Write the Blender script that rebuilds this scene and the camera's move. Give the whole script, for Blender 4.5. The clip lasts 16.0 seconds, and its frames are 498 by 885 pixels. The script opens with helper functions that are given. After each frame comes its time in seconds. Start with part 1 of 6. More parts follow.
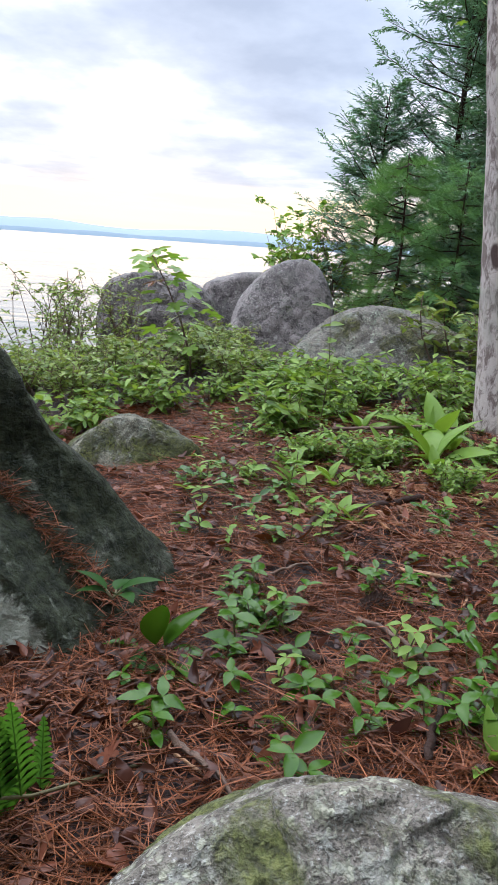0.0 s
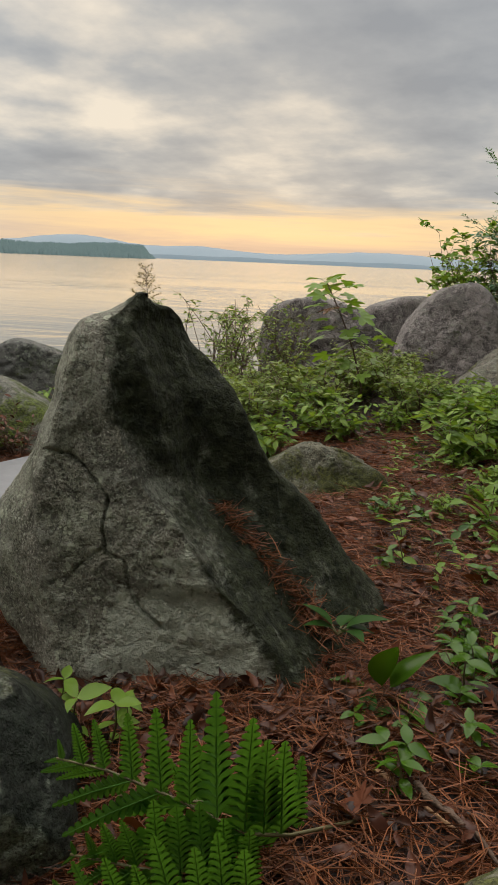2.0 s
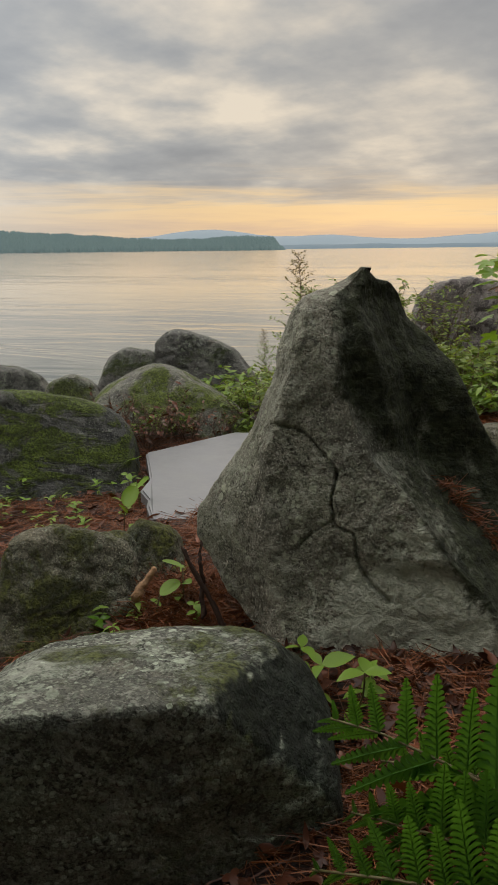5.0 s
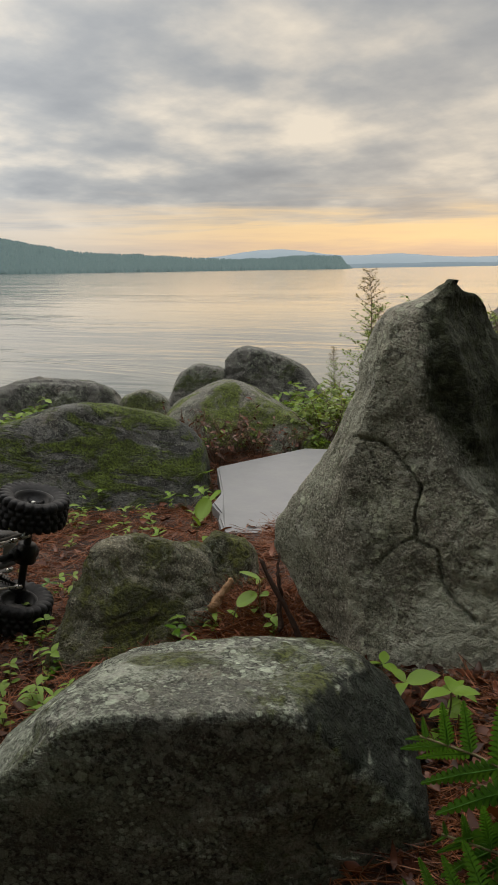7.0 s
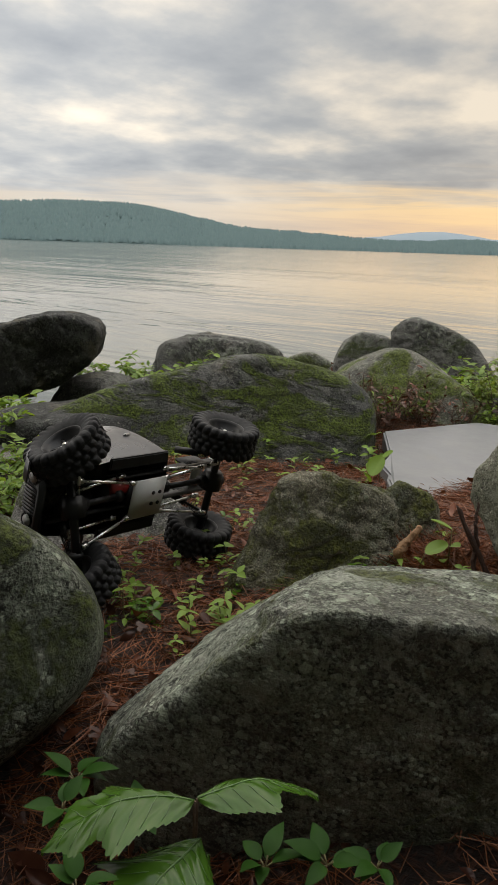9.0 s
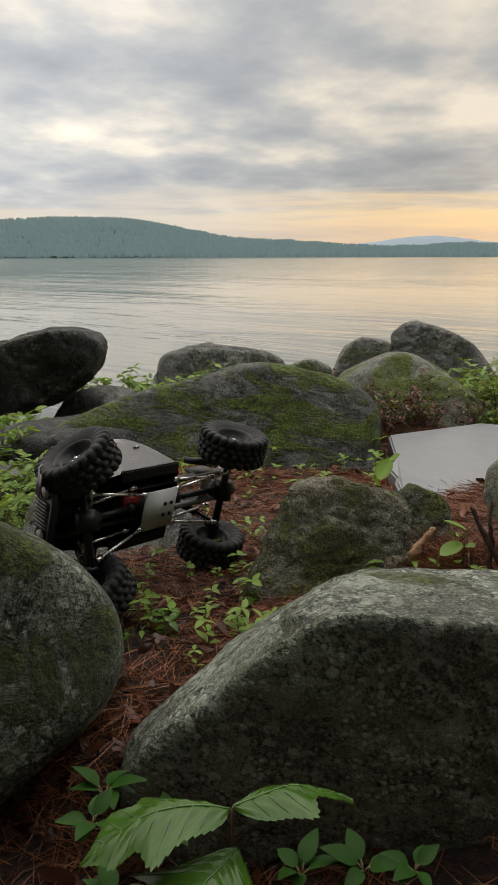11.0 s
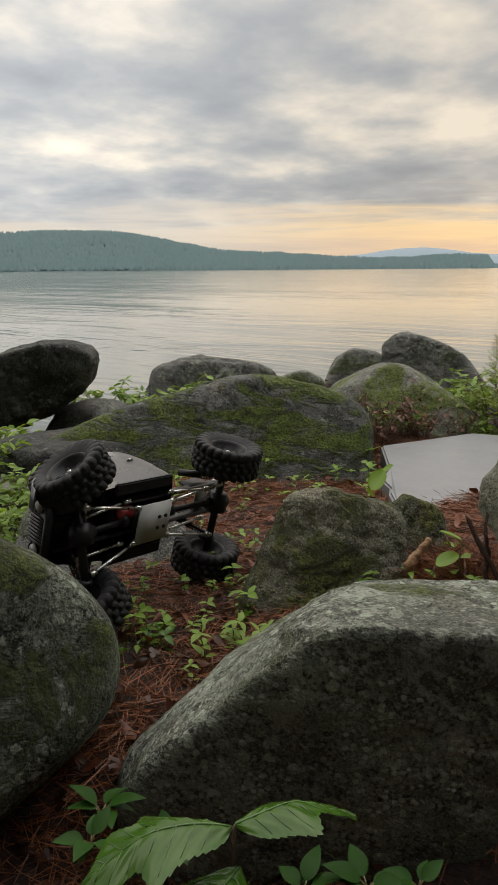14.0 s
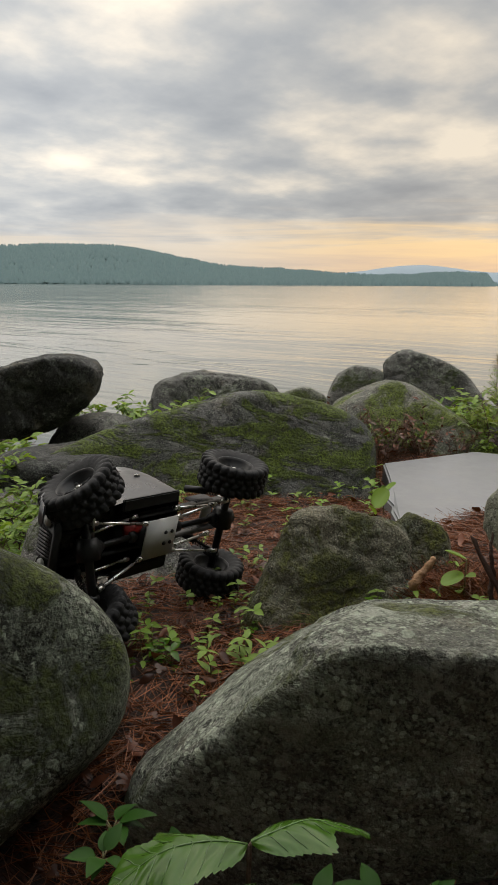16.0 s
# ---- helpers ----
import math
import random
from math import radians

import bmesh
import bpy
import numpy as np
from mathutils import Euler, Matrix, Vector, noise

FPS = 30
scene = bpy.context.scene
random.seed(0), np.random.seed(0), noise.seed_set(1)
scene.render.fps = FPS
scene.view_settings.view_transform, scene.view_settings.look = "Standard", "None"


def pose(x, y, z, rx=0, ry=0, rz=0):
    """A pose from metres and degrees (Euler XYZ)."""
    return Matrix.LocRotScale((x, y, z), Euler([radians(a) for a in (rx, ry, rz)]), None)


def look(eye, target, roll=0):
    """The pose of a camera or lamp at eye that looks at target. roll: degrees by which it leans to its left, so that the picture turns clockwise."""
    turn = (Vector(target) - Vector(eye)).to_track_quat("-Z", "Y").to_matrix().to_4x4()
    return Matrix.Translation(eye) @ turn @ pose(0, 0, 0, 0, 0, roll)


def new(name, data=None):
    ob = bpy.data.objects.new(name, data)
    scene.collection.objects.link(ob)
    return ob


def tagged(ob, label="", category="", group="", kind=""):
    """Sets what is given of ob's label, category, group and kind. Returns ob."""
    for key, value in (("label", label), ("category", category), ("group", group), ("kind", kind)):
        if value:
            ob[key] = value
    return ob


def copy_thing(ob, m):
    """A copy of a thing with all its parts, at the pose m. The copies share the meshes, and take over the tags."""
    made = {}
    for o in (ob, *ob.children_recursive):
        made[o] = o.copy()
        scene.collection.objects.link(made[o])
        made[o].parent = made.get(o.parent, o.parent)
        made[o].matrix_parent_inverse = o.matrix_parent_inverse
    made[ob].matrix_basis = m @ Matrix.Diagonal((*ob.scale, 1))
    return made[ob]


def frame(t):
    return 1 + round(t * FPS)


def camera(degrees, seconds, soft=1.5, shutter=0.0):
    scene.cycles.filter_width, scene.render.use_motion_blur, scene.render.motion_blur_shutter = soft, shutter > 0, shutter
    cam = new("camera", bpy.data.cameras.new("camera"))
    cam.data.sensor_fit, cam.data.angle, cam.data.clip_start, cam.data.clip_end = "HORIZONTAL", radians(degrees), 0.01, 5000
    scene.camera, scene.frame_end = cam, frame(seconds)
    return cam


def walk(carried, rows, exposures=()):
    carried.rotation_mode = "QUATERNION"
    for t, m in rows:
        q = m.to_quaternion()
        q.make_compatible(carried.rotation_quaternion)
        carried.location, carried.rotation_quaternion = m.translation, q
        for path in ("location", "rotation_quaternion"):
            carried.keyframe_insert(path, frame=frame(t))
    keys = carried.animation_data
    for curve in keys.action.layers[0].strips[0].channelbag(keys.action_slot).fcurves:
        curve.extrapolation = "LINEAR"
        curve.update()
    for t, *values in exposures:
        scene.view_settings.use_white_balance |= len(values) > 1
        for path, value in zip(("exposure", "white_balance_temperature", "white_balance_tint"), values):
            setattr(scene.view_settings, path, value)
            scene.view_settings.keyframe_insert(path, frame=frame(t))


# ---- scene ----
cam = camera(38.5, 16.0)
METRES, EYE, TILT, LEAN, TURN = 0.45, 0.56, -15.4, -3.8, 0.0
ROWS = [
    (0.0, 0.0, 0.0, 0.0, 0.0, 0.0, -0.0),
    (0.5, -0.0529, 0.0029, 0.011, 2.98, 0.46, -0.65),
    (1.0, -0.1455, 0.0028, 0.0375, 6.45, 1.3, -1.05),
    (1.5, -0.1888, -0.0028, 0.042, 9.0, 1.74, -1.35),
    (2.0, -0.2539, -0.014, 0.0349, 11.16, 1.63, -1.59),
    (2.5, -0.3087, -0.0275, 0.0397, 13.67, 1.63, -1.65),
    (3.0, -0.3744, -0.0519, 0.0222, 15.88, 1.52, -1.84),
    (3.5, -0.434, -0.076, 0.0059, 17.86, 1.05, -1.99),
    (6.0, -0.5396, -0.1044, -0.033, 23.72, 0.88, -0.87),
    (6.5, -0.5517, -0.1132, -0.0411, 24.97, 1.4, -0.87),
    (7.0, -0.5669, -0.1212, -0.0391, 26.71, 1.81, -2.66),
    (7.5, -0.6422, -0.1427, -0.093, 30.98, 0.6, -6.9),
    (8.0, -0.7204, -0.1737, -0.1584, 34.75, -1.04, -8.58),
    (8.5, -0.7415, -0.1816, -0.182, 36.91, -1.41, -8.41),
    (9.0, -0.7481, -0.1894, -0.2069, 37.74, -0.89, -8.38),
    (11.5, -0.7727, -0.2092, -0.2198, 37.61, -0.02, -6.02),
    (12.0, -0.7696, -0.2019, -0.224, 37.38, 0.06, -5.94),
    (12.5, -0.7743, -0.2038, -0.2245, 37.18, 0.18, -6.02),
    (13.0, -0.7796, -0.2078, -0.2257, 37.15, 0.36, -5.93),
    (13.5, -0.7811, -0.2083, -0.2174, 37.14, 0.62, -5.82),
    (14.0, -0.7835, -0.2117, -0.217, 37.11, 0.87, -5.92),
    (14.5, -0.7822, -0.2142, -0.2203, 37.15, 1.05, -6.14),
    (15.0, -0.7788, -0.2162, -0.2123, 37.14, 1.28, -6.16),
    (15.5, -0.7858, -0.2268, -0.2079, 37.04, 1.62, -6.12),
    (16.0, -0.7954, -0.2484, -0.2107, 36.97, 2.05, -6.61),
]
EXPOSURES = [(0.0, 1.05, 5350, 14), (0.5, 0.95, 5450, 14), (1.0, 0.75, 5800, 14), (1.5, 0.41, 6350, 11), (2.0, 0.15, 6500, 10), (2.5, -0.05, 6500, 10), (6.0, 0.0, 6500, 10), (9.0, 0.13, 6500, 10), (16.0, 0.13, 6500, 10)]
walk(cam, [(t, pose(0, 0, EYE, TILT, LEAN, TURN) @ pose(METRES * x, METRES * y, METRES * z, 90 + pitch, roll, yaw)) for t, x, y, z, yaw, pitch, roll in ROWS], EXPOSURES)

# ---- node helpers ----


def math_node(tree, op, a, b=None, c=None, clamp=False):
    n = tree.nodes.new("ShaderNodeMath")
    n.operation, n.use_clamp = op, clamp
    for i, v in enumerate((a, b, c)):
        if v is None:
            continue
        if isinstance(v, (int, float)):
            n.inputs[i].default_value = v
        else:
            tree.links.new(v, n.inputs[i])
    return n.outputs[0]


def remap(tree, value, lo, hi, out_lo=0.0, out_hi=1.0, smooth=True):
    n = tree.nodes.new("ShaderNodeMapRange")
    n.interpolation_type = "SMOOTHSTEP" if smooth else "LINEAR"
    tree.links.new(value, n.inputs[0])
    for i, v in enumerate((lo, hi, out_lo, out_hi)):
        n.inputs[1 + i].default_value = v
    return n.outputs[0]


def blend_colors(tree, factor, a, b, mode="MIX"):
    n = tree.nodes.new("ShaderNodeMix")
    n.data_type, n.blend_type = "RGBA", mode
    for socket, v in ((n.inputs[0], factor), (n.inputs[6], a), (n.inputs[7], b)):
        if isinstance(v, (int, float)):
            socket.default_value = v
        elif isinstance(v, tuple):
            socket.default_value = (*v, 1.0)
        else:
            tree.links.new(v, socket)
    return n.outputs[2]


def noise_node(tree, vector, scale, detail=4.0, rough=0.55, distortion=0.0):
    n = tree.nodes.new("ShaderNodeTexNoise")
    n.inputs["Scale"].default_value, n.inputs["Detail"].default_value = scale, detail
    n.inputs["Roughness"].default_value, n.inputs["Distortion"].default_value = rough, distortion
    if vector is not None:
        tree.links.new(vector, n.inputs["Vector"])
    return n.outputs[0]


def mapped(tree, vector, scale=(1, 1, 1), turn=(0, 0, 0), move=(0, 0, 0)):
    n = tree.nodes.new("ShaderNodeMapping")
    n.inputs[1].default_value, n.inputs[2].default_value, n.inputs[3].default_value = move, [radians(a) for a in turn], scale
    tree.links.new(vector, n.inputs[0])
    return n.outputs[0]


def ramp(tree, value, stops):
    n = tree.nodes.new("ShaderNodeValToRGB")
    while len(n.color_ramp.elements) < len(stops):
        n.color_ramp.elements.new(0.5)
    for e, (at, color) in zip(n.color_ramp.elements, stops):
        e.position, e.color = at, (*color, 1.0)
    tree.links.new(value, n.inputs[0])
    return n.outputs[0]


# ---- sky, sun ----
SUN_AZ, SUN_EL = 100.0, 7.0
world = bpy.data.worlds.new("evening_sky")
scene.world = world
world.use_nodes = True
wt = world.node_tree
wt.nodes.clear()
w_dir = wt.nodes.new("ShaderNodeTexCoord").outputs["Generated"]
w_sep = wt.nodes.new("ShaderNodeSeparateXYZ")
wt.links.new(w_dir, w_sep.inputs[0])
wx, wy, wz = w_sep.outputs
sky = wt.nodes.new("ShaderNodeTexSky")
sky.sky_type, sky.sun_disc = "NISHITA", False
sky.sun_elevation, sky.sun_rotation = radians(SUN_EL), radians(90 - SUN_AZ)
# cloud deck: directions projected on a flat layer overhead, so that it crowds towards the horizon
up = math_node(wt, "ADD", math_node(wt, "MAXIMUM", wz, 0.0), 0.16)
deck = wt.nodes.new("ShaderNodeCombineXYZ")
wt.links.new(math_node(wt, "DIVIDE", wx, up), deck.inputs[0])
wt.links.new(math_node(wt, "DIVIDE", wy, up), deck.inputs[1])
deck_v = mapped(wt, deck.outputs[0], (1.0, 0.9, 1.0), (0, 0, 12), (3.1, 1.7, 0.0))
big = noise_node(wt, deck_v, 0.9, 2.0, 0.5, 0.0)
lumps = noise_node(wt, mapped(wt, deck.outputs[0], (1.0, 0.9, 1.0), (0, 0, 12), (7.3, 2.2, 0.0)), 2.4, 9.0, 0.52, 0.0)
cover = math_node(wt, "ADD", math_node(wt, "MULTIPLY", big, 0.42), math_node(wt, "MULTIPLY", lumps, 0.58))
# a thin place in the deck low over the water, and a flat grey bank under it
lift = math_node(wt, "ADD", remap(wt, wz, 0.10, 0.155, -0.035, 0.045), remap(wt, wz, 0.17, 0.25, 0.0, -0.065))
cover = math_node(wt, "ADD", cover, math_node(wt, "ADD", lift, remap(wt, wz, 0.27, 0.36, 0.0, 0.045)))
cloud = ramp(wt, cover, [(0.35, (0.305, 0.322, 0.345)), (0.45, (0.385, 0.397, 0.408)), (0.51, (0.465, 0.465, 0.455)), (0.57, (0.61, 0.575, 0.52)), (0.66, (0.86, 0.765, 0.63))])
# the deck is thinner and paler away from the sun
side_light = wt.nodes.new("ShaderNodeVectorMath")
side_light.operation = "SCALE"
# warm low band under the deck, strongest towards the sun
facing = math_node(wt, "ADD", math_node(wt, "MULTIPLY", wx, math.cos(radians(SUN_AZ))), math_node(wt, "MULTIPLY", wy, math.sin(radians(SUN_AZ))))
toward = remap(wt, facing, 0.82, 0.995)
wt.links.new(cloud, side_light.inputs[0])
wt.links.new(remap(wt, facing, 0.70, 1.0, 1.34, 0.87), side_light.inputs["Scale"])
streak_v = mapped(wt, w_dir, (3.0, 3.0, 42.0), (0, 0, 0), (0.3, 0.0, 0.0))
streak = noise_node(wt, streak_v, 1.0, 5.0, 0.6, 0.3)
wobble = math_node(wt, "ADD", wz, math_node(wt, "MULTIPLY", math_node(wt, "SUBTRACT", streak, 0.5), 0.11))
band = remap(wt, wobble, 0.095, 0.040)
glow = ramp(wt, math_node(wt, "MULTIPLY", wobble, 9.0), [(0.0, (0.47, 0.37, 0.31)), (0.22, (0.62, 0.46, 0.33)), (0.48, (0.88, 0.62, 0.32)), (0.72, (0.74, 0.60, 0.43)), (1.0, (0.55, 0.51, 0.46))])
pale = ramp(wt, math_node(wt, "MULTIPLY", wobble, 9.0), [(0.0, (0.56, 0.52, 0.46)), (0.5, (0.73, 0.65, 0.55)), (1.0, (0.64, 0.61, 0.57))])
low = blend_colors(wt, toward, pale, glow)
heaven = blend_colors(wt, band, side_light.outputs[0], low)
heaven = blend_colors(wt, 0.003, heaven, sky.outputs[0])
# an overcast sky is several times as bright overhead as at the horizon
zenith = remap(wt, wz, 0.32, 0.80, 1.0, 3.4)
bright = wt.nodes.new("ShaderNodeVectorMath")
bright.operation = "SCALE"
wt.links.new(heaven, bright.inputs[0])
wt.links.new(zenith, bright.inputs["Scale"])
w_bg = wt.nodes.new("ShaderNodeBackground")
w_bg.inputs[1].default_value = 1.0
wt.links.new(bright.outputs[0], w_bg.inputs[0])
wt.links.new(w_bg.outputs[0], wt.nodes.new("ShaderNodeOutputWorld").inputs[0])

sun = new("sun", bpy.data.lights.new("sun", "SUN"))
sun.data.energy, sun.data.angle, sun.data.color = 0.55, radians(120), (1.0, 0.78, 0.55)
sun.matrix_world = look((0, 0, 30), (-30 * math.cos(radians(SUN_AZ)), -30 * math.sin(radians(SUN_AZ)), 30 - 30 * math.tan(radians(SUN_EL))))

# ---- materials ----


def material(name):
    m = bpy.data.materials.new(name)
    m.use_nodes = True
    t = m.node_tree
    t.nodes.clear()
    out, b = t.nodes.new("ShaderNodeOutputMaterial"), t.nodes.new("ShaderNodeBsdfPrincipled")
    t.links.new(b.outputs[0], out.inputs[0])
    return m, t, b


def plug(tree, value, socket):
    if isinstance(value, (int, float)):
        socket.default_value = value
    elif isinstance(value, tuple):
        socket.default_value = (*value, 1.0)
    else:
        tree.links.new(value, socket)


def bump(tree, bsdf, height, strength, distance):
    n = tree.nodes.new("ShaderNodeBump")
    n.inputs["Strength"].default_value, n.inputs["Distance"].default_value = strength, distance
    tree.links.new(height, n.inputs["Height"])
    tree.links.new(n.outputs[0], bsdf.inputs["Normal"])


def place(tree):
    """Metres in the object's own space."""
    return tree.nodes.new("ShaderNodeTexCoord").outputs["Object"]


def normal_z(tree):
    n = tree.nodes.new("ShaderNodeSeparateXYZ")
    tree.links.new(tree.nodes.new("ShaderNodeNewGeometry").outputs["Normal"], n.inputs[0])
    return n.outputs[2]


def flecks(t, p, scale, share, cluster_scale=9.0):
    """Granular growth, a few millimetres a grain, thick in some places and thin in others."""
    grains = noise_node(t, p, scale, 4, 0.65, 0.2)
    cluster = noise_node(t, p, cluster_scale, 5, 0.62, 0.3)
    value = math_node(t, "ADD", math_node(t, "MULTIPLY", grains, 0.62), math_node(t, "MULTIPLY", cluster, 0.75))
    edge = 0.84 - 0.34 * share
    return remap(t, value, edge - 0.015, edge + 0.035)


def stone(name, dark=(0.10, 0.10, 0.095), light=(0.30, 0.29, 0.27), lichen=0.5, moss=0.3, moss_color=(0.065, 0.085, 0.02), grain=1.0, streaks=0.0, green=(0.25, 0.285, 0.205), black=0.4, lie=None):
    """Weathered granite: grey mottling, black and grey-green crusts in grains, pale spots, moss that settles on what faces up."""
    m, t, b = material(name)
    p = place(t)
    broad = noise_node(t, p, 5.0 * grain, 6, 0.62, 0.2)
    mid = noise_node(t, p, 38.0 * grain, 6, 0.66)
    grit = noise_node(t, p, 330.0 * grain, 3, 0.6)
    tone = math_node(t, "ADD", math_node(t, "MULTIPLY", broad, 0.55), math_node(t, "MULTIPLY", mid, 0.45))
    relief = mid
    if streaks:
        layer = noise_node(t, mapped(t, p, (6, 14, 60), (9, -4, 28)), grain, 6, 0.66, 0.5)
        tone = math_node(t, "ADD", math_node(t, "MULTIPLY", tone, 1 - streaks), math_node(t, "MULTIPLY", layer, streaks))
        relief = math_node(t, "ADD", math_node(t, "MULTIPLY", mid, 1 - streaks), math_node(t, "MULTIPLY", layer, streaks))
    middle = tuple(0.55 * c + 0.45 * d for c, d in zip(dark, light))
    color = ramp(t, tone, [(0.38, dark), (0.50, middle), (0.62, light)])
    weather = noise_node(t, mapped(t, p, (1.0, 1.0, 0.6), (0, 0, 0), (5, 2, 8)), 6.5 * grain, 7, 0.66, 0.6)
    color = blend_colors(t, remap(t, weather, 0.52, 0.66, 0.0, 0.5), color, tuple(0.6 * c for c in dark))
    color = blend_colors(t, remap(t, weather, 0.44, 0.36, 0.0, 0.35), color, (0.17, 0.145, 0.10))
    soot = flecks(t, p, 70.0 * grain, black, 7.0)
    color = blend_colors(t, math_node(t, "MULTIPLY", soot, 0.7), color, tuple(0.4 * c for c in dark))
    color = blend_colors(t, remap(t, grit, 0.47, 0.35, 0.0, 0.65), color, tuple(0.4 * c for c in dark))
    color = blend_colors(t, remap(t, grit, 0.55, 0.68, 0.0, 0.55), color, tuple(min(0.55, 1.6 * c) for c in light))
    skin = flecks(t, p, 165.0 * grain, 0.15 + 0.55 * lichen, 8.0)
    crust = blend_colors(t, remap(t, noise_node(t, p, 420.0, 2), 0.35, 0.65), tuple(0.45 * c for c in green), tuple(1.25 * c for c in green))
    color = blend_colors(t, math_node(t, "MULTIPLY", skin, 0.25 + 0.35 * lichen), color, crust)
    spots = flecks(t, mapped(t, p, (1, 1, 1), (0, 0, 0), (3, 1, 2)), 95.0 * grain, 0.42 * lichen, 19.0)
    color = blend_colors(t, math_node(t, "MULTIPLY", spots, 0.2 + 0.4 * lichen), color, (0.36, 0.37, 0.31))
    # round lichen rosettes in clusters, two sizes
    for size, where_scale, limit in ((62.0, 10.0, 0.34), (150.0, 14.0, 0.40)):
        cells = t.nodes.new("ShaderNodeTexVoronoi")
        cells.inputs["Scale"].default_value = size * grain
        wobbly = t.nodes.new("ShaderNodeVectorMath")
        wobbly.operation = "MULTIPLY_ADD"
        jitter = t.nodes.new("ShaderNodeTexNoise")
        jitter.inputs["Scale"].default_value, jitter.inputs["Detail"].default_value = 3.0 * size * grain, 2.0
        t.links.new(p, jitter.inputs["Vector"])
        t.links.new(jitter.outputs["Color"], wobbly.inputs[0])
        wobbly.inputs[1].default_value = (0.5 / size,) * 3
        t.links.new(p, wobbly.inputs[2])
        t.links.new(wobbly.outputs[0], cells.inputs["Vector"])
        colony = remap(t, noise_node(t, mapped(t, p, (1, 1, 1), (0, 0, 0), (size, 3, 1)), where_scale * grain, 5, 0.65, 0.4), 0.60 - 0.17 * lichen, 0.68 - 0.17 * lichen)
        disc = math_node(t, "MULTIPLY", remap(t, cells.outputs["Distance"], limit + 0.06, limit - 0.04), colony)
        tone_of = t.nodes.new("ShaderNodeSeparateXYZ")
        t.links.new(cells.outputs["Color"], tone_of.inputs[0])
        pale = blend_colors(t, tone_of.outputs[0], tuple(0.6 * c for c in green), tuple(1.6 * c for c in green))
        color = blend_colors(t, math_node(t, "MULTIPLY", disc, 0.35 + 0.6 * lichen), color, pale)
        spots = math_node(t, "MAXIMUM", spots, disc)
    height = math_node(t, "ADD", math_node(t, "ADD", math_node(t, "MULTIPLY", relief, 0.9), math_node(t, "MULTIPLY", broad, 1.4)), math_node(t, "MULTIPLY", grit, 0.18))
    height = math_node(t, "ADD", height, math_node(t, "MULTIPLY", math_node(t, "MAXIMUM", skin, spots), 0.10))
    if moss:
        face = remap(t, normal_z(t), -0.15, 0.5)
        where = noise_node(t, mapped(t, p, *lie), 1.0, 9, 0.68, 0.6) if lie else noise_node(t, p, 5.0 * grain, 9, 0.70, 0.3)
        patch = remap(t, where, 0.62 - 0.20 * moss, 0.68 - 0.16 * moss)
        tuft = noise_node(t, p, 140.0, 5, 0.72)
        hue = noise_node(t, p, 13.0, 4, 0.6)
        leafy = blend_colors(t, remap(t, tuft, 0.35, 0.65), tuple(0.22 * c for c in moss_color), tuple(1.6 * c for c in moss_color))
        leafy = blend_colors(t, remap(t, hue, 0.42, 0.62, 0.0, 0.55), leafy, tuple(0.35 * c for c in moss_color))
        cover = math_node(t, "MULTIPLY", patch, math_node(t, "ADD", math_node(t, "MULTIPLY", face, 0.92), 0.05))
        color = blend_colors(t, cover, color, leafy)
        height = math_node(t, "ADD", height, math_node(t, "MULTIPLY", cover, math_node(t, "ADD", math_node(t, "MULTIPLY", tuft, 0.5), 0.15)))
    plug(t, color, b.inputs["Base Color"])
    plug(t, remap(t, mid, 0.3, 0.7, 0.6, 0.92), b.inputs["Roughness"])
    b.inputs["Specular IOR Level"].default_value = 0.3
    bump(t, b, height, 1.0, 0.017)
    return m


def plain(name, color, rough=0.6, metal=0.0, vary=0.25, scale=40.0, relief=0.15, spec=0.5):
    m, t, b = material(name)
    n = noise_node(t, place(t), scale, 5, 0.6)
    plug(t, blend_colors(t, n, tuple(c * (1 - vary) for c in color), tuple(min(1, c * (1 + vary)) for c in color)), b.inputs["Base Color"])
    plug(t, remap(t, n, 0.3, 0.7, max(0.0, rough - 0.1), min(1, rough + 0.1)), b.inputs["Roughness"])
    b.inputs["Metallic"].default_value = metal
    b.inputs["Specular IOR Level"].default_value = spec
    if relief:
        bump(t, b, n, relief, 0.004)
    return m


def foliage(name, dark, light, rough=0.45, through_light=0.35, by="island"):
    """Leaves: colour varies from leaf to leaf; some light passes through."""
    m, t, b = material(name)
    geo = t.nodes.new("ShaderNodeNewGeometry").outputs["Random Per Island"]
    n = noise_node(t, place(t), 60.0, 3)
    mixf = math_node(t, "ADD", math_node(t, "MULTIPLY", geo, 0.7), math_node(t, "MULTIPLY", n, 0.3))
    color = blend_colors(t, mixf, dark, light)
    plug(t, color, b.inputs["Base Color"])
    b.inputs["Roughness"].default_value = rough
    b.inputs["Specular IOR Level"].default_value = 0.2
    back = t.nodes.new("ShaderNodeBsdfTranslucent")
    plug(t, blend_colors(t, 1.0, color, (1.3, 1.25, 0.5), "MULTIPLY"), back.inputs[0])
    mix = t.nodes.new("ShaderNodeMixShader")
    mix.inputs[0].default_value = through_light
    t.links.new(b.outputs[0], mix.inputs[1])
    t.links.new(back.outputs[0], mix.inputs[2])
    t.links.new(mix.outputs[0], t.nodes["Material Output"].inputs[0])
    return m


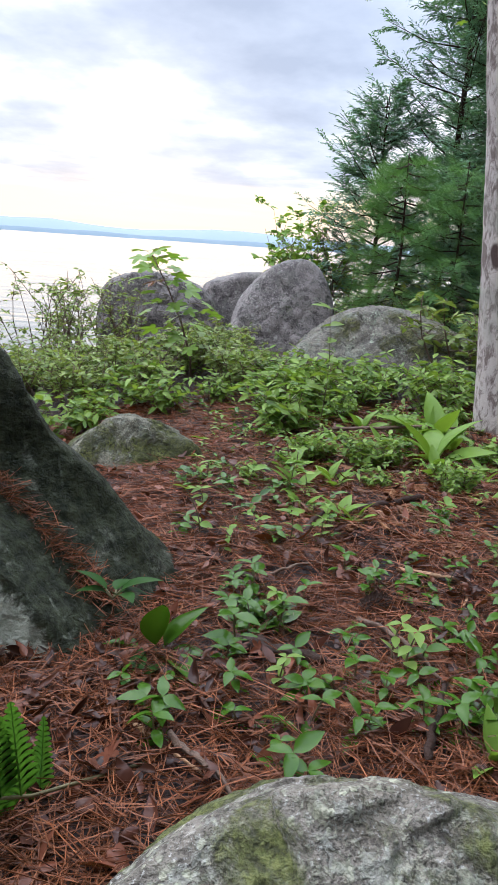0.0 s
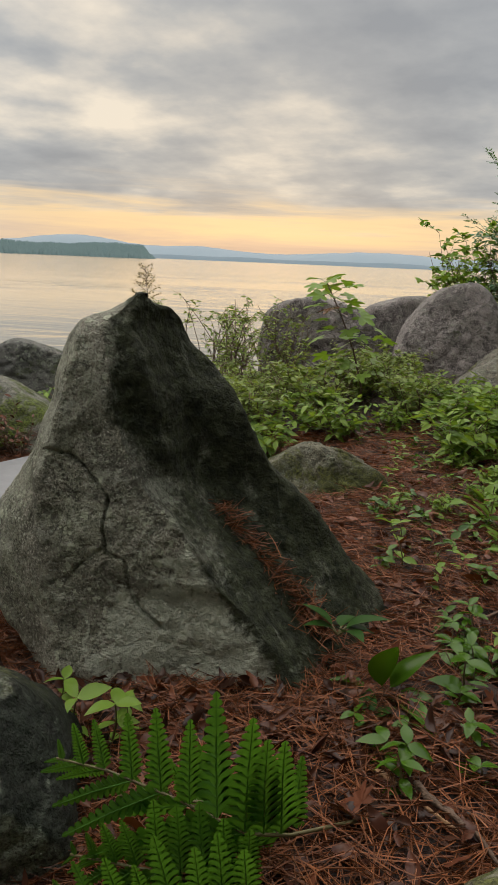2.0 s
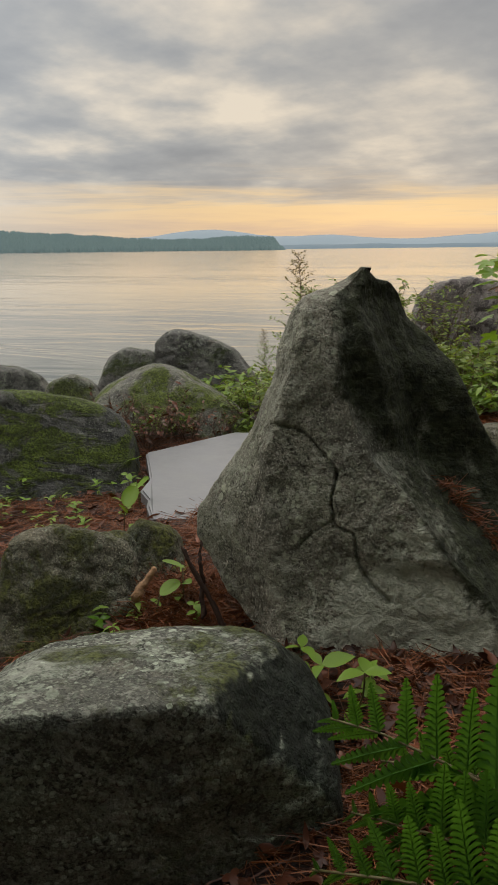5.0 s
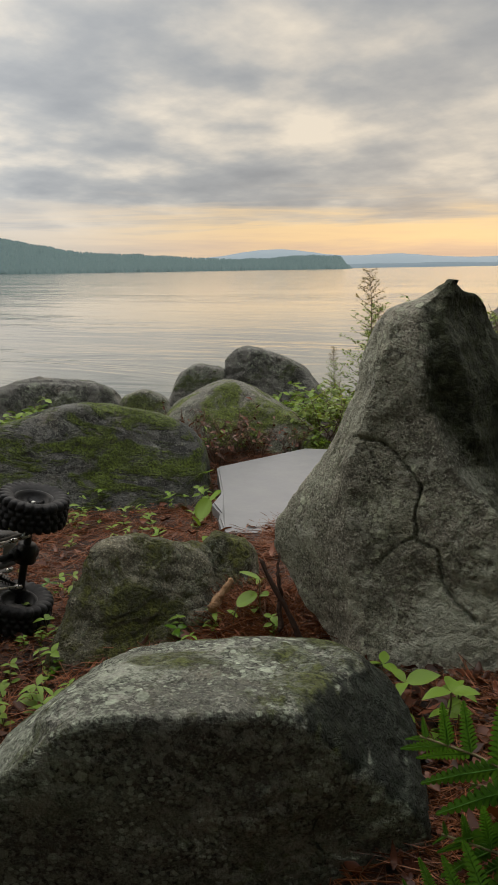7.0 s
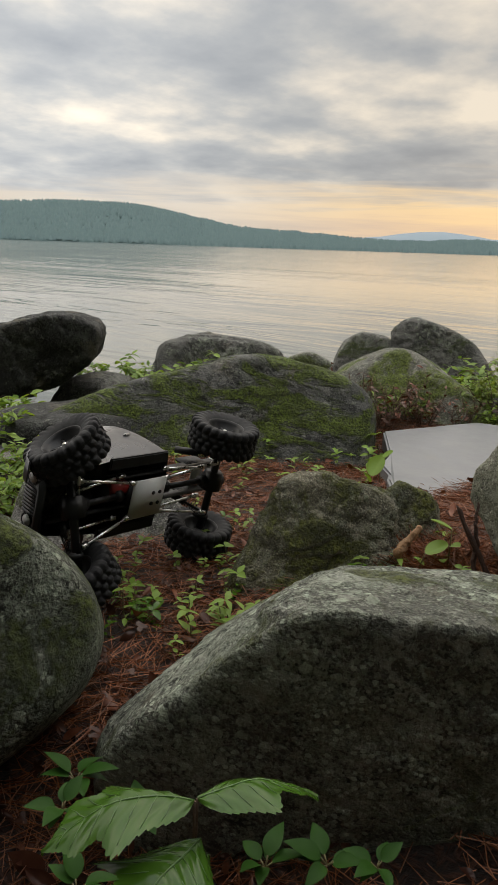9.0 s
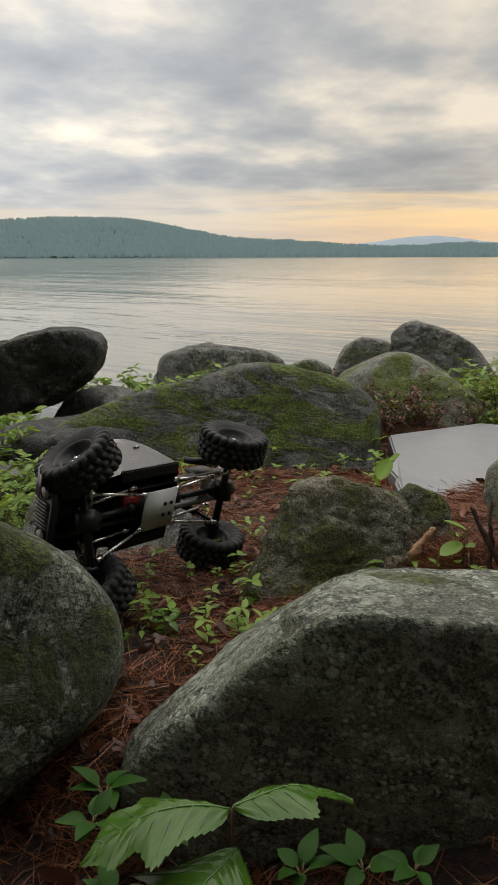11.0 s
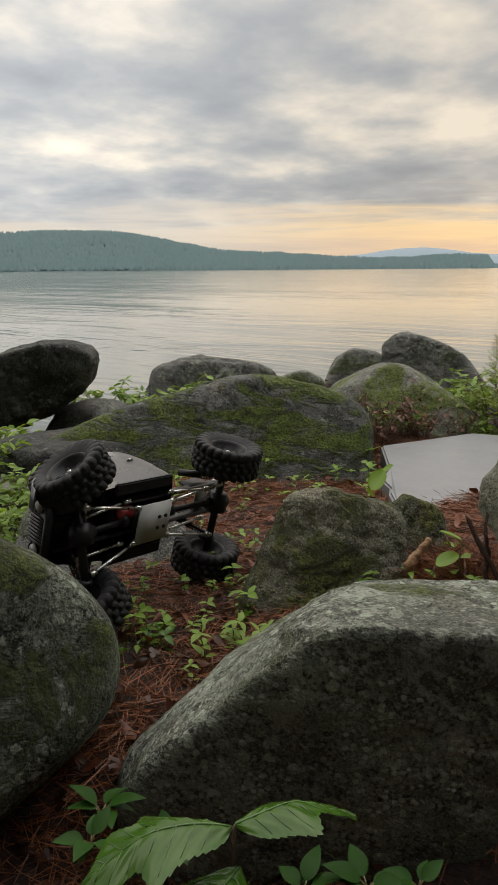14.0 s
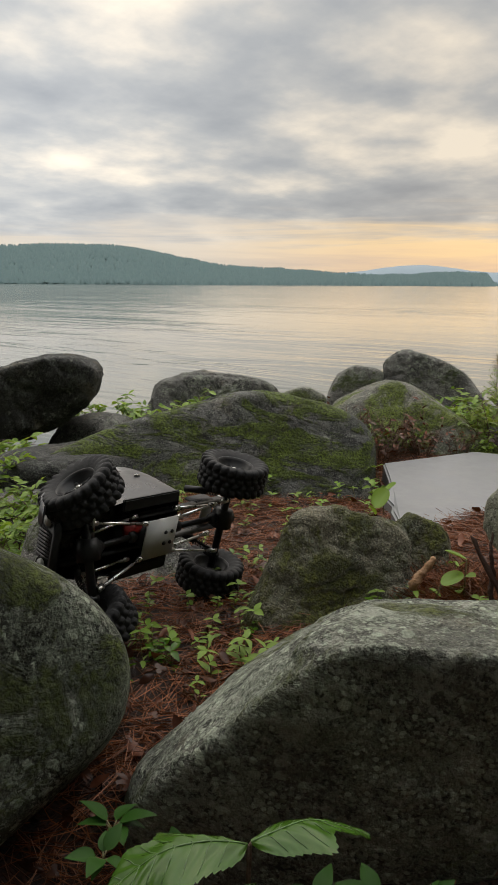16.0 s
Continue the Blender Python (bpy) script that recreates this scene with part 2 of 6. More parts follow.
def water_material():
    m, t, b = material("lake_water")
    plug(t, (0.03, 0.05, 0.05), b.inputs["Base Color"])
    b.inputs["Roughness"].default_value, b.inputs["IOR"].default_value = 0.095, 1.333
    p = place(t)
    swell = noise_node(t, mapped(t, p, (0.35, 1.3, 1.0), (0, 0, 32)), 1.0, 3, 0.5, 0.6)
    ripple = noise_node(t, mapped(t, p, (1.6, 4.0, 1.0), (0, 0, 20)), 1.0, 3, 0.5, 0.4)
    calm = remap(t, noise_node(t, mapped(t, p, (0.05, 0.16, 1.0), (0, 0, 30)), 1.0, 2), 0.40, 0.60, 0.25, 1.0)
    h = math_node(t, "MULTIPLY", calm, math_node(t, "ADD", math_node(t, "MULTIPLY", swell, 1.0), math_node(t, "MULTIPLY", ripple, 0.15)))
    bump(t, b, h, 0.34, 0.10)
    return m


def litter_material():
    m, t, b = material("needle_litter")
    p = place(t)
    broad = noise_node(t, p, 3.0, 5, 0.6, 0.4)
    thatch = noise_node(t, mapped(t, p, (30, 120, 30), (0, 0, 35)), 1.0, 5, 0.65, 1.2)
    thatch2 = noise_node(t, mapped(t, p, (120, 30, 30), (0, 0, 15)), 1.0, 5, 0.65, 1.2)
    straw = math_node(t, "MAXIMUM", thatch, thatch2)
    color = blend_colors(t, remap(t, straw, 0.45, 0.72), (0.007, 0.004, 0.003), (0.105, 0.036, 0.018))
    color = blend_colors(t, remap(t, broad, 0.40, 0.65, 0.0, 0.7), color, (0.022, 0.012, 0.009))
    plug(t, color, b.inputs["Base Color"])
    b.inputs["Roughness"].default_value = 0.8
    bump(t, b, straw, 1.0, 0.02)
    return m


MAT_GRANITE = stone("grey_granite", (0.07, 0.07, 0.065), (0.25, 0.24, 0.22), 0.35, 0.45)
MAT_BOULDER = stone("dark_lichen_granite", (0.020, 0.023, 0.016), (0.105, 0.11, 0.080), 0.66, 0.80, (0.075, 0.095, 0.018), 1.2, green=(0.235, 0.265, 0.20), black=0.45, lie=((15.0, 15.0, 15.0), (0, 0, 20)))
MAT_PALE = stone("pale_lichen_granite", (0.10, 0.086, 0.068), (0.42, 0.38, 0.315), 0.6, 0.8, (0.17, 0.185, 0.055), 1.0, green=(0.39, 0.39, 0.28))
MAT_OUTCROP = stone("brown_outcrop_stone", (0.07, 0.062, 0.05), (0.27, 0.245, 0.20), 0.3, 0.6, (0.085, 0.085, 0.022), 0.7)
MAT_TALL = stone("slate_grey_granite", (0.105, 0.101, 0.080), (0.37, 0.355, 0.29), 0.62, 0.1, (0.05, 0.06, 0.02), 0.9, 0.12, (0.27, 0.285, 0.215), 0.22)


def mossy_shade(m, turn, color, amount, patch=None):
    """Adds dark damp moss with painted shade on the faces that look along turn, and one pale lichen patch at a place in
    the stone's own metres.
    """
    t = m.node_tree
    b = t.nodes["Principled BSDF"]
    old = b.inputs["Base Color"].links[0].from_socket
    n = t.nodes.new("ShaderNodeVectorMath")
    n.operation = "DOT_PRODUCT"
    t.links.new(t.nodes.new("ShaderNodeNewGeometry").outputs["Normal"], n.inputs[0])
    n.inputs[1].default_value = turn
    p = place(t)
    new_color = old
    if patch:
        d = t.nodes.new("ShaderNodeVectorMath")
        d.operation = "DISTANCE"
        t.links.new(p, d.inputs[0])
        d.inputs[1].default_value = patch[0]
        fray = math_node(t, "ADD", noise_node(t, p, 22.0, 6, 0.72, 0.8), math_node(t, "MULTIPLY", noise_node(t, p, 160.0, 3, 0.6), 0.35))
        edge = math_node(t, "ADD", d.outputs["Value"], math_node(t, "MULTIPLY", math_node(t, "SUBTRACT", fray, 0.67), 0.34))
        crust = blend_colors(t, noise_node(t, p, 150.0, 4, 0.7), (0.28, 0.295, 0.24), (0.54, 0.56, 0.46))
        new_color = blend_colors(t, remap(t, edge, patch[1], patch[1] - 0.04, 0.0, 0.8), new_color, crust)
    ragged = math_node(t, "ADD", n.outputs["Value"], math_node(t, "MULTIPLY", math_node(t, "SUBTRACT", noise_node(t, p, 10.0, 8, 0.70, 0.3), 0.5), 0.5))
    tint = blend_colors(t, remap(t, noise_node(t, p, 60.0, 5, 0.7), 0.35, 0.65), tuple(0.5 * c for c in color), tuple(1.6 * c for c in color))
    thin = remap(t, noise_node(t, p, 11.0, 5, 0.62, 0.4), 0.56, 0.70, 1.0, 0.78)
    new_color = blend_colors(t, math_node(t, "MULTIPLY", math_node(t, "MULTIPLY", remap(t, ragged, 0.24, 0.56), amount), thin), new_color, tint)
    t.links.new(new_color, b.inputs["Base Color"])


mossy_shade(MAT_TALL, (0.93, 0.0, 0.37), (0.013, 0.018, 0.009), 0.3, ((0.095, -0.140, 0.065), 0.160))


def edge_moss_shade(m):
    """Black-green algae and moss, the side's shade painted in with them, beyond the line of the stone's front edge,
    thinner on the fin.
    """
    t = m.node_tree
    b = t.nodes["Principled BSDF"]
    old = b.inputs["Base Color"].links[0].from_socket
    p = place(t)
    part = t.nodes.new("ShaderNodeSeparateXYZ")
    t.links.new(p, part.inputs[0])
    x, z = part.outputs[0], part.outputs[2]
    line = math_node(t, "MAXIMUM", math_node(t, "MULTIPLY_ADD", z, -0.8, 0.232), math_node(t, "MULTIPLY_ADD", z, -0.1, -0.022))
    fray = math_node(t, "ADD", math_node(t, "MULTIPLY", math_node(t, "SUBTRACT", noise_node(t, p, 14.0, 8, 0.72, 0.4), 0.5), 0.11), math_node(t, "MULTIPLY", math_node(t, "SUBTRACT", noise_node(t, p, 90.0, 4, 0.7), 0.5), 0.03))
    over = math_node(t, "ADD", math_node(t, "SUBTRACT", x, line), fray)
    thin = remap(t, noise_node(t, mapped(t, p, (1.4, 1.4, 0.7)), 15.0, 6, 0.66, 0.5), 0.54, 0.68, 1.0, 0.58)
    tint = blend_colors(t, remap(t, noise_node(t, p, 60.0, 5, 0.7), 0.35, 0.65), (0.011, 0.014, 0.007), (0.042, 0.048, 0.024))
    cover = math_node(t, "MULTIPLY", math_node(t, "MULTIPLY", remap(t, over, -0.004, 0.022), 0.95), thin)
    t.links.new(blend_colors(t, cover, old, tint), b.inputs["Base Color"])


edge_moss_shade(MAT_TALL)
MAT_TALL.node_tree.nodes["Principled BSDF"].inputs["Specular IOR Level"].default_value = 0.14
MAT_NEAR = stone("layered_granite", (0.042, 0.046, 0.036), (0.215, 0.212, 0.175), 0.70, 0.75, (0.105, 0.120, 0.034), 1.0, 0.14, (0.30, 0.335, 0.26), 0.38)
# the right end's shade is painted in together with its dark moss
mossy_shade(MAT_NEAR, (0.90, 0.43, 0.0), (0.008, 0.012, 0.007), 0.94)
MAT_MOSSY = stone("mossy_granite", (0.07, 0.07, 0.06), (0.26, 0.25, 0.205), 0.3, 0.78, (0.095, 0.125, 0.014), 0.7)
MAT_DARK = stone("near_black_granite", (0.015, 0.016, 0.016), (0.07, 0.07, 0.065), 0.2, 0.0, grain=0.8, green=(0.11, 0.12, 0.10))
MAT_LEDGE = stone("dark_ledge_stone", (0.030, 0.032, 0.032), (0.135, 0.135, 0.122), 0.25, 0.92, (0.075, 0.105, 0.010), 0.7, 0.45, (0.12, 0.13, 0.10), lie=((3.0, 9.0, 13.0), (0, 0, -28)))
MAT_MAUVE = stone("brown_grey_granite", (0.085, 0.072, 0.068), (0.31, 0.275, 0.26), 0.38, 0.08, grain=0.6, green=(0.25, 0.235, 0.21))
MAT_KNOB = stone("olive_grey_granite", (0.07, 0.067, 0.047), (0.27, 0.255, 0.185), 0.3, 0.85, (0.085, 0.092, 0.018), 1.0)
MAT_DARKGREY = stone("shore_granite", (0.042, 0.042, 0.039), (0.20, 0.196, 0.178), 0.2, 0.25, grain=0.8, streaks=0.2)
MAT_SLAB = plain("wet_smooth_slab", (0.165, 0.168, 0.178), 0.38, 0, 0.16, 9.0, 0.3)
MAT_WATER = water_material()
MAT_LITTER = litter_material()
# haze is painted into these base colours: bluer and paler with distance
MAT_WOODS = foliage("far_woods", (0.074, 0.112, 0.115), (0.082, 0.121, 0.123), 0.95, 0.0)
MAT_HILLSIDE = plain("hillside_haze_blue", (0.072, 0.108, 0.111), 0.95, 0, 0.1, 0.02, 0)
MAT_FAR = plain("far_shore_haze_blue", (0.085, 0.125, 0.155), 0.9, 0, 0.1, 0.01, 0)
MAT_HILL = plain("distant_hills_haze_blue", (0.17, 0.215, 0.25), 0.95, 0, 0.06, 0.004, 0)

# ---- mesh helpers ----


def link_mesh(name, verts, faces, mat, parent=None, smooth=True, label=""):
    me = bpy.data.meshes.new(name)
    me.from_pydata([tuple(v) for v in verts], [], faces)
    if smooth:
        me.polygons.foreach_set("use_smooth", [True] * len(me.polygons))
    me.materials.append(mat)
    ob = new(name, me)
    if parent:
        ob.parent = parent
    if label:
        ob["label"] = label
    return ob


def smoothstep(a, b, x):
    t = min(1.0, max(0.0, (x - a) / (b - a)))
    return t * t * (3 - 2 * t)


def ground_z(x, y):
    """Height of the forest floor: level by the rocks, falling towards the shore."""
    side = -0.95 * x + 0.15 * y
    out = -0.87 * x + 0.5 * y
    z = 0.05 - 0.18 * smoothstep(0.2, 1.7, side) + 0.10 * smoothstep(0.2, 2.5, x) + 0.05 * smoothstep(0.0, -2.0, y)
    z -= 0.75 * smoothstep(2.5, 4.4, out)
    z += 0.020 * noise.fractal((x * 2.2, y * 2.2, 0.3), 1.0, 2.0, 4) + 0.006 * noise.noise((x * 14, y * 14, 2.0))
    z -= 0.16 * math.exp(-((x + 0.62) ** 2 + (y - 0.12) ** 2) / 0.09)
    z -= 0.07 * math.exp(-((x + 0.95) ** 2 / 0.20 + (y - 1.90) ** 2 / 0.14))
    if abs(x) > 5 or abs(y) > 7:
        z += 0.15 * noise.noise((x * 0.3, y * 0.3, 5.0))
    return z


def axis_steps(lo, hi, fine_lo, fine_hi, step, grow=1.18):
    vals = list(np.arange(fine_lo, fine_hi, step))
    s, v = step, fine_lo
    while v > lo:
        s *= grow
        v -= s
        vals.insert(0, v)
    s, v = step, vals[-1]
    while v < hi:
        s *= grow
        v += s
        vals.append(v)
    return vals


WATER_Z = -0.42
gx, gy = axis_steps(-60, 120, -2.6, 1.8, 0.022), axis_steps(-80, 60, -0.2, 3.6, 0.022)
g_verts = [(x, y, ground_z(x, y)) for y in gy for x in gx]
g_faces = [(j * len(gx) + i, j * len(gx) + i + 1, (j + 1) * len(gx) + i + 1, (j + 1) * len(gx) + i) for j in range(len(gy) - 1) for i in range(len(gx) - 1)]
tagged(link_mesh("ground", g_verts, g_faces, MAT_LITTER), "forest floor of reddish-brown pine needles and dark soil", "ground", kind="structure")
tagged(link_mesh("water", [(-4800, -4800, WATER_Z), (4800, -4800, WATER_Z), (4800, 4800, WATER_Z), (-4800, 4800, WATER_Z)], [(0, 1, 2, 3)], MAT_WATER, smooth=False),
       "calm rippled lake water under an evening sky", "lake", kind="structure")

# ---- far shores ----


def ridge(name, mat, near, far, az0, az1, step, profile, jag, label):
    """A long hill seen across the water: profile gives its height in metres by azimuth."""
    verts, faces, rows = [], [], 7
    count = int((az1 - az0) / step) + 1
    for i in range(count):
        az = az0 + i * step
        h = max(0.0, profile(az))
        for k in range(rows):
            f = k / (rows - 1)
            r = near + (far - near) * f
            z = h * math.sin(math.pi * min(1.0, f * 0.75 + (0.02 if k else 0))) + (jag * noise.noise((az * 3, k * 2.0, 1.0)) if 1 < k < rows - 1 and h > 0 else 0) - (1.0 if k in (0, rows - 1) else 0)
            verts.append((r * math.cos(radians(az)), r * math.sin(radians(az)), WATER_Z + max(z, -1.0)))
    for i in range(count - 1):
        for k in range(rows - 1):
            a = i * rows + k
            faces.append((a, a + 1, a + rows + 1, a + rows))
    return tagged(link_mesh(name, verts, faces, mat), label, "hill", kind="structure")


def wooded_height(az):
    h = 14.0 * smoothstep(108.6, 109.5, az) - 3.0 * smoothstep(112, 116, az) + 9.0 * smoothstep(117, 128, az) + 27.0 * smoothstep(127, 139, az) - 13 * smoothstep(141, 156, az)
    return h + (1.2 * noise.noise((az * 0.9, 0, 0)) if h > 1 else 0)


ridge("wooded_shore", MAT_HILLSIDE, 760, 1100, 108.4, 178, 0.25, lambda az: 0.93 * wooded_height(az) - 1.2, 1.0, "long wooded hill across the lake")
tv, tf = [], []
rng = random.Random(5)
for i in range(17000):
    az = 108.7 + 69 * rng.random() ** 1.1
    f = rng.random() ** 1.5 * 0.68
    r = 760 + 340 * f
    base = wooded_height(az) * math.sin(math.pi * min(1.0, f * 0.75 + 0.02)) - 2
    hgt, rad = rng.uniform(3.5, 7.0) * (0.7 + 0.3 * smoothstep(108.6, 111, az)), rng.uniform(3.0, 4.6)
    cx, cy = r * math.cos(radians(az)), r * math.sin(radians(az))
    n0 = len(tv)
    for k in range(6):
        a = k * math.pi / 3 + rng.random()
        tv.append((cx + rad * math.cos(a), cy + rad * math.sin(a), WATER_Z + max(0, base) + hgt * rng.uniform(-0.5, 0.1)))
    tv.append((cx, cy, WATER_Z + max(0, base) + hgt))
    tf += [(n0 + k, n0 + (k + 1) % 6, n0 + 6) for k in range(6)]
tagged(link_mesh("far_woods", tv, tf, MAT_WOODS), "dense green woods covering the far lake shore", "trees", kind="stuff")
ridge("low_far_shore", MAT_FAR, 3000, 3300, 40, 112, 0.2, lambda az: 17 + 6 * noise.noise((az * 0.25, 2, 0)) + 1.5 * noise.noise((az * 3, 2, 0)), 0.5, "low far shore of the lake, haze painted in blue")
ridge("distant_hills", MAT_HILL, 4000, 4500, 40, 122, 0.25, lambda az: 62 + 30 * noise.noise((az * 0.13, 7.5, 0)) + 38 * math.exp(-((az - 115) / 4) ** 2) + 22 * math.exp(-((az - 105) / 3) ** 2) + 4 * noise.noise((az * 0.9, 4, 0)), 1.0, "hills on the horizon, haze painted in pale blue")

# ---- rocks ----


def icosphere(level):
    bm = bmesh.new()
    bmesh.ops.create_icosphere(bm, subdivisions=level, radius=1.0)
    v = np.array([x.co[:] for x in bm.verts])
    f = [[x.index for x in face.verts] for face in bm.faces]
    bm.free()
    return v, f


ICO = {k: icosphere(k) for k in (3, 5, 6, 7)}


def lobe(center, planes, round_by, level, amp, seed, stretch=(1, 1, 1), fissures=0.0, terrace=0.0, bed=0.0):
    """A stone broken along the given planes (bearing, slope, distance from the centre), its edges worn round."""
    dirs, faces = ICO[level]
    u = dirs * np.array(stretch)
    u /= np.linalg.norm(u, axis=1)[:, None]
    total = np.zeros(len(u))
    for az, el, d in planes:
        a, e = radians(az), radians(el)
        n = np.array((math.cos(a) * math.cos(e), math.sin(a) * math.cos(e), math.sin(e)))
        total += np.maximum(u @ n, 0.0) ** round_by / d ** round_by
    r = np.minimum(total ** (-1.0 / round_by), 2.0) * (1.0 + 0.25 / round_by)
    pts = u * r[:, None]
    size = float(np.median(r))
    out = []
    k1, k2, k3 = 1.3 / size, 4.0 / size, 13.0 / size
    for p in pts:
        q = Vector(p)
        s = Vector((seed * 3.7, seed * 1.3, seed * 2.1))
        d = amp * size * (noise.noise(q * k1 + s) + 0.45 * noise.noise(q * k2 + s) + 0.22 * noise.fractal(q * k3 + s, 1.0, 2.0, 3))
        step = 2.2 * noise.noise(q * (2.2 / size) + s * 1.7) + 0.5 * noise.noise(q * k2 + s)
        d += terrace * size * (math.floor(step) + smoothstep(0.0, 0.22, step - math.floor(step)))
        if bed:
            layer = Vector((q.x * 9 + q.y * 3, q.y * 26 - q.x * 5, q.z * 34 + q.x * 4))
            d += bed * size * (0.7 * noise.noise(layer) + 0.5 * noise.noise(layer * 2.3) + 0.35 * noise.fractal(q * 60, 1.0, 2.0, 3))
        if fissures:
            c = abs(noise.noise(q * (1.8 / size) + s * 2) + 0.25 * noise.noise(q * k2 + s))
            d -= fissures * size * max(0.0, 1 - c / 0.05)
        out.append(Vector(center) + q + q.normalized() * d)
    return out, faces


def rock(name, lobes, mat, label, amp=0.05, round_by=9, level=6, seed=1, fissures=0.0, category="rock", terrace=0.0, bed=0.0):
    verts, faces = [], []
    base = Vector(lobes[0][0])
    for i, item in enumerate(lobes):
        v, f = lobe(item[0], item[1], item[2] if len(item) > 2 else round_by, level, amp, seed + i, item[3] if len(item) > 3 else (1, 1, 1), fissures, terrace, bed)
        off = len(verts)
        verts += [p - base for p in v]
        faces += [[k + off for k in face] for face in f]
    ob = link_mesh(name, verts, faces, mat)
    ob.location = base
    return tagged(ob, label, category, "rocks along the shore")


def oval(sx, sy, sz, turn=0.0):
    """Planes of a box-like stone with half sizes sx, sy, sz, turned about the vertical."""
    return [(turn, 0, sx), (turn + 180, 0, sx), (turn + 90, 0, sy), (turn - 90, 0, sy), (0, 90, sz), (0, -90, sz),
            (turn + 45, 30, 0.85 * (sx + sy) / 2), (turn + 135, 30, 0.85 * (sx + sy) / 2), (turn - 45, 30, 0.85 * (sx + sy) / 2), (turn - 135, 30, 0.85 * (sx + sy) / 2)]



def at_height(curve, z):
    """Where a rib of the stone (rows of z, x, y) stands at height z."""
    zs = [c[0] for c in curve]
    return np.array((np.interp(z, zs, [c[1] for c in curve]), np.interp(z, zs, [c[2] for c in curve])))


def near_line(p, line):
    best = 9.0
    for (x0, z0), (x1, z1) in zip(line, line[1:]):
        d = np.array((x1 - x0, z1 - z0))
        s = min(1.0, max(0.0, ((p[0] - x0) * d[0] + (p[1] - z0) * d[1]) / float(d @ d)))
        best = min(best, math.hypot(p[0] - x0 - s * d[0], p[1] - z0 - s * d[1]))
    return best


def standing_stone():
    """The tall stone, lofted between its ribs: left edge, front crease, front edge, gully, outer ridge, back."""
    left = [(-0.12, -0.55, 0.82), (0.016, -0.586, 0.83), (0.048, -0.627, 0.86), (0.079, -0.66, 0.88), (0.114, -0.695, 0.895), (0.158, -0.698, 0.90), (0.205, -0.668, 0.905), (0.251, -0.637, 0.91), (0.295, -0.615, 0.915), (0.338, -0.59, 0.92), (0.381, -0.569, 0.92), (0.421, -0.562, 0.93), (0.461, -0.546, 0.93), (0.486, -0.53, 0.93), (0.495, -0.489, 0.93), (0.505, -0.478, 0.93), (0.522, -0.457, 0.93)]
    crease = [(-0.12, -0.50, 0.775), (0.0, -0.503, 0.78), (0.051, -0.514, 0.79), (0.094, -0.533, 0.80), (0.172, -0.545, 0.805), (0.249, -0.547, 0.815), (0.286, -0.547, 0.82), (0.324, -0.541, 0.825), (0.362, -0.526, 0.83), (0.398, -0.518, 0.84), (0.435, -0.508, 0.85), (0.469, -0.509, 0.87), (0.488, -0.506, 0.89), (0.496, -0.475, 0.905), (0.522, -0.451, 0.92)]
    edge = [(-0.12, -0.16, 0.765), (0.055, -0.195, 0.78), (0.103, -0.223, 0.785), (0.139, -0.255, 0.795), (0.173, -0.292, 0.79), (0.207, -0.317, 0.795), (0.239, -0.343, 0.802), (0.269, -0.379, 0.81), (0.30, -0.411, 0.82), (0.334, -0.428, 0.828), (0.368, -0.443, 0.835), (0.402, -0.454, 0.845), (0.437, -0.462, 0.855), (0.471, -0.475, 0.872), (0.49, -0.474, 0.885), (0.498, -0.463, 0.893), (0.523, -0.445, 0.91)]
    groove = [(-0.12, -0.15, 0.78), (0.052, -0.182, 0.787), (0.097, -0.211, 0.795), (0.164, -0.281, 0.805), (0.226, -0.340, 0.820), (0.257, -0.376, 0.830), (0.287, -0.406, 0.848), (0.32, -0.420, 0.846), (0.355, -0.432, 0.853), (0.43, -0.450, 0.869), (0.470, -0.462, 0.880), (0.495, -0.459, 0.895), (0.523, -0.443, 0.91)]
    fin = [(-0.12, -0.12, 0.81), (0.038, -0.157, 0.82), (0.084, -0.186, 0.83), (0.152, -0.253, 0.85), (0.214, -0.32, 0.872), (0.245, -0.355, 0.885), (0.278, -0.379, 0.888), (0.318, -0.387, 0.876), (0.358, -0.396, 0.870), (0.398, -0.405, 0.870), (0.435, -0.425, 0.874), (0.471, -0.441, 0.884), (0.495, -0.441, 0.897), (0.523, -0.440, 0.91)]
    gully = [(-0.12, -0.09, 0.84), (0.019, -0.121, 0.86), (0.067, -0.151, 0.87), (0.134, -0.218, 0.895), (0.197, -0.287, 0.922), (0.23, -0.326, 0.935), (0.265, -0.358, 0.945), (0.304, -0.374, 0.950), (0.344, -0.382, 0.952), (0.385, -0.392, 0.950), (0.424, -0.412, 0.945), (0.471, -0.430, 0.938), (0.495, -0.438, 0.928), (0.523, -0.438, 0.915)]
    outer = [(-0.12, 0.04, 1.06), (-0.015, -0.024, 1.05), (0.089, -0.102, 1.03), (0.18, -0.176, 1.01), (0.266, -0.25, 0.99), (0.347, -0.304, 0.99), (0.385, -0.328, 1.0), (0.421, -0.361, 1.02), (0.461, -0.397, 1.02), (0.484, -0.410, 1.01), (0.503, -0.417, 0.985), (0.509, -0.437, 0.96), (0.522, -0.441, 0.94)]
    crack = [(-0.546, 0.323), (-0.504, 0.320), (-0.482, 0.308), (-0.461, 0.288), (-0.447, 0.27), (-0.452, 0.225), (-0.446, 0.199), (-0.420, 0.193), (-0.413, 0.150), (-0.395, 0.128), (-0.372, 0.108)]
    crack_side = [(-0.449, 0.207), (-0.476, 0.187), (-0.496, 0.164)]
    rows, counts, verts = 230, (34, 120, 12, 26, 26, 44, 14, 14, 16), []
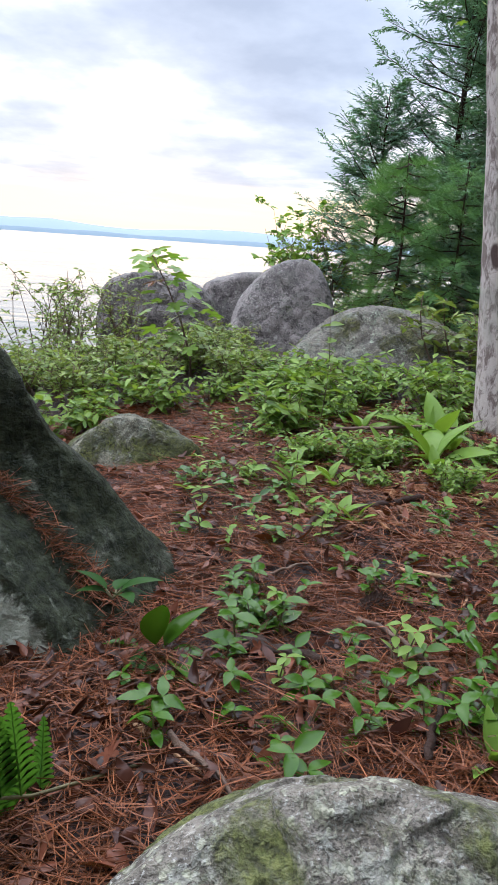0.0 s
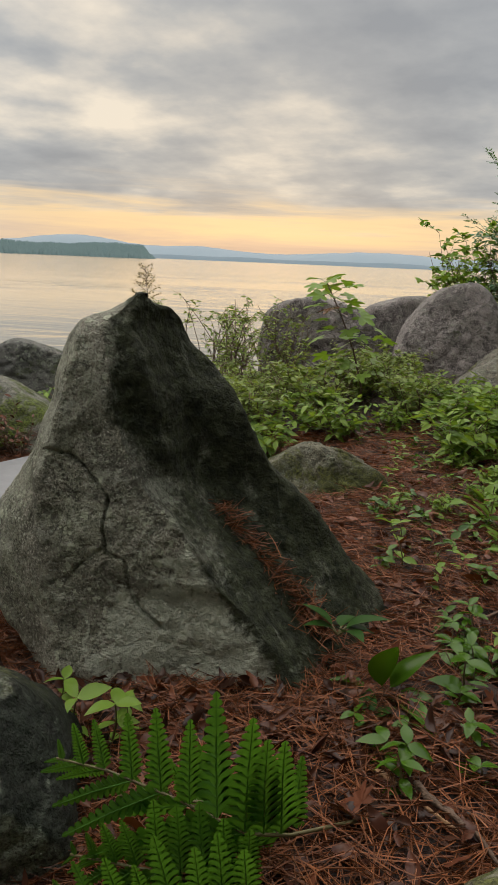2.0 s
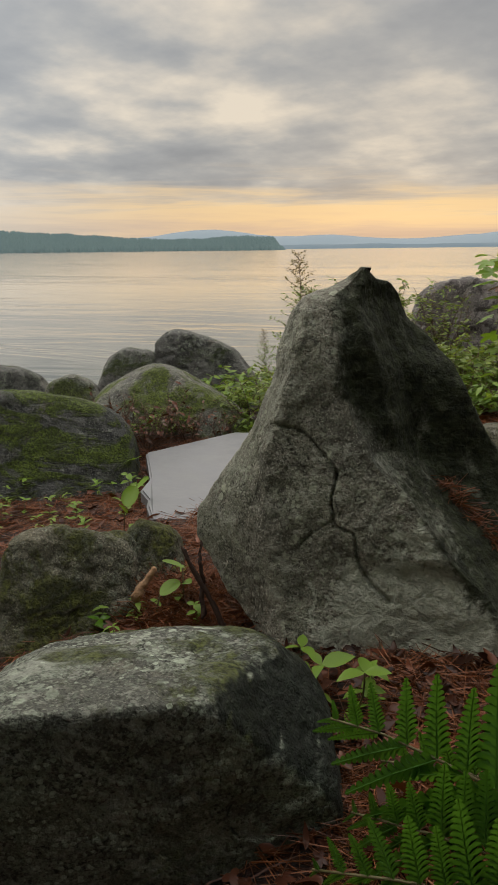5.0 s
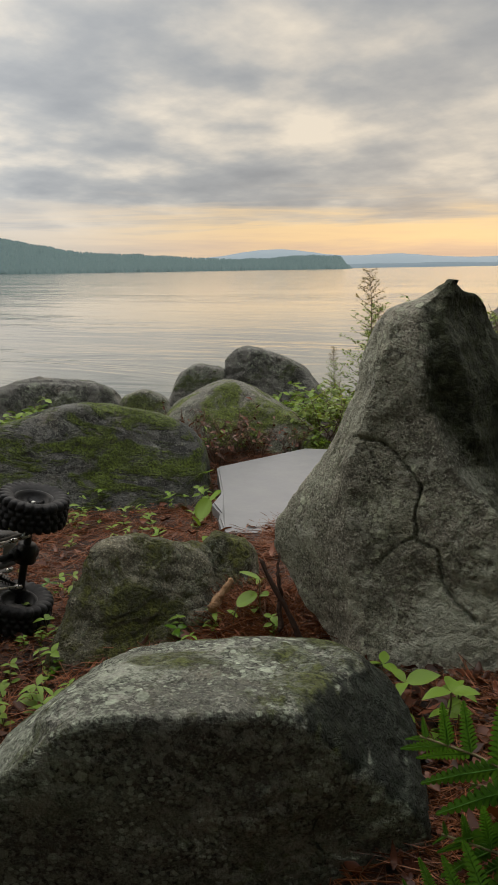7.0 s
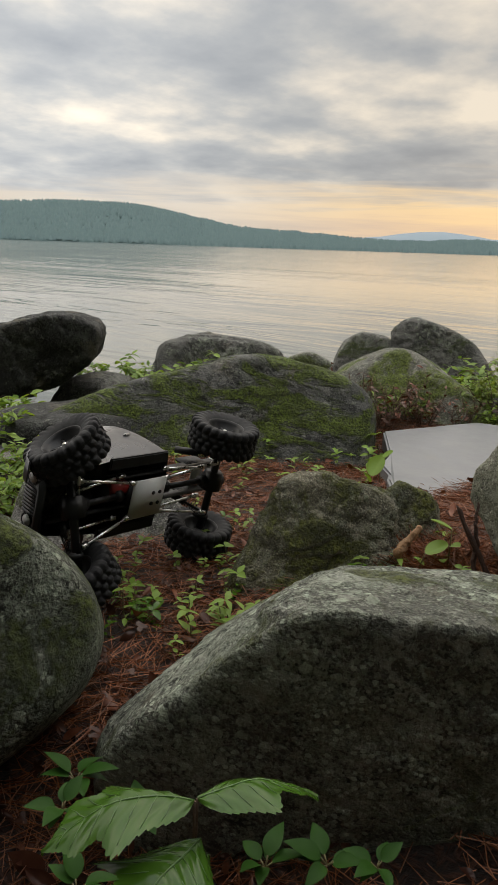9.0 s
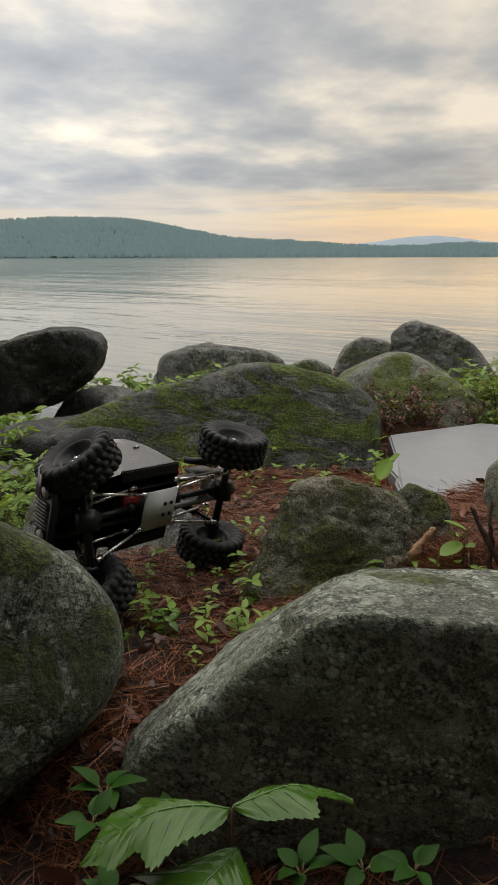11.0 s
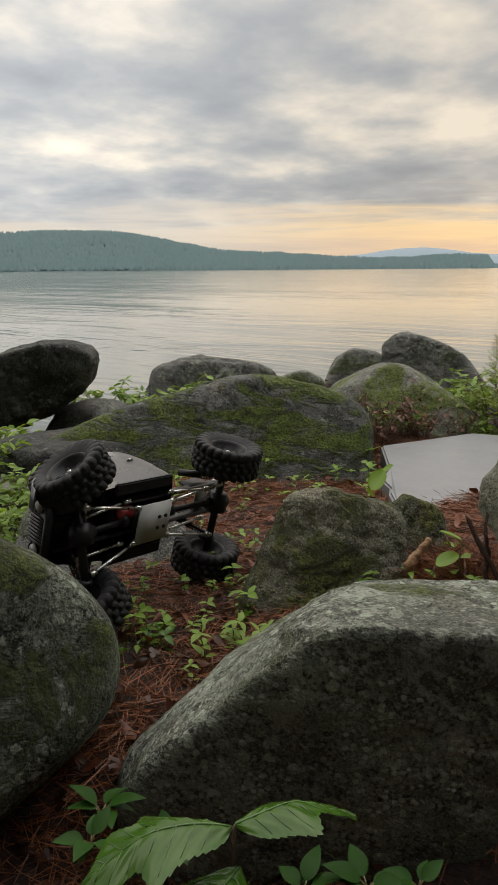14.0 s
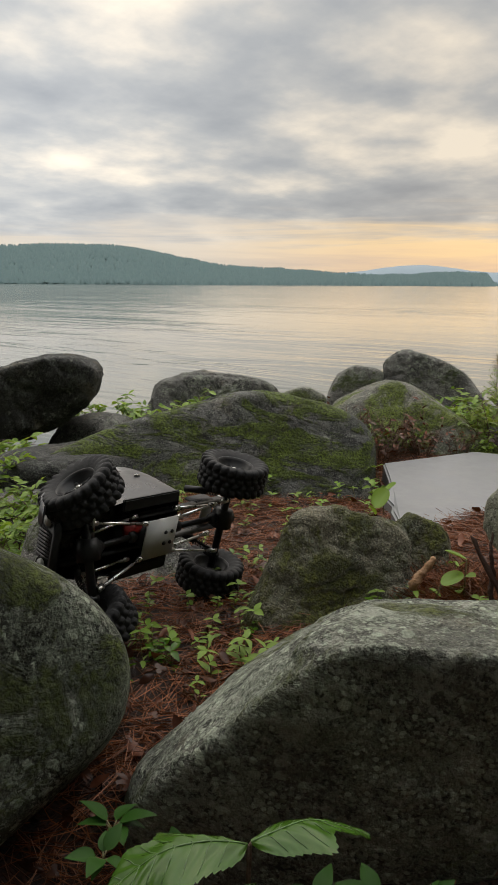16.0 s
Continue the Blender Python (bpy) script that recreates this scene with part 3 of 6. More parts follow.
    for k in range(rows):
        f = k / (rows - 1)
        z = -0.12 + 0.643 * f
        l, c, e, g0, fn, g, o = (at_height(r, z) for r in (left, crease, edge, groove, fin, gully, outer))
        back = 0.12 * (1 - f) + 0.012
        ribs = [l, c, e, g0, fn, g, o, o + np.array((-0.02, back)), l + np.array((0.03, back))]
        mid, pull = sum(ribs) / 9, 0.42 * max(0.0, (f - 0.965) / 0.035) ** 2
        ribs = [r + (mid - r) * pull for r in ribs]
        for i in range(9):
            a, b2 = ribs[i], ribs[(i + 1) % 9]
            for s in range(counts[i]):
                p = a + (b2 - a) * (s / counts[i])
                verts.append(Vector((p[0], p[1], z)))
    ring = sum(counts)
    # wear the ribs round
    grid = np.array([v[:] for v in verts]).reshape(rows, ring, 3)
    for step in range(16):
        grid = 0.5 * grid + 0.25 * (np.roll(grid, 1, 1) + np.roll(grid, -1, 1))
        if step > 2:
            continue
        grid[1:-1] = 0.6 * grid[1:-1] + 0.2 * (grid[2:] + grid[:-2])
    du, dv = np.roll(grid, -1, 1) - np.roll(grid, 1, 1), np.gradient(grid, axis=0)
    nrm = np.cross(du, dv)
    nrm /= np.linalg.norm(nrm, axis=2)[:, :, None] + 1e-9
    base, out = Vector((-0.40, 0.92, 0.0)), []
    for k in range(rows):
        for i in range(ring):
            p, n = Vector(grid[k, i]), Vector(nrm[k, i])
            calm = 1.0 - smoothstep(0.47, 0.52, p.z)
            d = 0.010 * calm * noise.noise(p * 8) + 0.0040 * calm * noise.noise(p * 19) + 0.0022 * noise.noise(p * 41) + 0.0016 * noise.fractal(p * 85, 1.0, 2.0, 3)
            if n.y < -0.35 and p.x < -0.34 and p.z < 0.34:
                c = min(near_line((p.x + 0.007 * noise.noise(p * 26), p.z), crack), near_line((p.x, p.z), crack_side) + 0.0012)
                d -= 0.006 * max(0.0, 1 - c / (0.0024 + 0.0016 * noise.noise(p * 30))) ** 0.7
            out.append(p + n * d - base)
    faces = [(k * ring + i, k * ring + (i + 1) % ring, (k + 1) * ring + (i + 1) % ring, (k + 1) * ring + i) for k in range(rows - 1) for i in range(ring)]
    faces.append([(rows - 1) * ring + i for i in range(ring)])
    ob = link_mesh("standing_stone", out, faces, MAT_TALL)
    ob.location = base
    return tagged(ob, "tall pointed grey standing stone with lichen, dark mossy side with shade painted in", "rock")


standing_stone()
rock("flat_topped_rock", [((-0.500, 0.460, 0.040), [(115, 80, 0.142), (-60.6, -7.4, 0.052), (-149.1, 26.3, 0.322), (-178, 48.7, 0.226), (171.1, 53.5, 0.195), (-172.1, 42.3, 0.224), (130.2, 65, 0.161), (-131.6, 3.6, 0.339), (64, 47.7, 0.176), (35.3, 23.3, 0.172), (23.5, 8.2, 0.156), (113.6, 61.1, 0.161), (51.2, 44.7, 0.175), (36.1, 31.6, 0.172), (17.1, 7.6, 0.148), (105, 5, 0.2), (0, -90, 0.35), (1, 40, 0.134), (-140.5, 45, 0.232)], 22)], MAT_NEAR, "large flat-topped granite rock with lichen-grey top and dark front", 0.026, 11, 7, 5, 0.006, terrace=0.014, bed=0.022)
rock("rounded_boulder", [((-0.949, 0.292, 0.056), [(90.6, 55.3, 0.11), (80.3, 46.4, 0.101), (67.9, 30.3, 0.091), (59.7, 16.9, 0.089), (48.2, -3.4, 0.089), (34, -24.5, 0.091), (11.2, -43.8, 0.095), (327.1, 20, 0.13), (147.1, 8, 0.16), (0, -90, 0.2), (-122, 10, 0.2)], 9)], MAT_BOULDER, "rounded dark grey boulder with moss specks", 0.025, 5, 6, 7)
rock("knobbly_rock", [((-0.914, 0.860, 0.018), [(-150.6, 19.1, 0.117), (-155.8, 29.2, 0.103), (176.7, 61.8, 0.098), (94.9, 70.2, 0.083), (36.9, 29.6, 0.124), (25, -0.3, 0.117), (301.1, 30, 0.07), (121.1, 8, 0.1), (0, -90, 0.15)], 11), ((-0.830, 1.017, 0.016), [(-170.2, 40.1, 0.063), (56.9, 59.2, 0.047), (77.9, 68.2, 0.052), (30, 21, 0.041), (20.2, -4.6, 0.044), (293.9, 30, 0.06), (113.9, 8, 0.08), (0, -90, 0.15)], 10)], MAT_KNOB, "low knobbly olive-grey rock with moss in a cleft", 0.085, 6, 6, 9, 0.035, terrace=0.035)
rock("ledge_boulder", [((-1.870, 1.726, -0.071), [(-163.4, 60.2, 0.222), (-175.8, 68.8, 0.166), (171.2, 73.2, 0.157), (111.5, 76.5, 0.178), (71.3, 66.4, 0.235), (51.7, 41.9, 0.364), (27.7, -1.1, 0.501), (310, 35, 0.3), (130, 8, 0.4), (0, -90, 0.3), (-140, 10, 0.86)], 14)], MAT_LEDGE, "long dark ledge boulder streaked with green moss", 0.018, 6, 7, 11, 0.012, terrace=0.014, bed=0.012)
rock("shore_boulder", [((-2.532, 2.463, -0.061), [(-134.3, 0.2, 0.307), (-137.7, 21.6, 0.289), (-159.6, 72.2, 0.15), (120.2, 82.8, 0.113), (57.3, 69, 0.149), (40.4, 28.8, 0.264), (310.6, 20, 0.2), (130.6, 8, 0.3), (0, -90, 0.3)], 12)], MAT_DARKGREY, "flat grey shore boulder at the water's edge", 0.06, 6, 6, 13, 0.03, terrace=0.03)
rock("small_mossy_rock", [((-2.093, 2.554, -0.030), [(-148.3, 21.7, 0.093), (-169.7, 70.5, 0.053), (50.1, 64.4, 0.057), (34.4, 17.3, 0.1), (303.5, 20, 0.1), (123.5, 8, 0.15), (0, -90, 0.2)], 9)], MAT_MOSSY, "small mossy rock on the shore", 0.05, 5, 5, 15)
rock("moss_covered_boulder", [((-1.614, 2.637, -0.111), [(-155.5, 34.6, 0.304), (-164.3, 59, 0.244), (-177.2, 72.7, 0.214), (40.6, 63.3, 0.155), (35.1, 53.3, 0.151), (295.1, 40, 0.3), (115.1, 8, 0.3), (0, -90, 0.3), (20, 10, 0.45)], 10)], MAT_MOSSY, "broad boulder half covered in green moss", 0.045, 6, 6, 17, 0.02, terrace=0.01)
rock("angular_boulder", [((-1.866, 3.394, -0.017), [(-154.1, 9.1, 0.225), (-162.6, 58.7, 0.198), (45, 75.6, 0.126), (33.4, 62, 0.126), (25.6, 35.5, 0.181), (293.7, 20, 0.2), (113.7, 8, 0.3), (0, -90, 0.3)], 18)], MAT_DARKGREY, "angular cracked grey boulder on the shore", 0.03, 9, 6, 19, 0.03, terrace=0.02, bed=0.03)
rock("leaning_boulder", [((-2.123, 3.057, -0.029), [(-152.2, 22.3, 0.089), (-159.6, 55.4, 0.085), (56.8, 76.8, 0.107), (27.7, 4.7, 0.154), (299.5, 20, 0.15), (119.5, 8, 0.2), (0, -90, 0.3)], 12)], MAT_GRANITE, "smooth leaning grey boulder on the shore", 0.05, 7, 6, 21, 0.02, terrace=0.02)
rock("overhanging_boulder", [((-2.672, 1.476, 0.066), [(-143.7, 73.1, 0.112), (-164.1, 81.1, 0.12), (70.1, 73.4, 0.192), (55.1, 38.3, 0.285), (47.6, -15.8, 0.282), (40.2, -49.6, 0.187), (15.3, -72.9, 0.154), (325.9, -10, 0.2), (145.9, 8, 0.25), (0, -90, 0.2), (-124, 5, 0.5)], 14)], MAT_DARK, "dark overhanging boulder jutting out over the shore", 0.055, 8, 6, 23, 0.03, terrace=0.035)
rock("low_flat_rock", [((-1.552, 0.861, -0.058), [(-130.4, 19.7, 0.127), (-154.6, 57.8, 0.082), (125.8, 72.9, 0.064), (102.5, 69.5, 0.071), (56.2, 29.9, 0.156), (321.6, 45, 0.12), (141.6, 8, 0.18), (0, -90, 0.15)], 11)], MAT_GRANITE, "low flat grey rock with moss on its rim", 0.05, 6, 6, 25, 0.02)
rock("waterside_boulder", [((-0.615, 4.603, 0.114), [(-169.7, -0.1, 0.301), (-171.5, 19.6, 0.303), (-177.8, 64.5, 0.263), (161.4, 83.8, 0.244), (18.3, 78.8, 0.268), (8, 56.7, 0.321), (2.5, 10.7, 0.406), (276.6, 10, 0.3), (96.6, 8, 0.3), (0, -90, 0.4)], 12)], MAT_MAUVE, "large squarish brown-grey boulder beside the lake", 0.055, 7, 6, 27, 0.03, terrace=0.03)
rock("back_boulder", [((0.019, 4.986, 0.209), [(-176.8, 1.2, 0.309), (175.6, 69.1, 0.197), (171.4, 77.2, 0.18), (13.7, 82.6, 0.192), (269.8, 10, 0.3), (89.8, 8, 0.3), (0, -90, 0.4), (0, 10, 0.4)], 10)], MAT_MAUVE, "smooth pale boulder beside the lake", 0.04, 6, 6, 29, 0.02)
rock("humped_boulder", [((0.178, 4.053, 0.223), [(-179.2, 3.3, 0.256), (178.5, 23.3, 0.197), (177, 41.8, 0.199), (174.6, 69.8, 0.245), (3.3, 84.2, 0.293), (-4.5, 41.2, 0.329), (-5.8, 11.2, 0.294), (267.5, 15, 0.25), (87.5, 8, 0.3), (0, -90, 0.3)], 11)], MAT_MAUVE, "tall humped brown-grey boulder under the conifers", 0.045, 6, 6, 31, 0.025, terrace=0.015)
rock("sloping_outcrop", [((0.582, 3.202, 0.173), [(170, 37.9, 0.25), (166.3, 52.4, 0.188), (160.3, 68.4, 0.164), (86.9, 86, 0.159), (-2.6, 68.2, 0.197), (259.7, 40, 0.25), (79.7, 8, 0.5), (0, -90, 0.3), (-10, 20, 0.5)], 12)], MAT_OUTCROP, "brown-grey sloping outcrop strewn with brown needles", 0.06, 7, 6, 33, 0.03, terrace=0.03)
rock("moss_rimmed_rock", [((-0.245, 1.777, 0.029), [(-178.5, 35.3, 0.145), (172, 52.5, 0.123), (143.5, 71.2, 0.099), (44.3, 67.3, 0.08), (30.2, 57.9, 0.088), (10.6, 24.3, 0.141), (277.9, 35, 0.12), (97.9, 8, 0.15), (0, -90, 0.15)], 11)], MAT_KNOB, "low grey rock rimmed with yellow-green moss", 0.09, 6, 6, 35, 0.02, terrace=0.035)
rock("foreground_rock", [((0.099, 0.382, 0.184), [(142.5, 33.5, 0.08), (116.3, 44.4, 0.05), (100.7, 47.9, 0.039), (86.5, 49.8, 0.037), (59.3, 51.3, 0.056), (255.5, 60, 0.1), (75.5, 8, 0.12), (0, -90, 0.2), (5, 10, 0.25), (180, 0, 0.2)], 11)], MAT_PALE, "pale lichen-spotted rock beside the needle litter", 0.075, 6, 7, 37, 0.015, terrace=0.03)
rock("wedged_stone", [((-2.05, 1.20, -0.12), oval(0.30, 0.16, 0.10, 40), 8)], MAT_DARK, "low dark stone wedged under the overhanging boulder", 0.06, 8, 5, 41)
rock("shore_stone", [((-2.55, 1.75, -0.22), oval(0.25, 0.16, 0.17, 50), 8)], MAT_DARKGREY, "grey stone half hidden behind the ledge", 0.06, 8, 5, 43)
rock("pale_flat_stone", [((-1.95, 0.98, -0.16), oval(0.22, 0.14, 0.07, 20), 8)], MAT_GRANITE, "pale flat stone lying by the dark shore rocks", 0.05, 8, 5, 45)

# ---- slab ----
bm = bmesh.new()
slab_pts = [(-1.375, 1.935), (-1.20, 2.28), (-0.62, 2.42), (-0.52, 1.62), (-1.06, 1.40), (-1.13, 1.50), (-1.15, 1.545), (-1.205, 1.60), (-1.23, 1.70)]
top = [bm.verts.new((x, y, -0.095 + 0.006 * noise.noise((x * 5, y * 5, 0)))) for x, y in slab_pts]
low = [bm.verts.new((x, y, -0.20)) for x, y in slab_pts]
bm.faces.new(top)
for i in range(len(top)):
    j = (i + 1) % len(top)
    bm.faces.new((top[j], top[i], low[i], low[j]))
bm.normal_update()
bm.faces.ensure_lookup_table()
if bm.faces[0].normal.z < 0:
    bmesh.ops.reverse_faces(bm, faces=bm.faces)
bmesh.ops.bevel(bm, geom=[e for e in bm.edges if all(abs(v.co.z + 0.095) < 0.02 for v in e.verts)], offset=0.006, segments=2, affect="EDGES")
me = bpy.data.meshes.new("stone_slab")
bm.to_mesh(me)
bm.free()
me.materials.append(MAT_SLAB)
tagged(new("stone_slab", me), "flat pale grey stone slab with a damp smooth face", "stone slab")

# ---- unseen backdrop for woods, added behind the camera to shade the rocks' near side ----
bv, bf = [], []
RINGS = ((7.0, -0.5), (6.8, 2.2), (6.4, 4.0), (5.6, 5.4), (4.4, 6.3), (3.3, 6.7))
for i in range(41):
    a = radians(214 + 190 * i / 40)
    for k, (r, z) in enumerate(RINGS):
        r += 0.5 * noise.noise((i * 0.7, k * 1.3, 0))
        bv.append((0.5 + r * math.cos(a), 0.6 + r * math.sin(a), z + 0.8 * noise.noise((i, k, 3.0)) * (k > 3)))
for i in range(40):
    for k in range(5):
        a = i * 6 + k
        bf.append((a, a + 6, a + 7, a + 1))
tagged(link_mesh("backdrop", bv, bf, plain("unseen_woods", (0.105, 0.122, 0.080), 0.95, 0, 0.5, 3.0, 0.5)), "unseen backdrop for woods and canopy, added to block light behind the shore", "woods", kind="structure")

# ---- mesh bucket: gathers leaves, stems and small pieces into one mesh ----


class Bucket:
    def __init__(self):
        self.v, self.f = [], []

    def add(self, verts, faces, m=None):
        off = len(self.v)
        self.v += [tuple(m @ Vector(p)) for p in verts] if m is not None else [tuple(p) for p in verts]
        self.f += [tuple(i + off for i in face) for face in faces]

    def tube(self, pts, r0, r1, sides=6, cap=True):
        pts = [Vector(p) for p in pts]
        off, n = len(self.v), len(pts)
        for i, p in enumerate(pts):
            d = (pts[min(i + 1, n - 1)] - pts[max(i - 1, 0)]).normalized()
            q = d.to_track_quat("Z", "Y")
            r = r0 + (r1 - r0) * i / max(1, n - 1)
            for k in range(sides):
                a = 2 * math.pi * k / sides
                self.v.append(tuple(p + q @ Vector((r * math.cos(a), r * math.sin(a), 0))))
        for i in range(n - 1):
            for k in range(sides):
                a, b2 = off + i * sides + k, off + i * sides + (k + 1) % sides
                self.f.append((a, b2, b2 + sides, a + sides))
        if cap:
            self.f.append(tuple(off + k for k in reversed(range(sides))))
            self.f.append(tuple(off + (n - 1) * sides + k for k in range(sides)))

    def box(self, size, m=None, bevel=0.0):
        bm = bmesh.new()
        bmesh.ops.create_cube(bm, size=1.0)
        bmesh.ops.scale(bm, vec=size, verts=bm.verts)
        if bevel:
            bmesh.ops.bevel(bm, geom=bm.edges[:], offset=bevel, segments=2, affect="EDGES")
        bm.verts.index_update()
        self.add([v.co.copy() for v in bm.verts], [[v.index for v in f.verts] for f in bm.faces], m)
        bm.free()

    def lathe(self, profile, m=None, sides=40, closed=False):
        """Turns rows of (radius, along) about the y axis."""
        n = len(profile)
        verts = [(r * math.cos(2 * math.pi * k / sides), y, r * math.sin(2 * math.pi * k / sides)) for k in range(sides) for r, y in profile]
        faces = []
        for k in range(sides):
            for i in range(n if closed else n - 1):
                a, b2 = k * n + i, k * n + (i + 1) % n
                c, d = ((k + 1) % sides) * n + (i + 1) % n, ((k + 1) % sides) * n + i
                faces.append((a, b2, c, d))
        self.add(verts, faces, m)

    def leaf(self, m, length, width, fold=0.25, droop=0.25, blunt=0.85, steps=5, wave=0.0):
        """A leaf that grows along +x from the origin of m, folded a little along its midrib."""
        verts, faces = [], []
        for i in range(steps + 1):
            s = i / steps
            w = width / 2 * max(0.03, math.sin(math.pi * min(1, s ** blunt)) ** 0.9) if i < steps else width * 0.01
            z = -droop * length * s * s + wave * length * math.sin(s * 9)
            verts += [(s * length, -w, z + fold * w), (s * length, 0, z), (s * length, w, z + fold * w)]
        for i in range(steps):
            a = 3 * i
            faces += [(a, a + 3, a + 4, a + 1), (a + 1, a + 4, a + 5, a + 2)]
        self.add(verts, faces, m)

    def lobed(self, m, size, lobes=5, fold=0.15, teeth=0.0):
        """A maple leaf: lobes round a centre, growing along +x."""
        rim = 8 * lobes
        verts = [(0, 0, 0)]
        for i in range(rim + 1):
            a = (i / rim - 0.5) * 1.72 * math.pi
            k = abs(math.sin(math.pi * lobes * i / rim))
            r = size * (0.52 + 0.48 * k ** 1.3) * (0.62 + 0.38 * math.cos(a / 2)) * (1 + teeth * (i % 2))
            verts.append((size * 0.15 + r * math.cos(a), r * math.sin(a), fold * abs(r * math.sin(a)) - 0.18 * r * r / size))
        self.add(verts, [(0, i, i + 1) for i in range(1, rim + 1)], m)

    def done(self, name, mat, parent=None, label="", smooth=True):
        return link_mesh(name, self.v, self.f, mat, parent, smooth, label)


def thing(name, at, label, category, group="", kind=""):
    root = new(name)
    group = group or {"seedling": "seedlings on the forest floor", "shrub": "shrubs along the shore", "tree": "trees beside the boulders", "plant": "broad-leaved plants in the litter"}.get(category, "")
    root.empty_display_size = 0.02
    root.matrix_world = at if isinstance(at, Matrix) else Matrix.Translation(at)
    return tagged(root, label, category, group, kind)


def aim(origin, direction, roll=0.0):
    """A frame at origin whose +x looks along direction, turned about it."""
    d = Vector(direction).normalized()
    side = Vector((0, 0, 1)).cross(d)
    side = side.normalized() if side.length > 1e-4 else Vector((0, 1, 0))
    up2 = d.cross(side)
    m = Matrix((d, side, up2)).transposed().to_4x4()
    return Matrix.Translation(origin) @ m @ Matrix.Rotation(roll, 4, "X")


# ---- toy truck ----
MAT_RUBBER = plain("black_rubber", (0.010, 0.010, 0.011), 0.7, 0, 0.3, 60.0, 0.3, 0.28)
MAT_BLACK = plain("black_plastic", (0.008, 0.008, 0.009), 0.45, 0, 0.3, 60.0, 0.1, 0.3)
MAT_PAINT = plain("dark_grey_satin_shell", (0.022, 0.022, 0.025), 0.32, 0, 0.15, 20.0, 0.03)
MAT_STEEL = plain("bright_steel_rod", (0.55, 0.54, 0.52), 0.3, 1.0, 0.15, 80.0, 0.05)
MAT_PLATE = plain("white_skid_plastic", (0.42, 0.42, 0.41), 0.5, 0, 0.15, 50.0, 0.1)
MAT_GLASS = plain("grey_shell_window", (0.20, 0.21, 0.22), 0.12, 0, 0.1, 30.0, 0.0)
MAT_LAMP = plain("clear_lamp_lens", (0.30, 0.30, 0.29), 0.15, 0, 0.1, 60.0, 0.0)
MAT_REDWIRE = plain("red_motor_can", (0.20, 0.015, 0.012), 0.4, 0.2, 0.2, 60.0, 0.0)


def wheel_mesh(parent, m, mirror):
    """A knobbly tyre on a dished black rim; the axle is y, outside is +y (or -y)."""
    s = -1 if mirror else 1
    wheel = thing("wheel", m, "", "")
    wheel.parent = parent
    for key in ("label", "category"):
        if key in wheel:
            del wheel[key]
    b = Bucket()
    prof = [(0.030, -0.017), (0.036, -0.0215), (0.043, -0.0245), (0.049, -0.0250), (0.0535, -0.0235), (0.0545, -0.0220)]
    prof += [(0.0560, -0.0200 + 0.0400 * k / 20) for k in range(21)]
    prof += [(r, -y) for r, y in reversed(prof[:6])]
    steps, verts, faces = 192, [], []
    for k in range(steps):
        a = 2 * math.pi * k / steps
        for r, y in prof:
            row = max(-2, min(1, math.floor(y / 0.0105)))
            beat = (k / steps * 24 + 0.5 * (row % 2) + 16.0 * y * (1 if row % 2 else -1)) % 1.0
            lug = smoothstep(0.10, 0.17, beat) * smoothstep(0.80, 0.73, beat)
            gap = smoothstep(0.0008, 0.0022, abs(y)) * smoothstep(0.0008, 0.0020, abs(abs(y) - 0.0105)) if abs(y) < 0.0215 else 1.0
            rise = 0.0046 * lug * gap if r > 0.0530 else (0.0022 * lug if r > 0.0480 else 0.0)
            verts.append(((r + rise) * math.cos(a), y * (1 + (0.05 if 0.045 < r < 0.0555 else 0.0) * lug), (r + rise) * math.sin(a)))
    n = len(prof)
    for k in range(steps):
        for i in range(n - 1):
            faces.append((k * n + i, k * n + i + 1, ((k + 1) % steps) * n + i + 1, ((k + 1) % steps) * n + i))
    b.add(verts, faces)
    b.done("tyre", MAT_RUBBER, wheel)
    r = Bucket()
    r.lathe([(0.0315, -0.019), (0.0325, -0.0195), (0.030, -0.016), (0.029, 0.0), (0.030, 0.016), (0.0325, 0.0195), (0.0315, 0.019), (0.0285, 0.015), (0.024, 0.004 * s), (0.012, 0.001 * s), (0.006, 0.003 * s), (0.0, 0.003 * s)], None, 40)
    for k in range(6):
        a = k * math.pi / 3
        r.box((0.020, 0.004, 0.006), Matrix.Rotation(-a, 4, "Y") @ Matrix.Translation((0.017, 0.005 * s, 0)), 0.001)
    r.done("rim", MAT_BLACK, wheel)
    n = Bucket()
    n.lathe([(0.0, 0.011 * s), (0.0035, 0.011 * s), (0.0042, 0.008 * s), (0.0042, 0.002 * s)], None, 6)
    for k in range(6):
        a = (k + 0.5) * math.pi / 3
        n.box((0.003, 0.003, 0.003), Matrix.Rotation(-a, 4, "Y") @ Matrix.Translation((0.012, 0.004 * s, 0)), 0.0005)
    n.done("wheel_nut", MAT_STEEL, wheel, "bright steel wheel nuts")
    return wheel


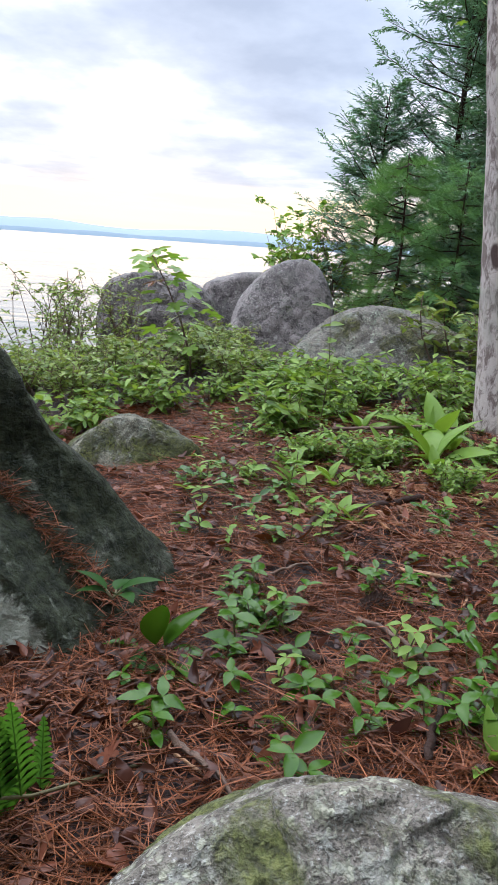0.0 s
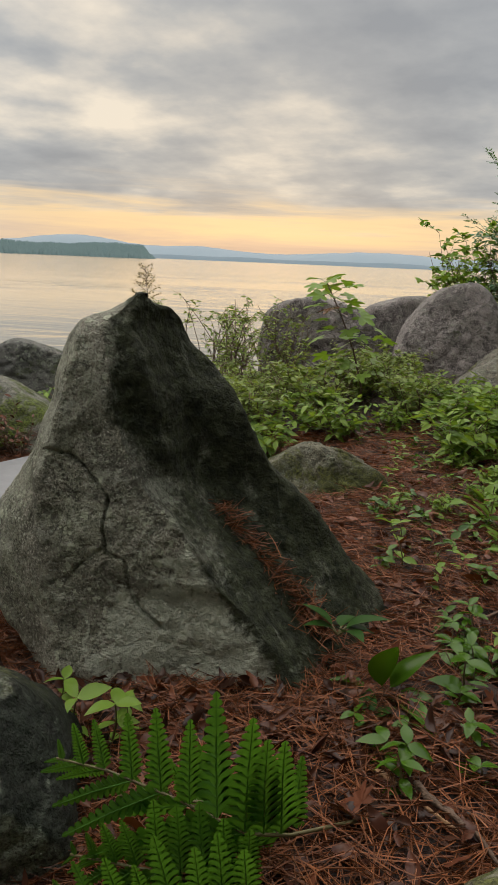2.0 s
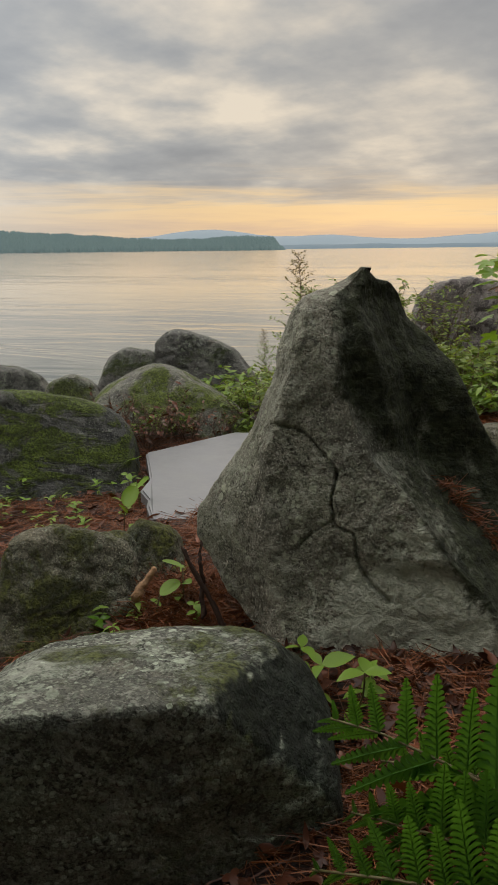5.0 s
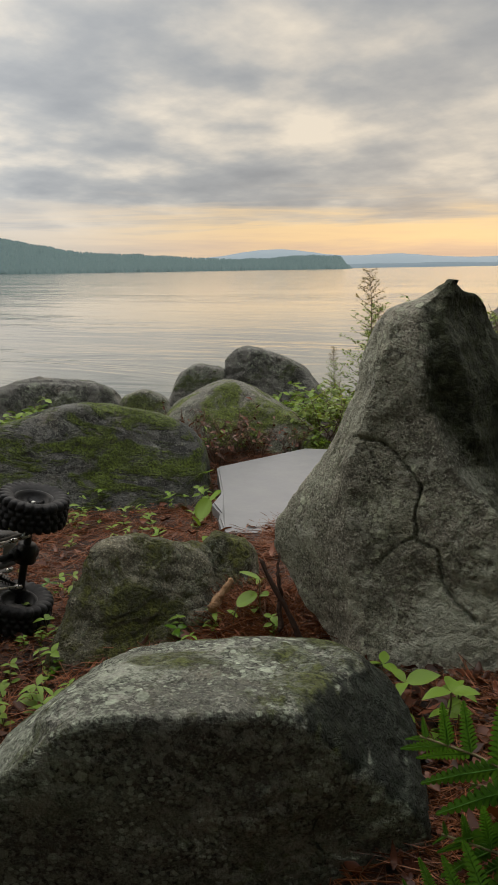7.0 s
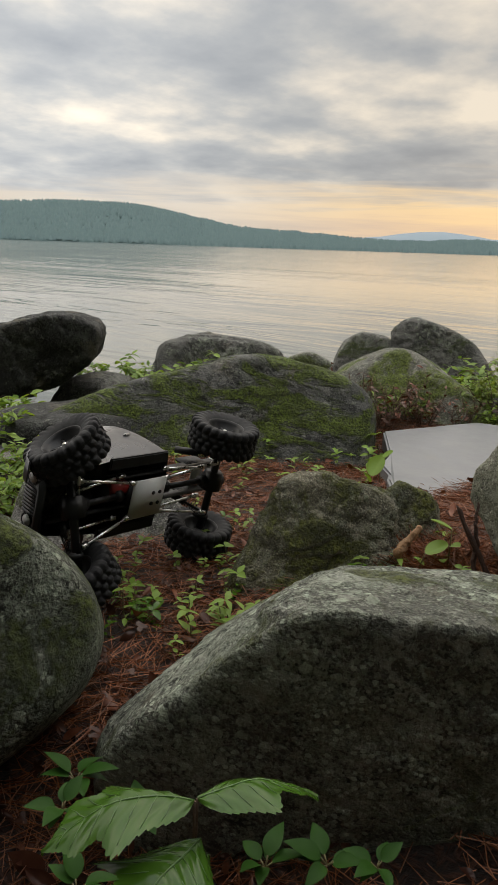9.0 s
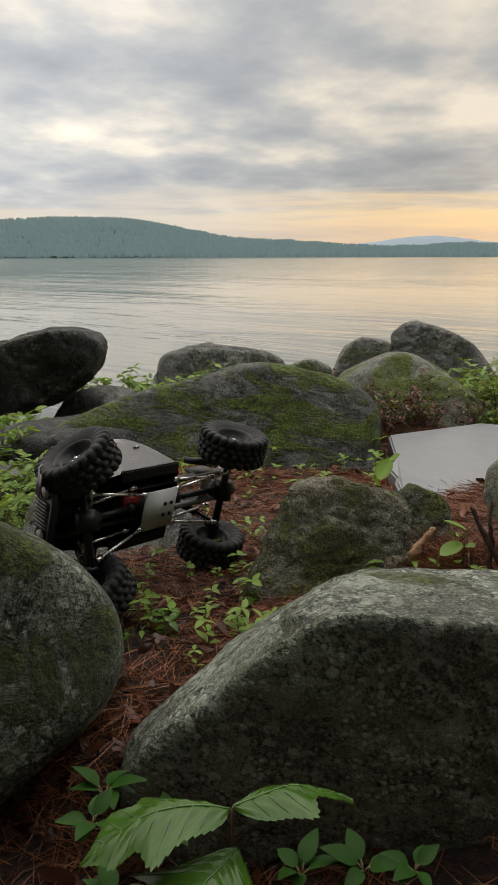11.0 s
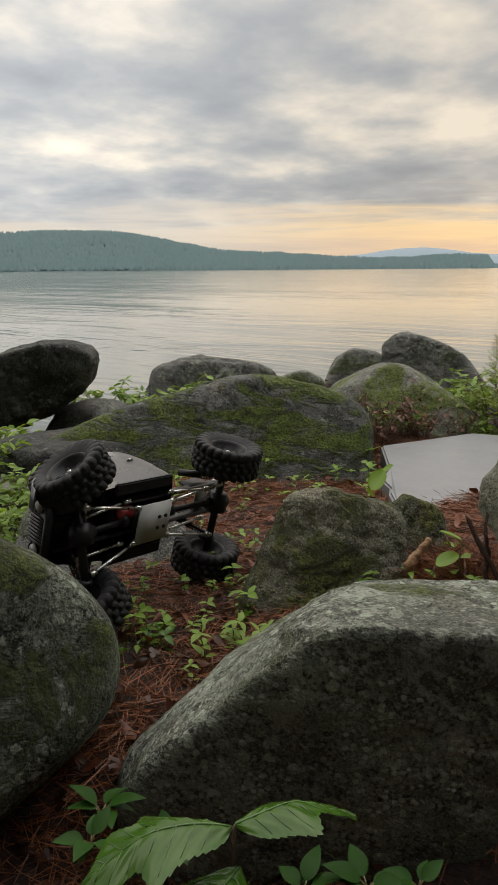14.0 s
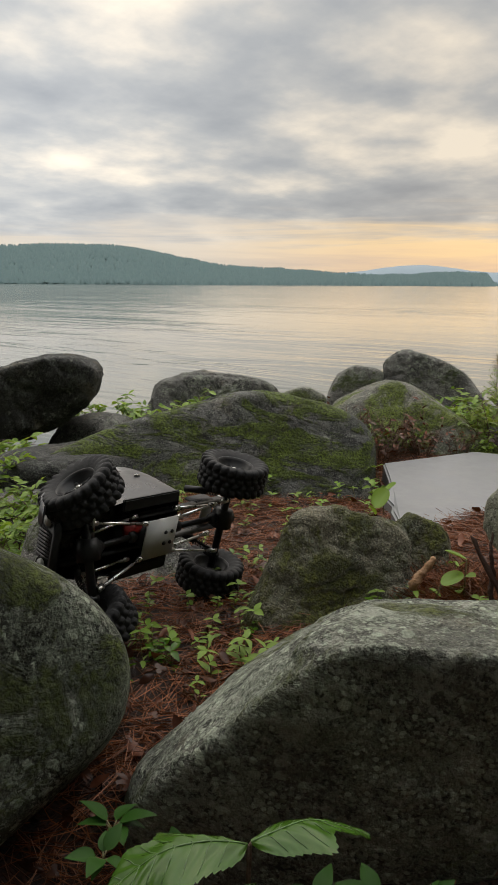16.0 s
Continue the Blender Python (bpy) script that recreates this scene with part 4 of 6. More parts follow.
def shell(parent):
    """Cab and bonnet of an old pickup, one moulded shell with fender arches."""
    bm = bmesh.new()
    # stations along x: (x, half width low, half width high, bottom z, shoulder z, top z)
    st = [(-0.052, 0.064, 0.054, 0.088, 0.165, 0.222), (-0.045, 0.067, 0.057, 0.085, 0.168, 0.232), (0.010, 0.068, 0.058, 0.085, 0.168, 0.236), (0.048, 0.067, 0.055, 0.085, 0.168, 0.229),
          (0.072, 0.066, 0.056, 0.085, 0.160, 0.172), (0.078, 0.064, 0.052, 0.088, 0.156, 0.166), (0.130, 0.056, 0.044, 0.092, 0.150, 0.160), (0.168, 0.050, 0.038, 0.092, 0.142, 0.152), (0.178, 0.046, 0.034, 0.096, 0.136, 0.144)]
    rings = []
    for x, wl, wh, zb, zs, zt in st:
        pts = [(wl, zb), (wl * 1.02, (zb + zs) / 2), (wl, zs), (wh, zt - 0.008), (wh * 0.85, zt), (0, zt + 0.003)]
        full = pts + [(-y, z) for y, z in reversed(pts[:-1])]
        rings.append([bm.verts.new((x, y, z)) for y, z in full])
    for r0, r1 in zip(rings, rings[1:]):
        for i in range(len(r0) - 1):
            bm.faces.new((r0[i], r1[i], r1[i + 1], r0[i + 1]))
    bm.faces.new(rings[0])
    bm.faces.new(list(reversed(rings[-1])))
    bmesh.ops.recalc_face_normals(bm, faces=bm.faces)
    bmesh.ops.subdivide_edges(bm, edges=bm.edges[:], cuts=1, use_grid_fill=True, smooth=0.25)
    me = bpy.data.meshes.new("body")
    bm.to_mesh(me)
    bm.free()
    me.polygons.foreach_set("use_smooth", [True] * len(me.polygons))
    me.materials.append(MAT_PAINT)
    body = new("body", me)
    body.parent = parent
    return body


def panel(name, parent, corners, depth, mat, label="", bevel=0.002):
    """A flat rounded panel given by four corners, with some thickness."""
    c = [Vector(p) for p in corners]
    n = (c[1] - c[0]).cross(c[3] - c[0]).normalized()
    bm = bmesh.new()
    a = [bm.verts.new(p + n * depth / 2) for p in c]
    b2 = [bm.verts.new(p - n * depth / 2) for p in c]
    bm.faces.new(a)
    bm.faces.new(list(reversed(b2)))
    for i in range(4):
        j = (i + 1) % 4
        bm.faces.new((a[j], a[i], b2[i], b2[j]))
    bmesh.ops.recalc_face_normals(bm, faces=bm.faces)
    bmesh.ops.bevel(bm, geom=bm.edges[:], offset=min(bevel, depth * 0.4), segments=2, affect="EDGES")
    me = bpy.data.meshes.new(name)
    bm.to_mesh(me)
    bm.free()
    me.materials.append(mat)
    ob = new(name, me)
    ob.parent = parent
    if label:
        ob["label"] = label
    return ob


def rod(name, parent, p, q, r, mat=None, ends=True):
    b = Bucket()
    p, q = Vector(p), Vector(q)
    b.tube([p, q], r, r, 8)
    if ends:
        d = (q - p).normalized()
        b.tube([p, p + d * 0.012], r * 1.9, r * 1.9, 8)
        b.tube([q - d * 0.012, q], r * 1.9, r * 1.9, 8)
    return b.done(name, mat or MAT_STEEL, parent, smooth=True)


def axle(parent, x, articulate, steer):
    """A solid axle with its pumpkin, two wheels, four links and two shocks."""
    turn = Matrix.Translation((x, 0, 0.060)) @ Matrix.Rotation(articulate, 4, "X")
    b = Bucket()
    b.tube([turn @ Vector((0, -0.086, 0)), turn @ Vector((0, 0.086, 0))], 0.0068, 0.0068, 12)
    b.tube([turn @ Vector((-0.016, 0.012, 0)), turn @ Vector((0.014, 0.012, 0))], 0.015, 0.018, 14)
    b.tube([turn @ Vector((0, -0.004, 0)), turn @ Vector((0, 0.028, 0))], 0.019, 0.016, 14)
    for y in (-0.062, 0.062):
        b.box((0.018, 0.012, 0.026), turn @ Matrix.Translation((0, y, 0.006)), 0.002)
    b.done("axle", MAT_BLACK, parent)
    for y in (-0.098, 0.098):
        wheel_mesh(parent, turn @ Matrix.Translation((0, y, 0)) @ Matrix.Rotation(steer, 4, "Z"), y < 0)
    inward = -1 if x > 0 else 1
    for y in (-0.040, 0.040):
        rod("link", parent, turn @ Vector((0.006 * inward, y * 1.25, -0.006)), (0.030 * -inward, y * 0.75, 0.066), 0.0024)
        rod("link", parent, turn @ Vector((0.004 * inward, y * 0.7, 0.022)), (0.042 * -inward, y * 0.95, 0.084), 0.0024)
        top = Vector((x + 0.030 * inward, y * 1.05, 0.135))
        foot = turn @ Vector((0, y * 1.4, 0.012))
        s = Bucket()
        s.tube([foot, foot.lerp(top, 0.5)], 0.0026, 0.0026, 8)
        s.tube([foot.lerp(top, 0.42), top], 0.0065, 0.0065, 12)
        ax = (top - foot).normalized()
        qx = ax.to_track_quat("Z", "Y")
        s.tube([foot + ax * (0.008 + 0.030 * k / 40) + qx @ Vector((0.0068 * math.cos(k * 0.9), 0.0068 * math.sin(k * 0.9), 0)) for k in range(41)], 0.0011, 0.0011, 4)
        s.done("shock", MAT_BLACK, parent)
    rod("drive_shaft", parent, turn @ Vector((0.016 * inward, 0.012, 0.004)), (0.045 * -inward, 0.004, 0.080), 0.0052, MAT_BLACK)


def toy_truck(m):
    t = thing("toy_truck", m, "dark grey toy truck tipped over on its side, knobbly black tyres", "toy truck")
    shell(t)
    for s in (-1, 1):
        b = Bucket()
        b.box((0.36, 0.005, 0.016), Matrix.Translation((-0.01, s * 0.027, 0.100)), 0.001)
        b.box((0.05, 0.005, 0.030), Matrix.Translation((0.13, s * 0.027, 0.112)), 0.001)
        b.box((0.05, 0.005, 0.030), Matrix.Translation((-0.14, s * 0.027, 0.112)), 0.001)
        b.done("chassis_rail", MAT_BLACK, t)
        panel("side_window", t, [(-0.028, s * 0.0645, 0.180), (0.044, s * 0.0645, 0.180), (0.036, s * 0.0600, 0.217), (-0.024, s * 0.0600, 0.217)], 0.004, MAT_GLASS)
        b = Bucket()
        b.box((0.014, 0.004, 0.003), Matrix.Translation((-0.018, s * 0.0705, 0.160)), 0.001)
        b.done("door_handle", MAT_STEEL, t)
        b = Bucket()
        b.tube([(0.172, s * 0.036, 0.126), (0.183, s * 0.036, 0.126)], 0.0095, 0.0085, 18)
        lamp = b.done("headlight", MAT_LAMP, t)
        b = Bucket()
        b.lathe([(0.0095, 0.0), (0.0115, 0.002), (0.0115, -0.002)], Matrix.Translation((0.181, s * 0.036, 0.126)) @ Matrix.Rotation(radians(90), 4, "Z"), 24, True)
        b.done("bezel", MAT_BLACK, lamp)
        # arched fender over the front wheel
        f = Bucket()
        arc = [(0.155 + 0.062 * math.cos(radians(a)), 0.085 + 0.060 * math.sin(radians(a))) for a in range(10, 171, 16)]
        off_v = [(x, s * y, z) for x, z in arc for y in (0.046, 0.080)] + [(x, s * y, z - 0.004) for x, z in arc for y in (0.046, 0.080)]
        n = len(arc)
        ff = []
        for i in range(n - 1):
            a = 2 * i
            ff += [(a, a + 1, a + 3, a + 2), (2 * n + a, 2 * n + a + 2, 2 * n + a + 3, 2 * n + a + 1), (a + 1, 2 * n + a + 1, 2 * n + a + 3, a + 3), (a, a + 2, 2 * n + a + 2, 2 * n + a)]
        f.add(off_v, ff)
        f.done("fender", MAT_PAINT, t)
        panel("step_board", t, [(-0.045, s * 0.052, 0.083), (0.078, s * 0.052, 0.083), (0.078, s * 0.072, 0.083), (-0.045, s * 0.072, 0.083)], 0.007, MAT_BLACK)
    panel("windshield", t, [(0.052, -0.046, 0.218), (0.052, 0.046, 0.218), (0.070, 0.050, 0.178), (0.070, -0.050, 0.178)], 0.004, MAT_GLASS)
    panel("rear_window", t, [(-0.0535, 0.026, 0.190), (-0.0535, -0.026, 0.190), (-0.0520, -0.024, 0.210), (-0.0520, 0.024, 0.210)], 0.004, MAT_GLASS)
    g = panel("grille", t, [(0.181, -0.024, 0.100), (0.181, 0.024, 0.100), (0.179, 0.024, 0.140), (0.179, -0.024, 0.140)], 0.005, MAT_BLACK)
    for k in range(8):
        b = Bucket()
        b.box((0.003, 0.0026, 0.036), Matrix.Translation((0.1845, -0.0196 + 0.0056 * k, 0.120)), 0.0006)
        b.done("slat", MAT_PAINT, g)
    b = Bucket()
    b.box((0.070, 0.070, 0.006), Matrix.Translation((0.0, 0, 0.064)), 0.002)
    skid = b.done("skid_plate", MAT_PLATE, t, "pale plastic skid plate with four screw holes")
    for x, y in ((-0.022, -0.010), (-0.022, 0.010), (-0.008, -0.010), (-0.008, 0.010)):
        b = Bucket()
        b.tube([(x, y, 0.0605), (x, y, 0.0585)], 0.0034, 0.0030, 12)
        b.done("screw", MAT_BLACK, skid)
    b = Bucket()
    b.box((0.060, 0.036, 0.036), Matrix.Translation((0.0, 0, 0.088)), 0.003)
    b.tube([(0.02, 0.0, 0.105), (0.07, 0.0, 0.105)], 0.017, 0.017, 18)
    b.done("gearbox", MAT_BLACK, t)
    b = Bucket()
    b.tube([(0.028, 0.012, 0.092), (0.060, 0.012, 0.092)], 0.012, 0.012, 16)
    b.done("motor", MAT_REDWIRE, t)
    b = Bucket()
    b.box((0.008, 0.060, 0.012), Matrix.Translation((-0.185, 0, 0.104)), 0.002)
    b.box((0.030, 0.050, 0.003), Matrix.Translation((-0.165, 0, 0.112)), 0.001)
    b.done("rear_crossmember", MAT_PLATE, t)
    b = Bucket()
    b.box((0.012, 0.110, 0.012), Matrix.Translation((0.196, 0, 0.082)), 0.003)
    b.done("bumper", MAT_BLACK, t)
    for s in (-1, 1):
        rod("steering_link", t, (0.135, s * 0.005, 0.072), (0.150, s * 0.080, 0.066), 0.0022)
    axle(t, -0.150, 0.0, 0.0)
    axle(t, 0.150, radians(24), radians(-32))
    return t


rear = Vector((-1.134, 0.811, 0.053))
fwd, lft = Vector((-0.0228, -0.9958, 0.0886)), Vector((0.2164, 0.0816, 0.9729))
rise = fwd.cross(lft).normalized()
lft = rise.cross(fwd).normalized()
fwd.normalize()
turn = Matrix((fwd, lft, rise)).transposed().to_4x4()
toy_truck(Matrix.Translation(rear) @ turn @ Matrix.Translation((0.150, 0, -0.060)))

# ---- plant materials ----
MAT_LEAF = foliage("fresh_green_leaf", (0.065, 0.13, 0.024), (0.26, 0.37, 0.07), 0.38, 0.35)
MAT_WAX = foliage("waxy_dark_leaf", (0.018, 0.058, 0.004), (0.080, 0.165, 0.012), 0.22, 0.22)
MAT_WAX.node_tree.nodes["Principled BSDF"].inputs["Specular IOR Level"].default_value = 0.26
MAT_YELLOW = foliage("yellow_green_leaf", (0.11, 0.21, 0.028), (0.21, 0.32, 0.05), 0.35, 0.35)
MAT_FERN = foliage("fern_green", (0.046, 0.135, 0.018), (0.108, 0.25, 0.042), 0.5, 0.38)
MAT_SHRUB = foliage("shrub_green", (0.07, 0.115, 0.030), (0.28, 0.35, 0.09), 0.4, 0.35)
MAT_CEDAR = foliage("cedar_green", (0.085, 0.17, 0.115), (0.19, 0.32, 0.205), 0.55, 0.25)
MAT_PINE = foliage("pine_green", (0.10, 0.21, 0.08), (0.20, 0.36, 0.13), 0.5, 0.3)
MAT_DRY = foliage("dry_brown_leaf", (0.010, 0.005, 0.005), (0.20, 0.070, 0.036), 0.26, 0.1)
MAT_NEEDLE = foliage("fallen_pine_needle", (0.010, 0.003, 0.002), (0.34, 0.125, 0.052), 0.38, 0.0)
MAT_STEM = plain("green_brown_stem", (0.12, 0.10, 0.04), 0.6)
MAT_TWIG = plain("grey_brown_twig", (0.12, 0.075, 0.05), 0.8, 0, 0.6, 160.0, 1.0)
MAT_PALEWOOD = plain("split_pale_wood", (0.30, 0.17, 0.085), 0.7, 0, 0.5, 160.0, 1.0)
MAT_DARKWOOD = plain("damp_dark_wood", (0.034, 0.018, 0.012), 0.75, 0, 0.6, 150.0, 1.0, 0.2)


def bark_material():
    m, t, b = material("pale_grey_bark")
    p = place(t)
    plates = noise_node(t, mapped(t, p, (42, 42, 22)), 1.0, 7, 0.72, 0.6)
    broad = noise_node(t, p, 5.0, 5, 0.6)
    color = blend_colors(t, remap(t, plates, 0.40, 0.56), (0.15, 0.115, 0.105), (0.45, 0.395, 0.37))
    color = blend_colors(t, remap(t, broad, 0.5, 0.7, 0.0, 0.6), color, (0.22, 0.22, 0.19))
    scar = remap(t, noise_node(t, mapped(t, p, (9, 9, 6)), 1.0, 2, 0.4), 0.68, 0.72)
    color = blend_colors(t, scar, color, (0.06, 0.035, 0.03))
    plug(t, color, b.inputs["Base Color"])
    b.inputs["Roughness"].default_value = 0.85
    bump(t, b, plates, 0.8, 0.01)
    return m


MAT_BARK = bark_material()


def stem_line(rng, base, top, bend=0.1, n=5):
    base, top = Vector(base), Vector(top)
    side = Vector((rng.uniform(-1, 1), rng.uniform(-1, 1), 0)) * (top - base).length * bend
    return [base.lerp(top, i / n) + side * math.sin(math.pi * i / n) for i in range(n + 1)]


def seedling(seed, height, pairs, length, width, mat, label, category="seedling", lean=0.3):
    """A small upright plant: a stem with leaves in turn round it and a tuft on top."""
    rng = random.Random(seed)
    root = thing("seedling", (0, 0, -5), label, category)
    line = stem_line(rng, (0, 0, -0.01), (rng.uniform(-lean, lean) * height, rng.uniform(-lean, lean) * height, height))
    b = Bucket()
    b.tube(line, 0.0016, 0.0009, 5)
    b.done("stem", MAT_STEM, root)
    for i in range(pairs):
        s = 0.35 + 0.65 * i / max(1, pairs - 1)
        k = min(4, int(s * 5))
        p = line[k].lerp(line[k + 1], s * 5 - k)
        for side in range(2 if i < pairs - 1 else 3):
            a = i * 2.4 + side * (math.pi if i < pairs - 1 else 2.1) + rng.uniform(-0.4, 0.4)
            el = rng.uniform(0.0, 0.6)
            scale = rng.uniform(0.7, 1.15)
            f = Bucket()
            f.leaf(aim(p, (math.cos(a) * math.cos(el), math.sin(a) * math.cos(el), math.sin(el)), rng.uniform(-0.5, 0.5)), length * scale, width * scale, rng.uniform(0.1, 0.4), rng.uniform(0.1, 0.5))
            f.done("leaf", mat, root)
    return root


def rosette(seed, count, length, width, mat, label, rise=(0.15, 0.8), category="plant"):
    """Broad leaves that rise from one point on the ground, each with a short stalk."""
    rng = random.Random(seed)
    root = thing("broadleaf_plant", (0, 0, -5), label, category)
    for i in range(count):
        a, el, s = i * 2.4 + rng.uniform(-0.4, 0.4), rng.uniform(*rise), rng.uniform(0.65, 1.1)
        d = Vector((math.cos(a) * math.cos(el), math.sin(a) * math.cos(el), math.sin(el)))
        st = Bucket()
        st.tube([(0, 0, -0.005), d * length * 0.25 * s], 0.0016, 0.0012, 5)
        f = Bucket()
        f.leaf(aim(d * length * 0.22 * s, d, rng.uniform(-0.4, 0.4)), length * s, width * s, rng.uniform(0.15, 0.5), rng.uniform(0.15, 0.6), 0.75, 8)
        leaf = f.done("leaf", mat, root)
        st.done("stalk", MAT_STEM, leaf)
    return root


def shrub(seed, height, spread, leaves, length, mat, label, name="shrub", sprigs=9, width=0.45):
    """Several woody stems with twigs, and small leaves along the twigs."""
    rng = random.Random(seed)
    root = thing(name, (0, 0, -5), label, "shrub")
    wood, leaf = Bucket(), Bucket()
    tips = []
    for i in range(sprigs):
        a = 2 * math.pi * i / sprigs + rng.uniform(-0.5, 0.5)
        r = spread * rng.uniform(0.25, 1.0)
        h = height * rng.uniform(0.55, 1.0)
        line = stem_line(rng, (rng.uniform(-0.02, 0.02), rng.uniform(-0.02, 0.02), -0.02), (r * math.cos(a), r * math.sin(a), h), 0.15)
        wood.tube(line, 0.0035, 0.0012, 5)
        for k in range(6):
            p = line[2 + k % 3].lerp(line[3 + k % 3], rng.random())
            d = Vector((rng.uniform(-1, 1), rng.uniform(-1, 1), rng.uniform(-0.1, 0.9))).normalized() * spread * rng.uniform(0.2, 0.5)
            wood.tube([p, p + d * 0.5 + Vector((0, 0, 0.01)), p + d], 0.0014, 0.0006, 4)
            tips.append((p, p + d))
    for i in range(leaves):
        p, q = rng.choice(tips)
        o = p.lerp(q, rng.uniform(0.15, 1.0))
        a, el = rng.uniform(0, 2 * math.pi), rng.uniform(-0.4, 0.7)
        s = length * rng.uniform(0.6, 1.2)
        leaf.leaf(aim(o, (math.cos(a) * math.cos(el), math.sin(a) * math.cos(el), math.sin(el)), rng.uniform(-0.8, 0.8)), s, s * width, rng.uniform(0.1, 0.4), rng.uniform(0.0, 0.4), 0.85, 3)
    wood.done("stem", MAT_TWIG, root)
    leaf.done("foliage", mat, root)
    return root


def on_ground(x, y, sink=0.0, spin=0.0, scale=1.0, tilt=0.0):
    return Matrix.Translation((x, y, ground_z(x, y) - sink)) @ Matrix.Rotation(spin, 4, "Z") @ Matrix.Rotation(tilt, 4, "X") @ Matrix.Scale(scale, 4)


def put(ob, x, y, scale=1.0, spin=0.0, sink=0.0, z=None, tilt=0.0):
    m = on_ground(x, y, sink, spin, scale, tilt)
    if z is not None:
        m.translation.z = z
    ob.matrix_world = m
    return ob


def again(ob, x, y, scale=1.0, spin=0.0, sink=0.0, z=None, tilt=0.0):
    c = copy_thing(ob, Matrix())
    return put(c, x, y, scale, spin, sink, z, tilt)


# ---- fern ----
def fern_frond(root, line, pinnae, length, seed, up_bias, start=0.16):
    """One frond: a rachis with pinnae on both sides, each pinna cut into small lobes."""
    rng = random.Random(seed)
    line = [Vector(p) for p in line]
    b = Bucket()
    b.tube(line, 0.0022, 0.0010, 6)
    frond = b.done("frond", MAT_STEM, root)
    n = len(line) - 1
    normal = (line[-1] - line[0]).cross(Vector((0, 0, 1))).normalized()
    for i in range(pinnae):
        s = start + (0.98 - start) * i / (pinnae - 1)
        k = min(n - 1, int(s * n))
        p = line[k].lerp(line[k + 1], s * n - k)
        d0 = (line[k + 1] - line[k]).normalized()
        L = length * (math.sin(math.pi * (0.18 + 0.80 * s) ** 0.8) ** 0.8) * rng.uniform(0.85, 1.1)
        for side in (-1, 1):
            out = (normal.cross(d0) * side + d0 * 0.45 + normal * rng.uniform(-0.25, 0.25) + Vector((0, 0, up_bias))).normalized()
            f = Bucket()
            want = (normal * (1 if side > 0 else 1) - out * normal.dot(out) + Vector((0, 0, rng.uniform(-0.25, 0.25)))).normalized()
            across = want.cross(out).normalized()
            m = Matrix.Translation(p) @ Matrix((out, across, out.cross(across))).transposed().to_4x4()
            f.tube([m @ Vector((0, 0, 0)), m @ Vector((L * 0.5, 0, -0.02 * L)), m @ Vector((L, 0, -0.10 * L))], 0.0009, 0.0004, 4, False)
            lobes_n = 13
            half_w, count = L * 0.165, 13 * 5
            bv2, bf2 = [], []
            for q in range(count + 1):
                u = q / count
                cut = abs(math.sin(math.pi * (u * lobes_n))) ** 0.55
                w = half_w * (1 - u) ** 0.62 * min(1.0, 0.55 + 5 * u)
                zc = -0.10 * L * u * u
                for sd in (-1, 1):
                    ww = w * (0.36 + 0.64 * cut) + 0.0004
                    tip = 0.55 * w
                    bv2 += [(u * L + tip, sd * ww, zc + 0.10 * w - 0.05 * w * (1 - cut)), (u * L + 0.45 * tip, sd * ww * 0.5, zc + 0.16 * w * cut)]
                bv2.append((u * L, 0, zc))
            for q in range(count):
                a0, b0 = 5 * q, 5 * q + 5
                bf2 += [(a0, b0, b0 + 1, a0 + 1), (a0 + 1, b0 + 1, b0 + 4, a0 + 4), (a0 + 4, b0 + 4, b0 + 3, a0 + 3), (a0 + 3, b0 + 3, b0 + 2, a0 + 2)]
            f.add(bv2, bf2, m)
            f.done("pinna", MAT_FERN, frond)


fern = thing("fern", (-0.26, 0.50, 0.0), "bright green fern with finely cut arching fronds", "fern")
fo = Vector((-0.26, 0.50, 0.0))
fronds = [
    ([(0.02, 0.665, 0.045), (-0.089, 0.585, 0.062), (-0.162, 0.53, 0.075), (-0.198, 0.508, 0.088), (-0.259, 0.506, 0.112), (-0.323, 0.503, 0.132), (-0.37, 0.50, 0.138)], 10, 0.135, 1, 0.62, 0.37),
    ([(-0.10, 0.50, 0.02), (-0.16, 0.455, 0.045), (-0.22, 0.43, 0.062), (-0.29, 0.415, 0.070), (-0.36, 0.41, 0.06)], 10, 0.105, 2, 0.55, 0.34),
    ([(-0.14, 0.40, 0.0), (-0.20, 0.36, 0.045), (-0.27, 0.34, 0.065), (-0.34, 0.33, 0.06)], 9, 0.085, 6, 0.5, 0.35),
    ([(-0.13, 0.53, 0.02), (-0.20, 0.485, 0.05), (-0.27, 0.465, 0.075), (-0.34, 0.46, 0.08)], 9, 0.100, 7, 0.55, 0.3),
    ([(-0.16, 0.44, 0.01), (-0.22, 0.385, 0.035), (-0.28, 0.35, 0.05), (-0.335, 0.335, 0.05)], 9, 0.095, 8, 0.6, 0.25),
    ([(-0.10, 0.56, 0.02), (-0.17, 0.555, 0.06), (-0.25, 0.55, 0.075), (-0.33, 0.545, 0.07)], 9, 0.085, 9, 0.6, 0.3),
]
for line, pinnae, length, seed, bias, *start in fronds:
    fern_frond(fern, [Vector(p) - fo for p in line], pinnae, length, seed, bias, *start)

